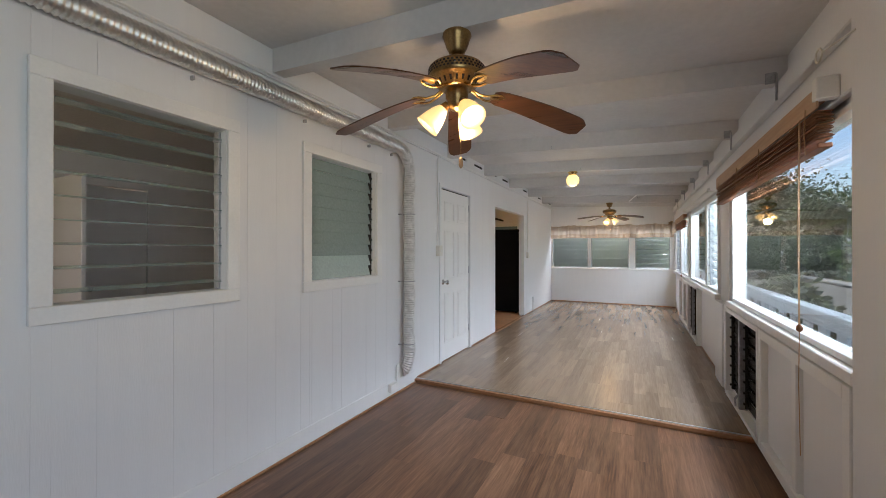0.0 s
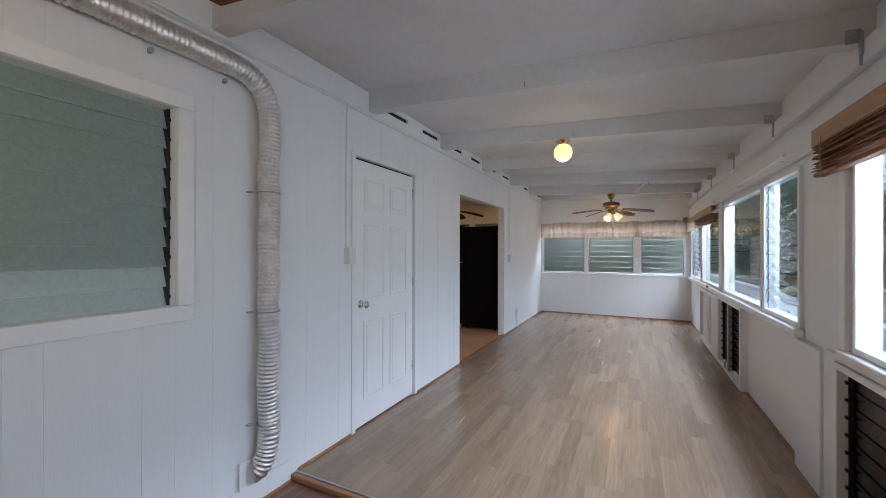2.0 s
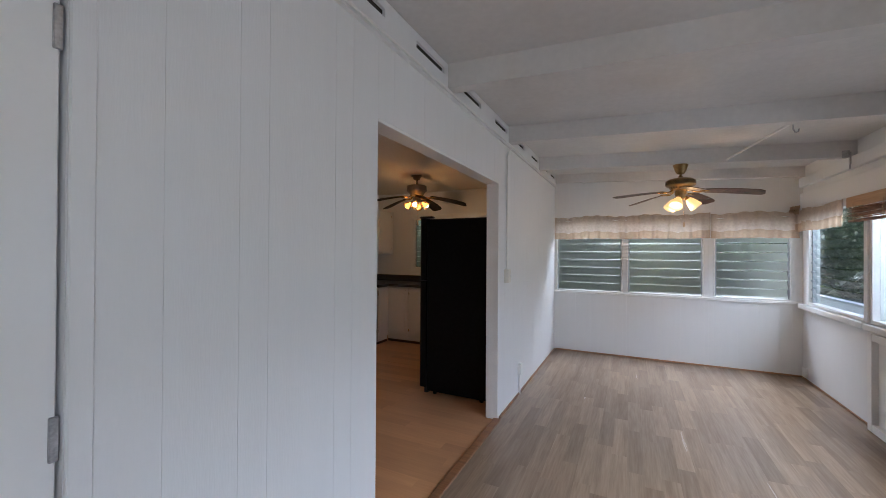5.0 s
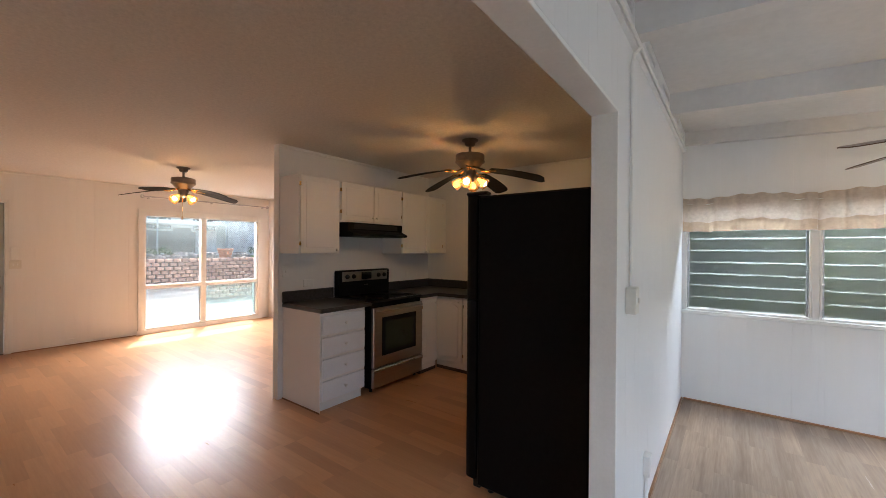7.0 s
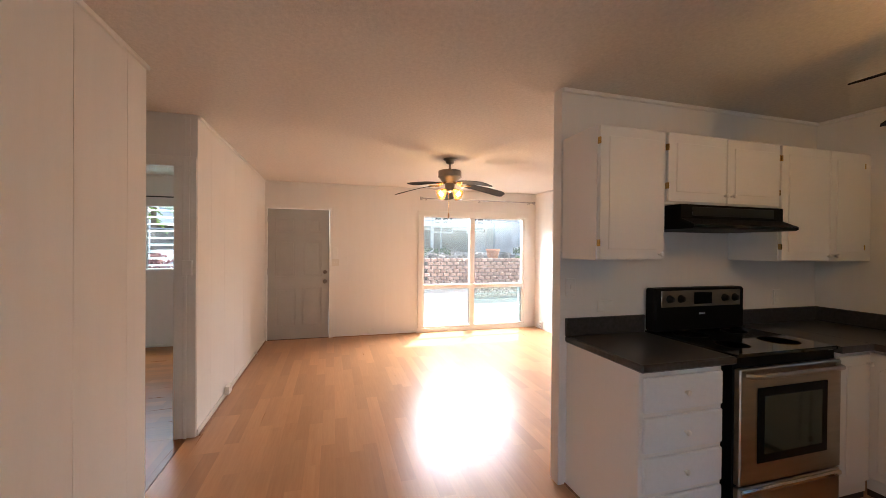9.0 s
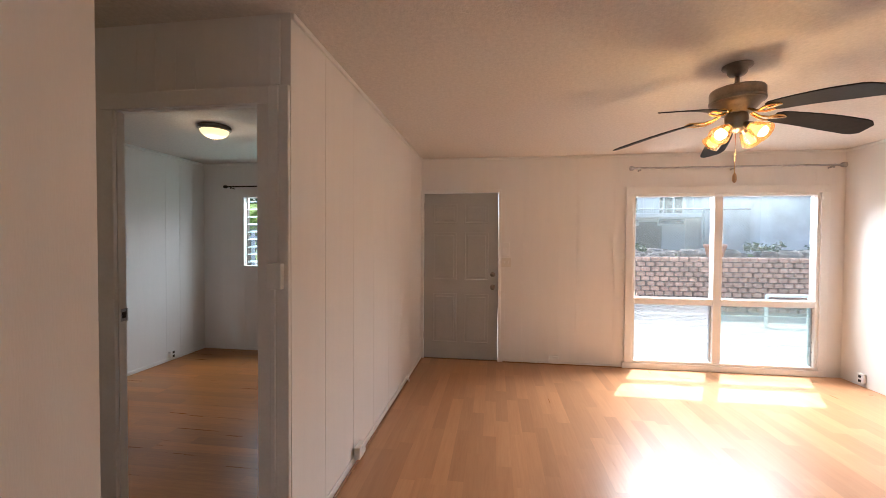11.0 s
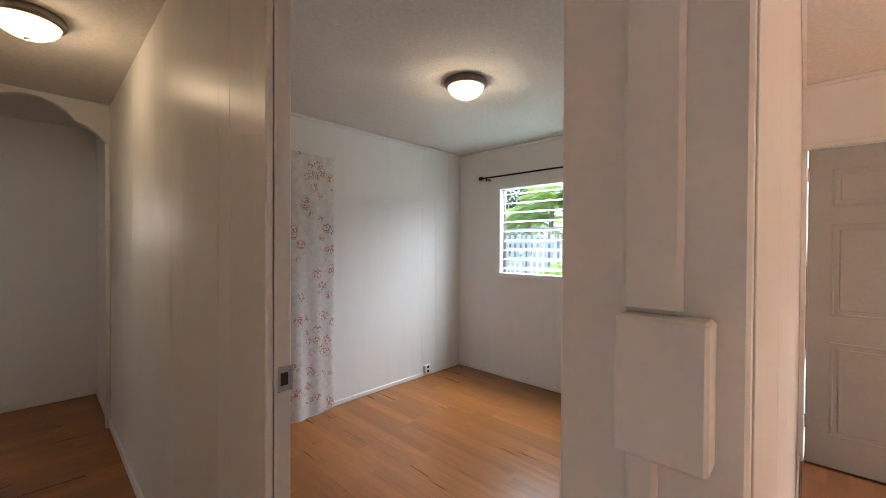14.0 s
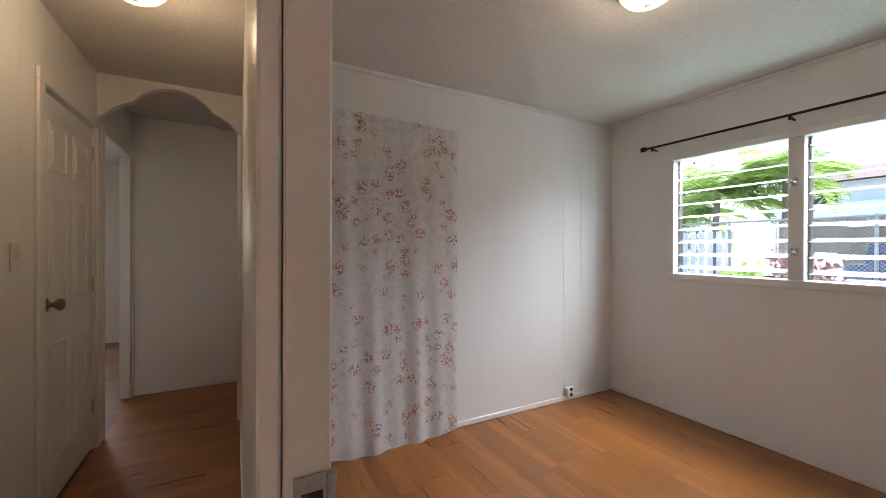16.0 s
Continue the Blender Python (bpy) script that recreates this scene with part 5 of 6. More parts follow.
part("cooktop", Mesh().box(-0.002, 0.759, -0.585, 0.012, 0.8955, 0.917, 0.005), "black_glass", st, "black glass cooktop")
for cx, cy, r in ((0.2, -0.16, 0.1), (0.56, -0.16, 0.085), (0.2, -0.42, 0.075), (0.56, -0.42, 0.1)):
    part("burner_mark", Mesh().lathe([(r, 0.9172), (r, 0.9176), (r - 0.003, 0.9176), (r - 0.003, 0.9172)], 36, (cx, cy, 0)), "dark_grey", st, "faint grey burner ring")
bg = part("backguard", Mesh().box(0.0, 0.757, -0.585, -0.50, 0.9175, 1.195, 0.012), "black_enamel", st)
part("control_panel", Mesh().box(0.045, 0.712, -0.4995, -0.494, 1.075, 1.18, 0.004), "steel", bg, "brushed steel control panel")
part("clock_display", Mesh().box(0.30, 0.45, -0.4938, -0.491, 1.09, 1.168, 0.002), "black_glass", bg, "dark clock display")
for u in (0.1, 0.19, 0.56, 0.65):
    part("dial", Mesh(pose(u, -0.4935, 1.127, -90, 0, 0)).lathe([(0.026, 0), (0.026, 0.006), (0.02, 0.01), (0.018, 0.024), (0.002, 0.026)], 20), "black_plastic", bg, "round black control dial")
part("badge", Mesh().box(0.35, 0.4, -0.4998, -0.498, 1.02, 1.032, 0.001), "chrome", bg, "small silver badge")
od = part("oven_door", Mesh().box(0.004, 0.753, -0.0055, 0.03, 0.255, 0.845, 0.006), "steel", st)
part("door_surround", Mesh().box(0.12, 0.637, 0.0302, 0.034, 0.36, 0.745, 0.008), "black_enamel", od, "black window surround")
part("window", Mesh().box(0.165, 0.592, 0.0342, 0.036, 0.405, 0.70, 0.002), "oven_glass", od, "dark oven window")
part("handle", Mesh().tube([(0.04, 0.03, 0.815), (0.055, 0.06, 0.815), (0.12, 0.068, 0.815), (0.64, 0.068, 0.815), (0.70, 0.06, 0.815), (0.717, 0.03, 0.815)], 0.014, 12), "steel", od, "steel bar handle")
dw = part("storage_drawer", Mesh().box(0.004, 0.753, -0.0055, 0.028, 0.055, 0.243, 0.006), "steel", st)
part("handle", Mesh().box(0.01, 0.747, 0.026, 0.045, 0.212, 0.24, 0.008), "chrome", dw, "full-width steel pull")
for u in (0.04, 0.7):
    for y in (-0.54, -0.06):
        part("foot", Mesh().lathe([(0.018, 0), (0.018, 0.0495)], 12, (u, y, 0)), "black_plastic", st)

hd = thing("range_hood", "black range hood under the short cabinet", "range hood", (-4.285, 9.275, 0), -90)
prof = [(-0.312, 1.56), (0.125, 1.56), (0.14, 1.565), (0.14, 1.585), (0.06, 1.62), (0.06, 1.698), (-0.312, 1.698)]
m = Mesh()
n = len(prof)
vs = [(u, y, z) for u in (0, 0.785) for y, z in prof]
m.put(vs, [tuple(range(n)), tuple(range(n, 2 * n))[::-1]] + [(i, (i + 1) % n, n + (i + 1) % n, n + i) for i in range(n)])
part("hood_shell", m, "black_enamel", hd)
part("grille", Mesh().box(0.08, 0.705, 0.0605, 0.064, 1.635, 1.685, 0.002), "black_plastic", hd)
part("lip", Mesh().box(0.0, 0.785, 0.1405, 0.145, 1.566, 1.582, 0.002), "black_glass", hd)

# refrigerator: its side faces the opening
fg = thing("refrigerator", "tall black refrigerator with textured side and rounded doors", "refrigerator", (-1.74, 7.965, 0))
part("cabinet", Mesh().box(-0.655, 0.0, 0, 0.83, 0.03, 1.755, 0.012), "black_enamel", fg)
for z0, z1, nm in ((0.065, 1.13, "door"), (1.14, 1.762, "freezer_door")):
    m = Mesh()
    pr = []
    for i in range(9):
        a = math.pi / 2 * i / 8
        pr.append((-0.70 - 0.045 * math.sin(a), 0.045 - 0.045 * math.cos(a)))
    ring = [(-0.663, 0.0)] + pr + [(x, 0.83 - y) for x, y in pr[::-1]] + [(-0.663, 0.83)]
    k = len(ring)
    m.put([(x, y, z) for z in (z0, z1) for x, y in ring], [tuple(range(k))[::-1], tuple(range(k, 2 * k))] + [(i, (i + 1) % k, k + (i + 1) % k, k + i) for i in range(k)])
    d = part(nm, m, "black_enamel", fg)
    part("handle", Mesh().tube([(-0.745, 0.76, z0 + 0.06), (-0.79, 0.76, z0 + 0.1), (-0.79, 0.76, z1 - 0.1), (-0.745, 0.76, z1 - 0.06)], 0.012, 10), "black_plastic", d)
part("hinge_cover", Mesh().box(-0.745, -0.60, 0.006, 0.07, 1.763, 1.785, 0.008), "black_plastic", fg)
part("base_grille", Mesh().box(-0.69, -0.64, 0.02, 0.81, 0.005, 0.06, 0.006), "black_plastic", fg)
for y in (0.05, 0.76):
    for x in (-0.58, -0.08):
        part("foot", Mesh().lathe([(0.02, 0), (0.02, 0.031)], 12, (x, y, 0)), "black_plastic", fg)


# ---- switches, sockets, conduits ----
def plate(name, label, axis, face, out, u, z, w, h, depth, toggles=1, mat="switch_plastic", category="switch", holes=False):
    loc = place(axis, face, u, z)
    t = thing(name, label, category, loc)

    def B(a0, a1, u0, u1, z0, z1, b=0.002):
        a0, a1 = sorted((out * a0, out * a1))
        return Mesh().box(a0, a1, u0, u1, z0, z1, b) if axis == "x" else Mesh().box(u0, u1, a0, a1, z0, z1, b)
    part("box", B(0.0005, depth, -w / 2, w / 2, -h / 2, h / 2, 0.003), mat, t)
    if holes:
        for dz in (-0.022, 0.022):
            part("socket", B(depth + 0.0003, depth + 0.002, -0.015, 0.015, dz - 0.013, dz + 0.013, 0.001), "dark_fill" if holes == "dark" else "trim_paint", t)
    else:
        for k in range(toggles):
            part("toggle", B(depth + 0.0003, depth + 0.008, -0.006 + 0.04 * (k - (toggles - 1) / 2), 0.006 + 0.04 * (k - (toggles - 1) / 2), -0.012, 0.014, 0.002), "trim_paint", t)
    return t


def conduit(name, label, pts, r=0.008, mat="trim_paint"):
    return tagged(whole(name, Mesh().tube(pts, r, 8), mat, label, "conduit"))


plate("light_switch", "almond surface-mounted light switch box by the door", "x", XW, 1, 3.985, 1.31, 0.075, 0.12, 0.05)
conduit("conduit", "white painted conduit above the switch", [(XW + 0.012, 3.965, 1.37), (XW + 0.012, 3.965, 2.33), (XW + 0.03, 3.965, 2.39), (XW + 0.035, 3.99, 2.397)], 0.008)
plate("light_switch", "almond surface-mounted light switch box by the opening", "x", XW, 1, 7.915, 1.215, 0.072, 0.12, 0.045)
conduit("conduit", "white painted conduit above the switch", [(XW + 0.012, 7.93, 1.276), (XW + 0.012, 7.93, 2.29), (XW + 0.02, 7.94, 2.34), (XW + 0.035, 7.99, 2.38)], 0.008)
conduit("conduit", "white painted cable along the frieze", [(XW + 0.034, -2.5, 2.395), (XW + 0.034, 4, 2.398), (XW + 0.034, 10.3, 2.398)], 0.007)
plate("wall_socket", "white double wall socket above the baseboard", "x", XW + 0.013, 1, 3.055, 0.06, 0.115, 0.07, 0.04, holes=True, category="socket", mat="trim_paint")
plate("wall_socket", "white wall socket low on the porch wall", "x", XW, 1, 8.385, 0.26, 0.07, 0.11, 0.035, holes=True, category="socket", mat="trim_paint")
conduit("conduit", "white conduit under the socket", [(XW + 0.012, 8.385, 0.205), (XW + 0.012, 8.385, 0.002)], 0.011)
plate("wall_socket", "white wall socket low on the porch end", "x", 1.245, -1, 10.28, 0.09, 0.07, 0.11, 0.035, holes=True, category="socket", mat="trim_paint")
plate("light_switch", "almond light switch plate beside the front door", "x", XF, 1, 6.69, 1.34, 0.075, 0.17, 0.03, mat="trim_paint")
plate("light_switch", "almond light switch plate beside the front door", "x", XF, 1, 6.695, 1.185, 0.11, 0.11, 0.012, 2)
plate("wall_socket", "white wall socket low on the front wall", "x", XF, 1, 7.25, 0.06, 0.11, 0.07, 0.035, holes=True, category="socket", mat="trim_paint")
plate("wall_socket", "white wall socket low on the living room wall", "y", YS + 0.012, 1, -6.63, 0.075, 0.11, 0.075, 0.04, holes=True, category="socket", mat="trim_paint")
plate("door_stop", "white cable clip low on the living room wall", "y", YS + 0.012, 1, -8.02, 0.045, 0.03, 0.03, 0.03, holes=True, category="clip", mat="trim_paint")
plate("wall_socket", "small socket low on the living room wall", "y", YN, -1, -8.6, 0.08, 0.07, 0.1, 0.03, holes="dark", category="socket", mat="trim_paint")
plate("wall_socket", "brown double socket in a white box on the bedroom wall", "y", 2.765, 1, -8.31, 0.075, 0.08, 0.075, 0.035, holes="dark", category="socket", mat="trim_paint")
plate("light_switch", "almond light switch box beside the bedroom doorway", "x", HX0, 1, 5.615, 1.276, 0.066, 0.114, 0.05, 0, mat="trim_paint")
whole("conduit", Mesh().box(HX0 + 0.021, HX0 + 0.031, 5.581, 5.627, 1.3335, 2.10, 0.004), "trim_paint", "white painted cable raceway", "conduit")
whole("conduit", Mesh().box(HX0 + 0.0005, HX0 + 0.012, 5.581, 5.627, 2.1055, 2.395, 0.004), "trim_paint", "white painted cable raceway", "conduit")
whole("conduit", Mesh().box(HX0 + 0.021, HX0 + 0.031, 5.585, 5.61, 0.001, 1.218, 0.004), "trim_paint", "white painted cable raceway", "conduit")
plate("light_switch", "almond light switch plate beside the hall door", "x", HX1, -1, 2.95, 1.25, 0.072, 0.115, 0.008)
plate("light_switch", "white light switch plate over the counter", "x", KX, 1, 8.05, 1.21, 0.07, 0.11, 0.008, mat="trim_paint")
plate("wall_socket", "white double socket over the counter", "x", KX, 1, 8.30, 1.085, 0.115, 0.07, 0.008, holes=True, category="socket", mat="trim_paint")
plate("wall_socket", "white double socket over the counter", "x", KX, 1, 9.8, 1.1, 0.07, 0.11, 0.008, holes=True, category="socket", mat="trim_paint")

# flexible duct along the wall
dpath = []
for i in range(60):
    dpath.append((XW + 0.075, -2.5 + 5.577 * i / 59, 2.265))
for i in range(1, 13):
    a = math.pi / 2 * i / 12
    dpath.append((XW + 0.075, 3.077 + 0.185 * math.sin(a), 2.08 + 0.185 * math.cos(a)))
for i in range(1, 40):
    dpath.append((XW + 0.075 + 0.004 * math.sin(i * 0.5), 3.262 + 0.004 * math.sin(i * 0.7), 2.08 - 1.68 * i / 39))
for i in range(1, 13):
    a = math.pi / 2 * i / 12
    dpath.append((XW + 0.082 - 0.055 * (1 - math.cos(a)), 3.262 - 0.05 * (1 - math.cos(a)), 0.40 - 0.235 * math.sin(a)))
fine = []
for a, b in zip(dpath, dpath[1:]):
    a, b = Vector(a), Vector(b)
    k = max(1, round((b - a).length / 0.0055))
    fine += [a.lerp(b, j / k) for j in range(k)]
du = thing("air_duct", "flexible silver foil air duct strapped along the wall", "air duct", (XW + 0.075, 3.262, 0.15))
off = Vector((XW + 0.075, 3.262, 0.15))
part("hose", Mesh().tube([p - off for p in fine], lambda j: 0.052 + (0.006 if j % 4 == 0 else -0.003 if j % 4 == 2 else 0.0015) + 0.0015 * math.sin(j * 0.13), 20), "duct_foil", du)
for y in (-0.6, 0.55, 1.28, 2.02, 2.72, 3.05):
    part("strap", Mesh(Matrix.Translation(-off)).box(XW + 0.0005, XW + 0.03, y - 0.006, y + 0.006, 2.185, 2.207, 0.002), "galvanised", du, "grey metal hanger strap")
for z in (1.66, 1.02, 0.42):
    ring = Mesh(Matrix.Translation(Vector((XW + 0.075, 3.262, z)) - off)).lathe([(0.0575, -0.003), (0.0595, -0.003), (0.0595, 0.003), (0.0575, 0.003)], 24)
    ring.m = Matrix.Translation(Vector((XW, 3.2, z)) - off)
    ring.box(0.0005, 0.03, -0.022, 0.004, -0.005, 0.005, 0.002)
    part("clamp", ring, "galvanised", du, "grey metal clamp")
part("wall_collar", Mesh(Matrix.Translation(-off)).box(XW + 0.014, XW + 0.022, 3.13, 3.29, 0.09, 0.24, 0.003), "trim_paint", du)

# beam brackets at the windows
for y in BEAMS[3:]:
    zb = slope(1.19) - 0.148
    b = thing("beam_bracket", "grey metal bracket under the beam end", "bracket", (1.19, y, zb), 0, "beam brackets")
    part("flange", Mesh().box(-0.05, 0.003, -0.004, -0.0005, -0.005, 0.06, 0.001).box(-0.006, 0.003, -0.03, -0.004, -0.07, 0.04, 0.001), "galvanised", b)
    part("bolt", Mesh().rod((-0.002, -0.015, -0.07), (-0.002, -0.015, -0.11), 0.006), "galvanised", b)
hk = thing("ceiling_hook", "white painted metal hook and rod under the ceiling", "hook", (0.46, 8.02, slope(0.46) - 0.148))
part("rod", Mesh().rod((0, 0.03, 0.02), (-0.16, 1.17, 0.03), 0.009), "trim_paint", hk)
part("hook", Mesh().tube([(0, 0.0, 0.03), (0, -0.006, -0.03), (0.012, -0.004, -0.055), (0.03, 0, -0.05), (0.034, 0, -0.03)], 0.005, 8), "galvanised", hk)
for x, y in ((-0.33, 4.196), (-0.2, 5.416)):
    zz = slope(x) - 0.11
    whole("eye_hook", Mesh().tube([(x, y, zz), (x, y - 0.012, zz), (x, y - 0.018, zz - 0.012), (x, y - 0.012, zz - 0.03)], 0.0035, 6), "galvanised", "small screw hook on the beam", "hook")
whole("cable_coil", Mesh().tube([(1.195 - 0.02, 2.34 + 0.035 * math.cos(a * 0.7), 2.16 + 0.03 * math.sin(a * 0.7)) for a in range(26)], 0.004, 6).rod((1.175, 2.30, 2.16), (1.19, 2.06, 2.13), 0.004), "switch_plastic", "small coil of white cable on the header", "cable")
whole("blind_bracket", Mesh().box(1.13, 1.204, 2.22, 2.27, 1.94, 2.03, 0.003), "trim_paint", "white metal blind bracket", "bracket")


# ---- blinds, curtains, rods ----
def wood_blind(at, length, label, slats, drop, cord):
    """A bundled wooden slat blind; local y runs along the window, z = 0 at the top of its board."""
    b = thing("slat_blind", label, "blind", at, 0, "wooden blinds")
    part("valance", Mesh().box(-0.055, -0.048, 0, length, -0.09, 0, 0.002), "valance_board", b, "light wooden valance board")
    part("head_rail", Mesh().box(-0.047, 0.0, 0.01, length - 0.01, -0.045, -0.005, 0.003), "blind_wood", b)
    rnd = random.Random(5)
    for i in range(slats):
        z = -0.10 - drop * i / slats
        m = Mesh(pose(-0.025 + rnd.uniform(-0.004, 0.004), 0, z, rnd.uniform(-0.12, 0.12), rnd.uniform(-7, 7), rnd.uniform(-0.15, 0.15)))
        m.box(-0.027, 0.027, 0.01 + rnd.uniform(-0.006, 0.006), length - 0.01 + rnd.uniform(-0.006, 0.006), -0.002, 0.002, 0.001)
        part("slat", m, "blind_wood", b)
    part("bottom_rail", Mesh().box(-0.05, 0.0, 0.008, length - 0.008, -0.125 - drop, -0.105 - drop, 0.004), "blind_wood", b)
    for u in (0.12, length * 0.37, length * 0.63, length - 0.12):
        part("ladder_tape", Mesh().tube([(-0.056, u, -0.06), (-0.06, u, -0.1 - drop * 0.5), (-0.056, u, -0.13 - drop)], 0.0022, 6), "valance_board", b)
    if cord:
        m = Mesh()
        for dy in (0, 0.012):
            m.tube([(-0.062, cord + dy, -0.09), (-0.066, cord + dy * 1.4, -0.6), (-0.064, cord + 0.005 + dy, -1.02)], 0.0018, 6)
        part("cord", m, "valance_board", b)
        part("cord_pull", Mesh().lathe([(0.003, 0), (0.012, -0.012), (0.013, -0.026), (0.006, -0.035), (0.001, -0.036)], 12, (-0.064, cord + 0.008, -1.02)), "blind_wood", b)
        part("cord_tail", Mesh().tube([(-0.064, cord + 0.008, -1.05), (-0.066, cord + 0.012, -1.3), (-0.062, cord + 0.006, -1.62)], 0.0018, 6), "valance_board", b)
    return b


wood_blind((1.195, 2.25, 2.0), 2.32, "brown wooden slat blind bunched up at the picture window", 12, 0.13, 0.16)
wood_blind((1.195, 7.62, 1.92), 1.5, "brown wooden slat blind bunched up at the far window", 8, 0.09, 0.2)


def valance(name, label, axis, a, u0, u1, z0, z1, seed, cloth_mat="valance_cloth"):
    v = thing(name, label, "valance", place(axis, a, u0, z1))
    rnd = random.Random(seed)
    ph = [rnd.uniform(0, 6.28) for _ in range(8)]
    L = u1 - u0

    def wave(u, v, amp):
        s = u * L
        return amp * (math.sin(s * 52 + ph[0] + 2 * math.sin(s * 5 + ph[1])) + 0.6 * math.sin(s * 91 + ph[2]) + 0.5 * math.sin(s * 17 + ph[3]))

    def fn(zt, zb, amp, lift):
        def g(u, v):
            z = zt + (zb - zt) * v
            ruffle = 0.012 * math.sin(u * L * 9 + ph[4]) + 0.006 * math.sin(u * L * 41 + ph[5])
            d = wave(u, v, amp) + lift
            zz = z + (ruffle if v < 0.1 else ruffle * 0.35 * (v > 0.9))
            return (-d, u * L, zz - z1) if axis == "x" else (u * L, -d, zz - z1)
        return g
    part("heading", Mesh().sheet(fn(z1, z1 - 0.055, 0.009, 0.03), int(L * 90), 3), cloth_mat, v, "gathered ruffle heading")
    part("skirt", Mesh().sheet(fn(z1 - 0.05, z0 + 0.085, 0.007, 0.03), int(L * 90), 6), cloth_mat, v)
    part("hem_band", Mesh().sheet(fn(z0 + 0.095, z0, 0.009, 0.036), int(L * 90), 4), "valance_band", v, "darker beige hem band")
    return v


valance("window_valance", "ruffled beige cloth valance over the end windows", "y", 10.37, -1.555, -0.62, 1.62, 1.935, 1)
valance("window_valance", "ruffled beige cloth valance over the end windows", "y", 10.37, -0.62, 0.345, 1.615, 1.93, 2)
valance("window_valance", "ruffled beige cloth valance over the end windows", "y", 10.37, 0.345, 1.20, 1.615, 1.925, 3)
valance("window_valance", "ruffled beige cloth valance round the corner window", "x", 1.20, 9.25, 10.33, 1.68, 1.92, 4)
whole("valance_knot", Mesh().tube([(1.14 + 0.035 * math.cos(i * 1.9), 10.30 + 0.03 * math.sin(i * 2.3), 1.93 + 0.03 * math.sin(i * 1.1)) for i in range(16)], 0.022, 8), "valance_band", "bunched beige cloth at the window corner", "valance")


def curtain_rod(name, label, axis, a, out, u0, u1, z, r, mat, brackets):
    t = thing(name, label, "curtain rod", place(axis, a, u0, z))
    def P(d, u, zz):
        return (out * d, u - u0, zz) if axis == "x" else (u - u0, out * d, zz)
    part("rod", Mesh().rod(P(0.07, u0, 0), P(0.07, u1, 0), r, 12), mat, t)
    for u in (u0, u1):
        m = Mesh()
        s = -1 if u == u0 else 1
        m.rod(P(0.07, u, 0), P(0.07, u + s * 0.012, 0), r * 1.9, 12).rod(P(0.07, u + s * 0.012, 0), P(0.07, u + s * 0.04, 0), r * 2.4, 12)
        part("finial", m, mat, t)
    for u in brackets:
        part("bracket", Mesh().rod(P(0.001, u, -0.02), P(0.07, u, -0.012), r * 0.8, 8).rod(P(0.07, u, -0.03), P(0.07, u, 0.0), r * 0.8, 8), mat, t)
    return t


curtain_rod("curtain_rod", "dark bronze curtain rod over the bedroom window", "x", XF, 1, 3.15, 5.1, 2.11, 0.0085, "dark_bronze", (3.2, 4.08, 5.0))
curtain_rod("curtain_rod", "white curtain rod over the living room window", "x", XF, 1, 8.08, 10.12, 2.25, 0.011, "galvanised", (8.15, 9.1, 10.05))
curtain_rod("curtain_rod", "thin white curtain rod over the porch windows", "x", 1.204, -1, 5.0, 7.45, 1.955, 0.006, "trim_paint", (5.05, 6.2, 7.4))

# floral curtain over the closet
cu = thing("floral_curtain", "white cloth curtain printed with small rose bouquets", "curtain", (-7.18, 2.80, 0))


def curtain(u, v):
    x = 0.92 * u
    hang = v ** 1.4
    fold = 0.008 * math.sin(x * 23 + 0.6) + 0.006 * math.sin(x * 41 + 2 * v) + 0.01 * math.sin(x * 9 + 1.2 * v)
    flare = 0.09 * max(0, v - 0.6) ** 1.5 * math.sin(3.1 * u)
    z = 2.105 - 2.075 * v - 0.05 * math.sin(3.1 * u) * v ** 3 + 0.02 * u * (1 - v)
    return (x + 0.02 * hang * (0.5 - u), 0.012 + fold * (0.25 + 0.9 * hang) + flare, z)


part("cloth", Mesh().sheet(curtain, 90, 60), "floral_cloth", cu)
part("heading", Mesh().sheet(lambda u, v: (0.92 * u, 0.02 + 0.004 * math.sin(u * 60), 2.107 - 0.05 * v + 0.02 * u), 90, 2), "floral_cloth", cu)
part("rod", Mesh().rod((0.0, 0.004, 2.09), (0.92, 0.004, 2.11), 0.006, 8), "dark_bronze", cu)
for x in (0.01, 0.46, 0.9):
    part("hook", Mesh().rod((x, -0.034, 2.105), (x, 0.004, 2.105), 0.003, 6), "dark_bronze", cu)

# ---- outdoors: porch side ----
rl = thing("deck_railing", "white painted wooden deck railing outside the porch", "railing", (1.6, 0, -0.1))
part("top_rail", Mesh().box(-0.05, 0.05, -3, 16, 0.975, 1.012, 0.006), "rail_white", rl)
part("face_board", Mesh().box(-0.034, -0.013, -3, 16, 0.90, 0.9745, 0.004), "rail_white", rl)
part("lower_rail", Mesh().box(-0.034, -0.013, -3, 16, 0.60, 0.68, 0.004), "rail_white", rl)
for i in range(68):
    y = -2.9 + i * 0.28
    part("baluster", Mesh().box(-0.012, 0.008, y, y + 0.14, 0.1, 0.974, 0.003), "rail_white", rl)
for y in (-2.9, 1.0, 5.0, 9.0, 13.0):
    part("post", Mesh().box(0.009, 0.09, y, y + 0.09, 0.0, 0.974, 0.004), "rail_white", rl)
whole("deck", Mesh().box(1.335, 1.75, -3.2, 16.2, -0.2, -0.1), "rail_white", "pale wooden deck outside the porch", "deck", "structure")
gw = whole("boundary_wall", Mesh().box(4.7, 4.9, 2, 32, -1.5, 0.5, 0.02).box(4.66, 4.94, 2, 32, 0.501, 0.56, 0.015), "grey_wall", "grey concrete boundary wall beyond the deck", "garden wall", "structure")


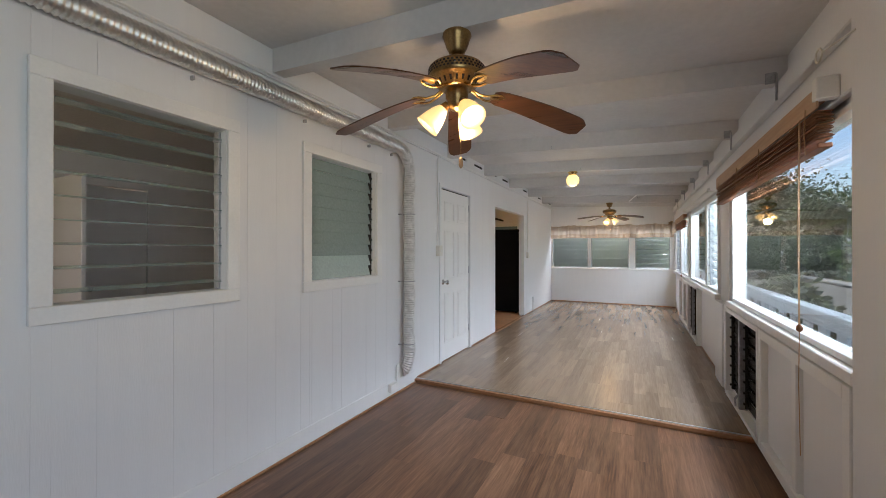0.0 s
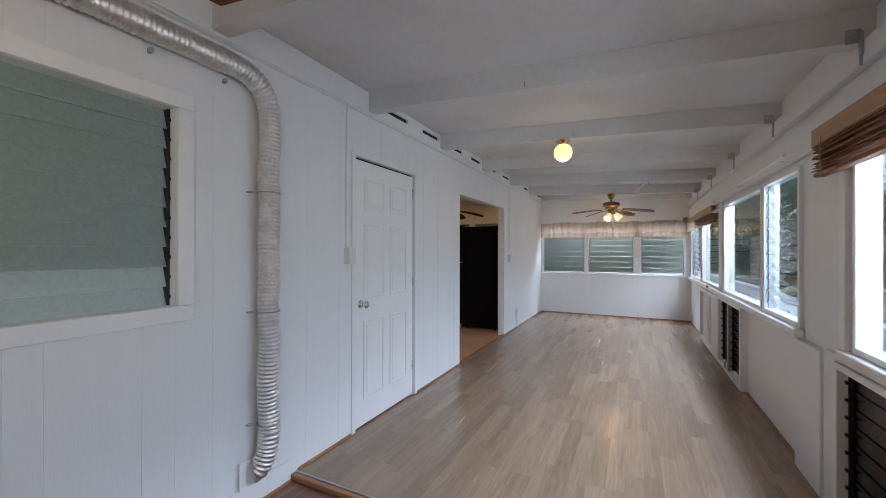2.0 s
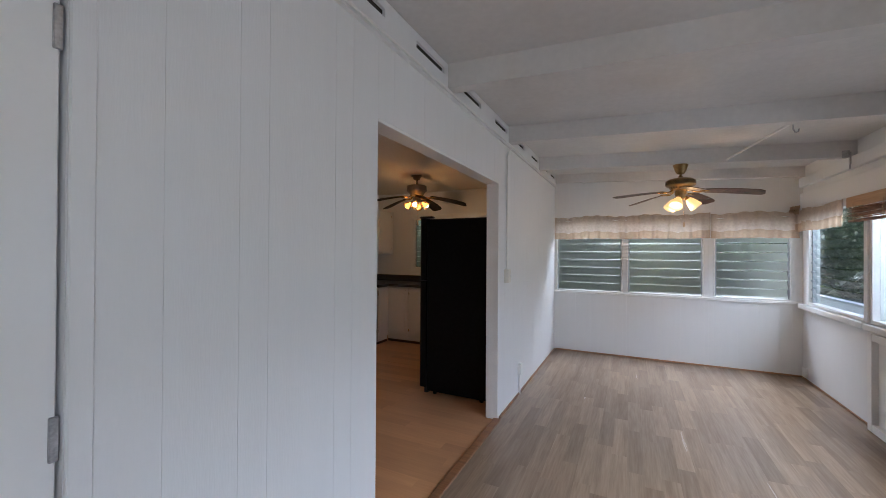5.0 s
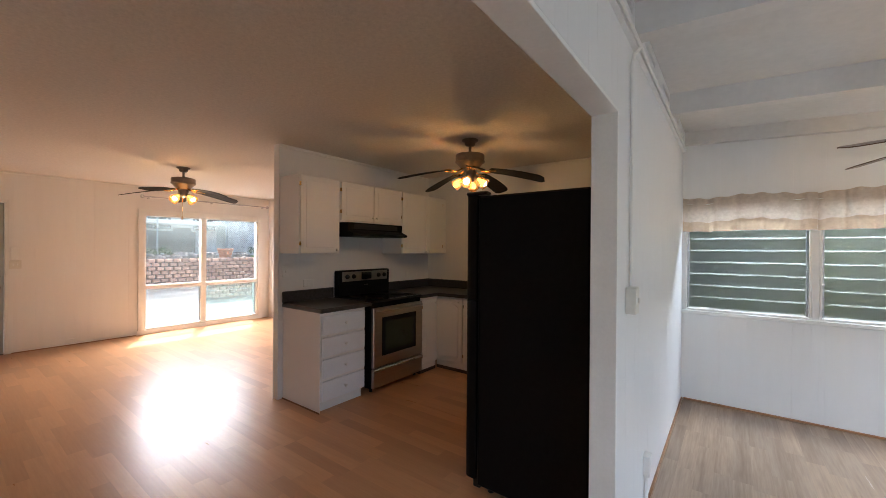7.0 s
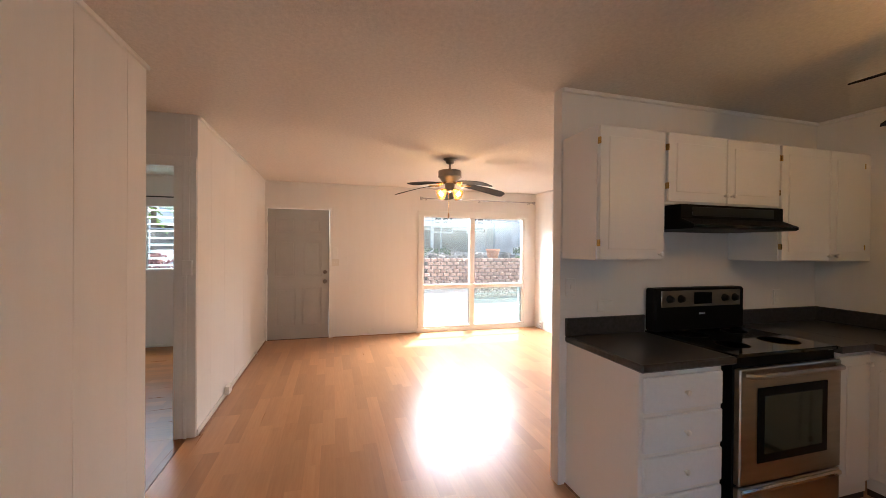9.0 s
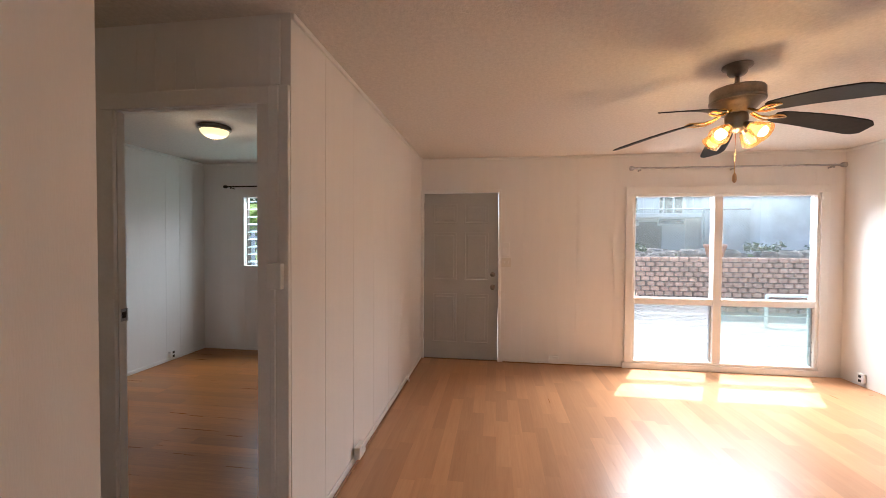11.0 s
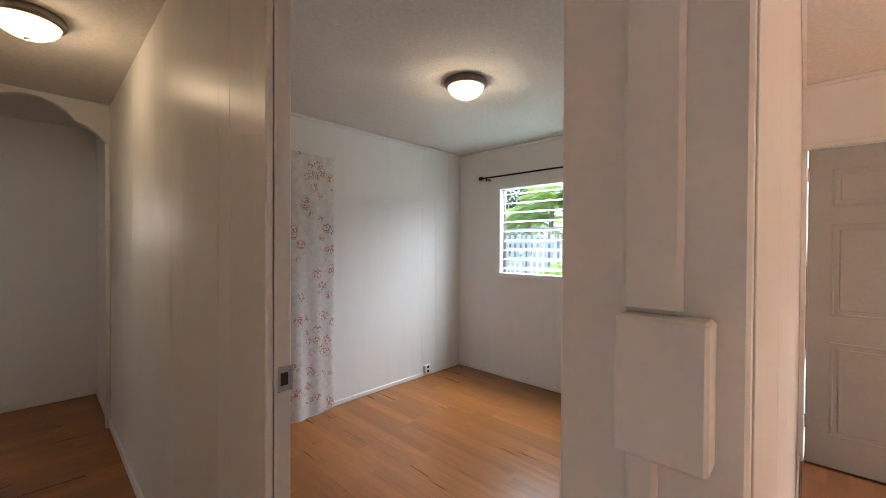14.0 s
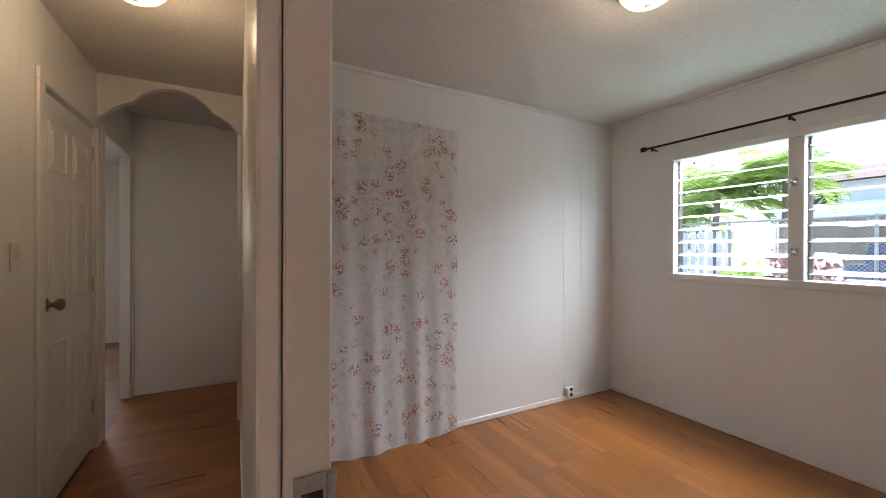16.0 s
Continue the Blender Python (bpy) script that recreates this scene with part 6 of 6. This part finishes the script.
def palm(name, at, height, fronds, size, seed, label, mat="leaf_palm"):
    rnd = random.Random(seed)
    t = thing(name, label, "palm tree", at, 0, "palm trees")
    bend = rnd.uniform(-0.4, 0.4)
    tr = [(bend * (i / 8) ** 2, 0.3 * bend * (i / 8), height * i / 8) for i in range(9)]
    part("trunk", Mesh().tube(tr, lambda j: 0.11 - 0.005 * j + 0.008 * (j % 2), 10), "bark", t)
    top = Vector(tr[-1])
    m = Mesh()
    for k in range(fronds):
        yaw, up = rnd.uniform(0, 360), rnd.uniform(-10, 75)
        L = size * rnd.uniform(0.75, 1.15)
        base = Matrix.Translation(top) @ pose(0, 0, 0, 0, 0, yaw)
        n = 22
        spine = []
        for i in range(n + 1):
            s = i / n
            a = radians(up) - s * radians(70 + 25 * rnd.random() * 0)
            spine.append(Vector((0, 0, 0)) if i == 0 else spine[-1] + Vector((math.cos(a), 0, math.sin(a))) * (L / n))
        m.m = base
        m.tube(spine, lambda j: 0.012 * (1 - j / (n + 2)), 4)
        for i in range(2, n + 1):
            p = spine[i]
            ll = L * 0.34 * math.sin(math.pi * min(0.97, 0.15 + 0.85 * i / n)) + 0.06
            for sgn in (-1, 1):
                d = Vector((0.45, sgn * 0.9, -0.25 - 0.3 * rnd.random())).normalized() * ll
                w = Vector((0.028, 0, 0.012))
                q = p + d
                m.put([p - w, p + w, (p + d * 0.6) + w * 0.8 + Vector((0, 0, 0.02)), q, (p + d * 0.6) - w * 0.8 + Vector((0, 0, 0.02))], [(0, 1, 2, 3, 4)])
    part("crown", m, mat, t)
    return t


def bush(name, at, size, count, seed, label, mat="leaf_bush", leaf=0.12, category="bush", trunk=True):
    """Leaves in clumps round many twig ends, so that the outline stays uneven."""
    rnd = random.Random(seed)
    t = thing(name, label, category, at, 0, "bushes")
    if trunk:
        m = Mesh()
        for k in range(6):
            e = (rnd.uniform(-0.5, 0.5) * size[0], rnd.uniform(-0.5, 0.5) * size[1], size[2] * rnd.uniform(0.6, 0.9))
            m.tube([(0, 0, 0), (e[0] * 0.3, e[1] * 0.3, e[2] * 0.5), e], lambda j: 0.06 - 0.022 * j, 7)
        part("branches", m, "bark", t)
    vs, fs = [], []
    clumps = []
    for k in range(max(8, count // 45)):
        a, c = rnd.uniform(0, 6.28), rnd.uniform(-0.75, 1)
        r = rnd.uniform(0.45, 1.0)
        s = math.sqrt(max(0, 1 - c * c))
        clumps.append(((r * s * math.cos(a) * size[0] / 2), (r * s * math.sin(a) * size[1] / 2), size[2] * (0.5 + 0.5 * r * c), rnd.uniform(0.12, 0.3)))
    for k in range(count):
        cx, cy, cz, cr = rnd.choice(clumps)
        g = min(size)
        p = Vector((cx + rnd.gauss(0, cr * g * 0.45), cy + rnd.gauss(0, cr * g * 0.45), cz + rnd.gauss(0, cr * g * 0.4)))
        d = Vector((rnd.gauss(0, 1), rnd.gauss(0, 1), rnd.gauss(-0.2, 0.7))).normalized()
        s = d.orthogonal().normalized()
        s = (s * math.cos(k) + d.cross(s) * math.sin(k))
        L, W = leaf * rnd.uniform(0.6, 1.4), leaf * 0.3
        b = len(vs)
        vs += [tuple(p), tuple(p + d * L * 0.5 + s * W), tuple(p + d * L), tuple(p + d * L * 0.5 - s * W)]
        fs.append((b, b + 1, b + 2, b + 3))
    m = Mesh()
    m.put(vs, fs)
    part("foliage", m, mat, t)
    return t


for k, (x, y, h, s) in enumerate(((6.2, 9.2, 0.9, 1.5), (6.2, 13.6, 1.4, 1.8), (6.6, 7.4, 2.6, 2.6), (3.4, 13.8, 0.6, 1.5), (7.6, 12.2, 1.2, 1.8), (7.6, 17.5, 2.4, 2.6))):
    palm("palm", (x, y, -1.5), h + 0.9, 26, s, 40 + k, "green feather palm with arching fronds")
for k, (x, y, sx, sy, sz, n) in enumerate(((6.0, 4.2, 2.6, 4.5, 2.9, 9000), (5.6, 7.4, 2.2, 3.5, 3.1, 8000), (8.5, 9.5, 3.6, 5, 4.6, 6000), (9.5, 14.5, 4.5, 6, 5.2, 6500), (13, 21, 7, 8, 6.0, 7000), (14, 7, 5, 7, 5.2, 5200), (7, 0.5, 3, 4, 3.0, 3600), (5.2, 25, 4.5, 5, 8.2, 9000), (8.0, 29, 6, 6, 7.6, 7000), (6.3, 18.0, 2.6, 3.4, 4.9, 8000), (3.2, 17.5, 1.6, 4.0, 3.6, 6000), (2.9, 11.5, 1.2, 4.0, 2.0, 5000), (3.9, 15.0, 1.3, 9.0, 2.3, 9000), (5.9, 13.0, 1.6, 5.0, 3.5, 7000), (12, 34, 8, 8, 7.5, 6000))):
    bush("tree", (x, y, -1.5), (sx, sy, sz), n, 60 + k, "dense green leafy tree beyond the deck", leaf=0.22, category="tree")
for k, (x, y, sx, sy, sz, n) in enumerate(((-0.6, 13.2, 4.2, 2.2, 4.6, 14000), (2.6, 15.5, 4, 3, 4.8, 9000), (-3.4, 13.4, 4.4, 2.4, 4.6, 24000), (-7.0, 14.0, 4.0, 2.6, 4.4, 6000), (-3.0, 16.5, 7.0, 2.4, 7.0, 9000))):
    bush("bush", (x, y, -1.5), (sx, sy, sz), n, 80 + k, "dense green hedge shrub behind the house", leaf=0.2 if y > 16 else 0.075 if x < -3 else 0.11)

# ---- outdoors: front yard ----
whole("patio", Mesh().box(-13.0, -8.96, -2, 16, -0.25, -0.08), "concrete", "pale concrete patio in front of the house", "patio", "structure")
whole("terrace", Mesh().box(-30, -13.32, 4.5, 26, -0.9, 1.06), "earth", "raised earth terrace behind the block wall", "terrace", "structure")
bk = whole("retaining_wall", Mesh().box(-13.3, -13.04, 4.5, 20, -0.3, 1.12), "block_joint", "retaining wall of split-face brown blocks", "retaining wall", "structure")
blk = Mesh().box(-0.05, 0.05, -0.078, 0.078, -0.046, 0.046, 0.016).data("block", "block_face")
for r in range(11):
    for c in range(27):
        ob = new("block", blk)
        ob.parent = bk
        ob.matrix_basis = pose(-13.02 + 0.012 * ((r * 7 + c * 3) % 3), 9.2 + 0.19 * c + (0.095 if r % 2 else 0), 0.03 + 0.104 * r)
rk = random.Random(9)
for k in range(64):
    m = Mesh()
    s = rk.uniform(0.07, 0.2)
    ring = []
    for j in range(6):
        z = -s * 0.6 + 1.2 * s * j / 5
        rr = s * math.sqrt(max(0.05, 1 - (z / (s * 0.75)) ** 2 * 0.8)) if abs(z) < s * 0.75 else s * 0.4
        ring.append((rr * rk.uniform(0.85, 1.15), z))
    m.lathe(ring, 8)
    m.v = [(x * rk.uniform(0.85, 1.15) * 1.3, y * rk.uniform(0.9, 1.1), z * rk.uniform(0.85, 1.1)) for x, y, z in m.v]
    ob = whole("rock", m, "lava_rock", "dark lava rock lying on the terrace edge", "rock", "", "terrace rocks")
    ob.location = (-13.5 - rk.random() * 2.2, 8.4 + k * 0.115, 1.06 + s * 0.45)
whole("lawn", Mesh().box(-17.5, -15.4, 5, 14, 1.061, 1.1), "lawn", "strip of bright lawn on the terrace", "lawn", "structure")
for k, y in enumerate((9.6, 10.2, 12.9, 13.6, 14.3)):
    bush("weeds", (-14.6 - 0.3 * (k % 2), y, 1.06), (0.5, 0.6, 0.4), 260, 120 + k, "dry green weeds among the terrace rocks", "leaf_bush", 0.07, "weeds", False)
hr = thing("handrail", "low white pipe handrail on the patio", "handrail", (-12.0, 11.5, -0.08))
part("rail", Mesh().rod((0, 0, 0.55), (0, 1.4, 0.55), 0.03).rod((0, 0, 0.42), (0, 1.4, 0.42), 0.02), "outdoor_white", hr)
for y in (0.0, 0.7, 1.4):
    part("post", Mesh().rod((0, y, 0), (0, y, 0.55), 0.03), "outdoor_white", hr)
pt = thing("flower_pot", "terracotta flower pot on the terrace", "flower pot", (-13.5, 11.4, 1.06))
part("pot", Mesh().lathe([(0.14, 0), (0.2, 0.26), (0.22, 0.27), (0.22, 0.33), (0.19, 0.33), (0.17, 0.25)], 20), "terracotta", pt)


def chain_fence(name, at, rz, length, height, label, step=0.09):
    f = thing(name, label, "fence", at, rz)
    for k in range(int(length / 2.4) + 1):
        part("post", Mesh().rod((2.4 * k, 0, 0), (2.4 * k, 0, height), 0.03), "fence_wire", f)
    part("top_rail", Mesh().rod((0, 0, height - 0.03), (length, 0, height - 0.03), 0.022), "fence_wire", f)
    m = Mesh()
    n = int((length + height) / step)
    for k in range(n):
        for s in (-1, 1):
            x0 = k * step if s < 0 else k * step - height
            a, b = (x0, 0.0), (x0 + s * -height, height)
            if s < 0:
                a, b = (x0, 0.0), (x0 - height, height)
            else:
                a, b = (x0, 0.0), (x0 + height, height)
            pts = []
            for (x, z), (p, q) in ((a, b), ):
                t0 = max(0, min((0 - x) / (p - x), (length - x) / (p - x)))
                t1 = min(1, max((0 - x) / (p - x), (length - x) / (p - x)))
                if t1 - t0 > 0.02:
                    pts = [(x + (p - x) * t0, 0.002 * s, z + (q - z) * t0), (x + (p - x) * t1, 0.002 * s, z + (q - z) * t1)]
            if pts:
                m.rod(pts[0], pts[1], 0.0035, 4)
    part("wire_mesh", m, "fence_wire", f, "diamond wire mesh")
    return f


chain_fence("chain_fence", (-18, 8.6, 1.06), 90, 6.2, 1.5, "grey chain-link fence on the terrace")
chain_fence("chain_fence", (-16.2, -4.5, -0.3), 90, 8.5, 2.25, "grey chain-link fence by the road", 0.075)


def house(at, sx, sy, h, wall_mat, roof_mat, label, over=0.6, rise=1.2, windows=3):
    t = thing("house", label, "house", at, 0, "neighbour houses")
    part("wall", Mesh().box(0, sx, 0, sy, 0, h), wall_mat, t)
    m = Mesh()
    vs = [(-over, -over, h), (sx + over, -over, h), (sx + over, sy + over, h), (-over, sy + over, h), (sx / 2, -over, h + rise), (sx / 2, sy + over, h + rise)]
    m.put(vs, [(0, 1, 4), (2, 3, 5), (1, 2, 5, 4), (3, 0, 4, 5), (0, 3, 2, 1)])
    part("roof", m, roof_mat, t)
    for k in range(windows):
        y = sy * (k + 0.5) / windows
        wd = part("window", Mesh().box(sx + 0.001, sx + 0.05, y - 0.6, y + 0.6, h * 0.35, h * 0.78, 0.01), "outdoor_white", t, "white window frame")
        part("pane", Mesh().box(sx + 0.051, sx + 0.06, y - 0.52, y + 0.52, h * 0.38, h * 0.75), "black_glass", wd, "dark window pane")
    return t


h2 = house((-31, 7.5, 1.06), 8, 8, 3.2, "outdoor_white", "roof_brown", "white neighbour house with a balcony above the terrace", windows=4)
part("balcony", Mesh().box(8.0, 9.4, 0.2, 7.8, 1.42, 1.6, 0.02), "outdoor_white", h2)
part("balcony_rail", Mesh().box(9.3, 9.38, 0.2, 7.8, 2.3, 2.38, 0.01), "outdoor_white", h2)
for k in range(20):
    part("balcony_post", Mesh().box(9.32, 9.36, 0.25 + 0.39 * k, 0.31 + 0.39 * k, 1.601, 2.299), "outdoor_white", h2)
for y in (0.3, 4.0, 7.6):
    part("post", Mesh().box(9.2, 9.34, y, y + 0.14, 0.0, 1.419), "outdoor_white", h2)
# no opening is cut: a flat dark panel paints the shade
part("dark_opening", Mesh().box(8.001, 8.03, 1.2, 6.6, 0.05, 1.3, 0.005), "dark_grey", h2, "flat dark panel painted as the shade under the balcony")
house((-24, 15.1, 1.06), 6, 7, 4.0, "plaster_blue", "outdoor_white", "weathered pale blue plaster building above the terrace", windows=0)
hs = house((-39, -3.6, 2.75), 9, 8, 1.6, "outdoor_white", "roof_brown", "white neighbour house with a dark brown roof above a shaded carport", rise=1.3)
part("balcony", Mesh().box(8.9, 10.2, -0.4, 8.4, -0.1, 0.55, 0.02), "outdoor_white", hs)
# carport walls coloured dark for the shade inside
part("carport_back", Mesh().box(0.2, 0.4, 0, 8, -3.05, -0.1), "dark_grey", hs)
for y in (-0.2, 4.0, 8.2):
    part("carport_post", Mesh().box(9.7, 9.9, y - 0.1, y + 0.1, -3.05, -0.1), "outdoor_white", hs)
part("carport_side", Mesh().box(0.4, 9.6, -0.1, 0.05, -3.05, -0.1), "dark_grey", hs)
part("carport_side", Mesh().box(0.4, 9.6, 7.95, 8.1, -3.05, -0.1), "dark_grey", hs)
pf = thing("picket_fence", "white slatted garden fence across the yard", "fence", (-17.2, -5.3, -0.3))
part("rail", Mesh().box(-0.02, 0.02, 0, 5.2, 1.75, 1.87).box(-0.02, 0.02, 0, 5.2, 0.3, 0.4), "outdoor_white", pf)
for k in range(24):
    part("slat", Mesh().box(0.021, 0.04, 0.22 * k, 0.22 * k + 0.13, 0.1, 2.05, 0.004), "outdoor_white", pf)


def car(at, rz, mat, label, tall=1.45, long=4.4, pickup=False):
    c = thing("car", label, "car", at, rz, "parked cars")
    side = [(0, 0.45), (0.05, 0.8), (0.9, 0.92), (1.5, tall), (2.9, tall), (3.6, 0.98), (4.3, 0.92), (4.4, 0.5), (4.3, 0.3), (0.1, 0.3)]
    if pickup:
        side = [(0, 0.5), (0.05, 0.95), (1.0, 1.05), (1.5, 1.75), (2.7, 1.78), (2.8, 1.1), (4.9, 1.1), (4.95, 0.6), (4.9, 0.4), (0.1, 0.4)]
    n = len(side)
    m = Mesh()
    for a, b, k in ((-0.82, 0.82, 1.0), ):
        vs = [(x, a + (0.14 if z > 1.1 else 0), z) for x, z in side] + [(x, b - (0.14 if z > 1.1 else 0), z) for x, z in side]
        m.put(vs, [tuple(range(n)), tuple(range(n, 2 * n))[::-1]] + [(i, (i + 1) % n, n + (i + 1) % n, n + i) for i in range(n)])
    part("body", m, mat, c)
    gl = Mesh()
    for y in (-0.69, 0.69):
        s = 1 if y > 0 else -1
        gl.box(1.45, 2.7, y - 0.002, y + 0.002 + 0.01 * s, 1.02, tall - 0.1)
    part("side_window", gl, "black_glass", c, "dark glass")
    for x in (0.85, 3.5):
        for y in (-0.84, 0.64):
            wh = part("wheel", Mesh(pose(x, y, 0.32, -90, 0, 0)).lathe([(0.2, 0), (0.32, 0.01), (0.32, 0.19), (0.2, 0.2)], 22), "tyre", c)
            part("rim", Mesh(pose(x, y, 0.32, -90, 0, 0)).lathe([(0.19, -0.004), (0.19, 0.204)], 18), "galvanised", wh)
    return c


car((-28.2, -1.7, -0.3), 6, "car_white", "white car parked beyond the fence")
car((-28.0, 0.9, -0.3), 4, "car_navy", "dark blue pickup parked beyond the fence", pickup=True)
whole("road", Mesh().box(-34, -13.05, -14, 4.4, -0.45, -0.3), "concrete", "pale concrete drive and road", "road", "structure")
palm("palm", (-18.0, -0.9, -0.3), 3.2, 30, 2.0, 91, "bright green palm in the front yard", "leaf_bright")
palm("palm", (-18.6, 0.5, -0.3), 3.5, 24, 1.7, 92, "bright green palm in the front yard", "leaf_bright")
palm("palm", (-19.0, -2.4, -0.3), 2.7, 26, 1.8, 96, "bright green palm in the front yard", "leaf_bright")
bush("shrub", (-12.0, 3.0, -0.1), (0.7, 0.7, 1.35), 2600, 93, "reddish leaved garden shrub", "leaf_red", 0.085)
bush("shrub", (-12.3, 2.25, -0.1), (0.8, 0.8, 1.15), 2600, 94, "low green leafy garden shrub", "leaf_bright", 0.085)
whole("planter_wall", Mesh().box(-12.5, -12.3, 3.2, 4.45, -0.1, 0.92, 0.02), "concrete", "low pale concrete garden wall", "garden wall", "structure")
bush("tree", (-27, -9, -0.3), (5, 6, 6.5), 4000, 95, "green leafy tree beyond the road", leaf=0.25, category="tree")
# unseen eaves over the front of the house, added to shade the windows
whole("roof_eave", Mesh().box(-9.55, -8.94, 5.6, 10.9, 2.52, 2.6).box(-10.3, -8.94, 2.2, 5.6, 2.52, 2.6), "outdoor_white", "unseen white eave added to shade the front windows", "roof", "structure")
# more unseen eaves, added to keep direct sun out of porch and kitchen
whole("roof_eave", Mesh().box(-9.0, 2.1, 10.51, 11.5, 2.62, 2.7).box(1.37, 2.2, -3.0, 10.5, 2.56, 2.64), "outdoor_white", "unseen white eave added to keep sun out of porch and kitchen", "roof", "structure")
whole("roof", Mesh().box(-9.0, -1.66, -1.7, 10.6, 2.68, 2.78), "outdoor_white", "flat roof deck over the house", "roof", "structure")
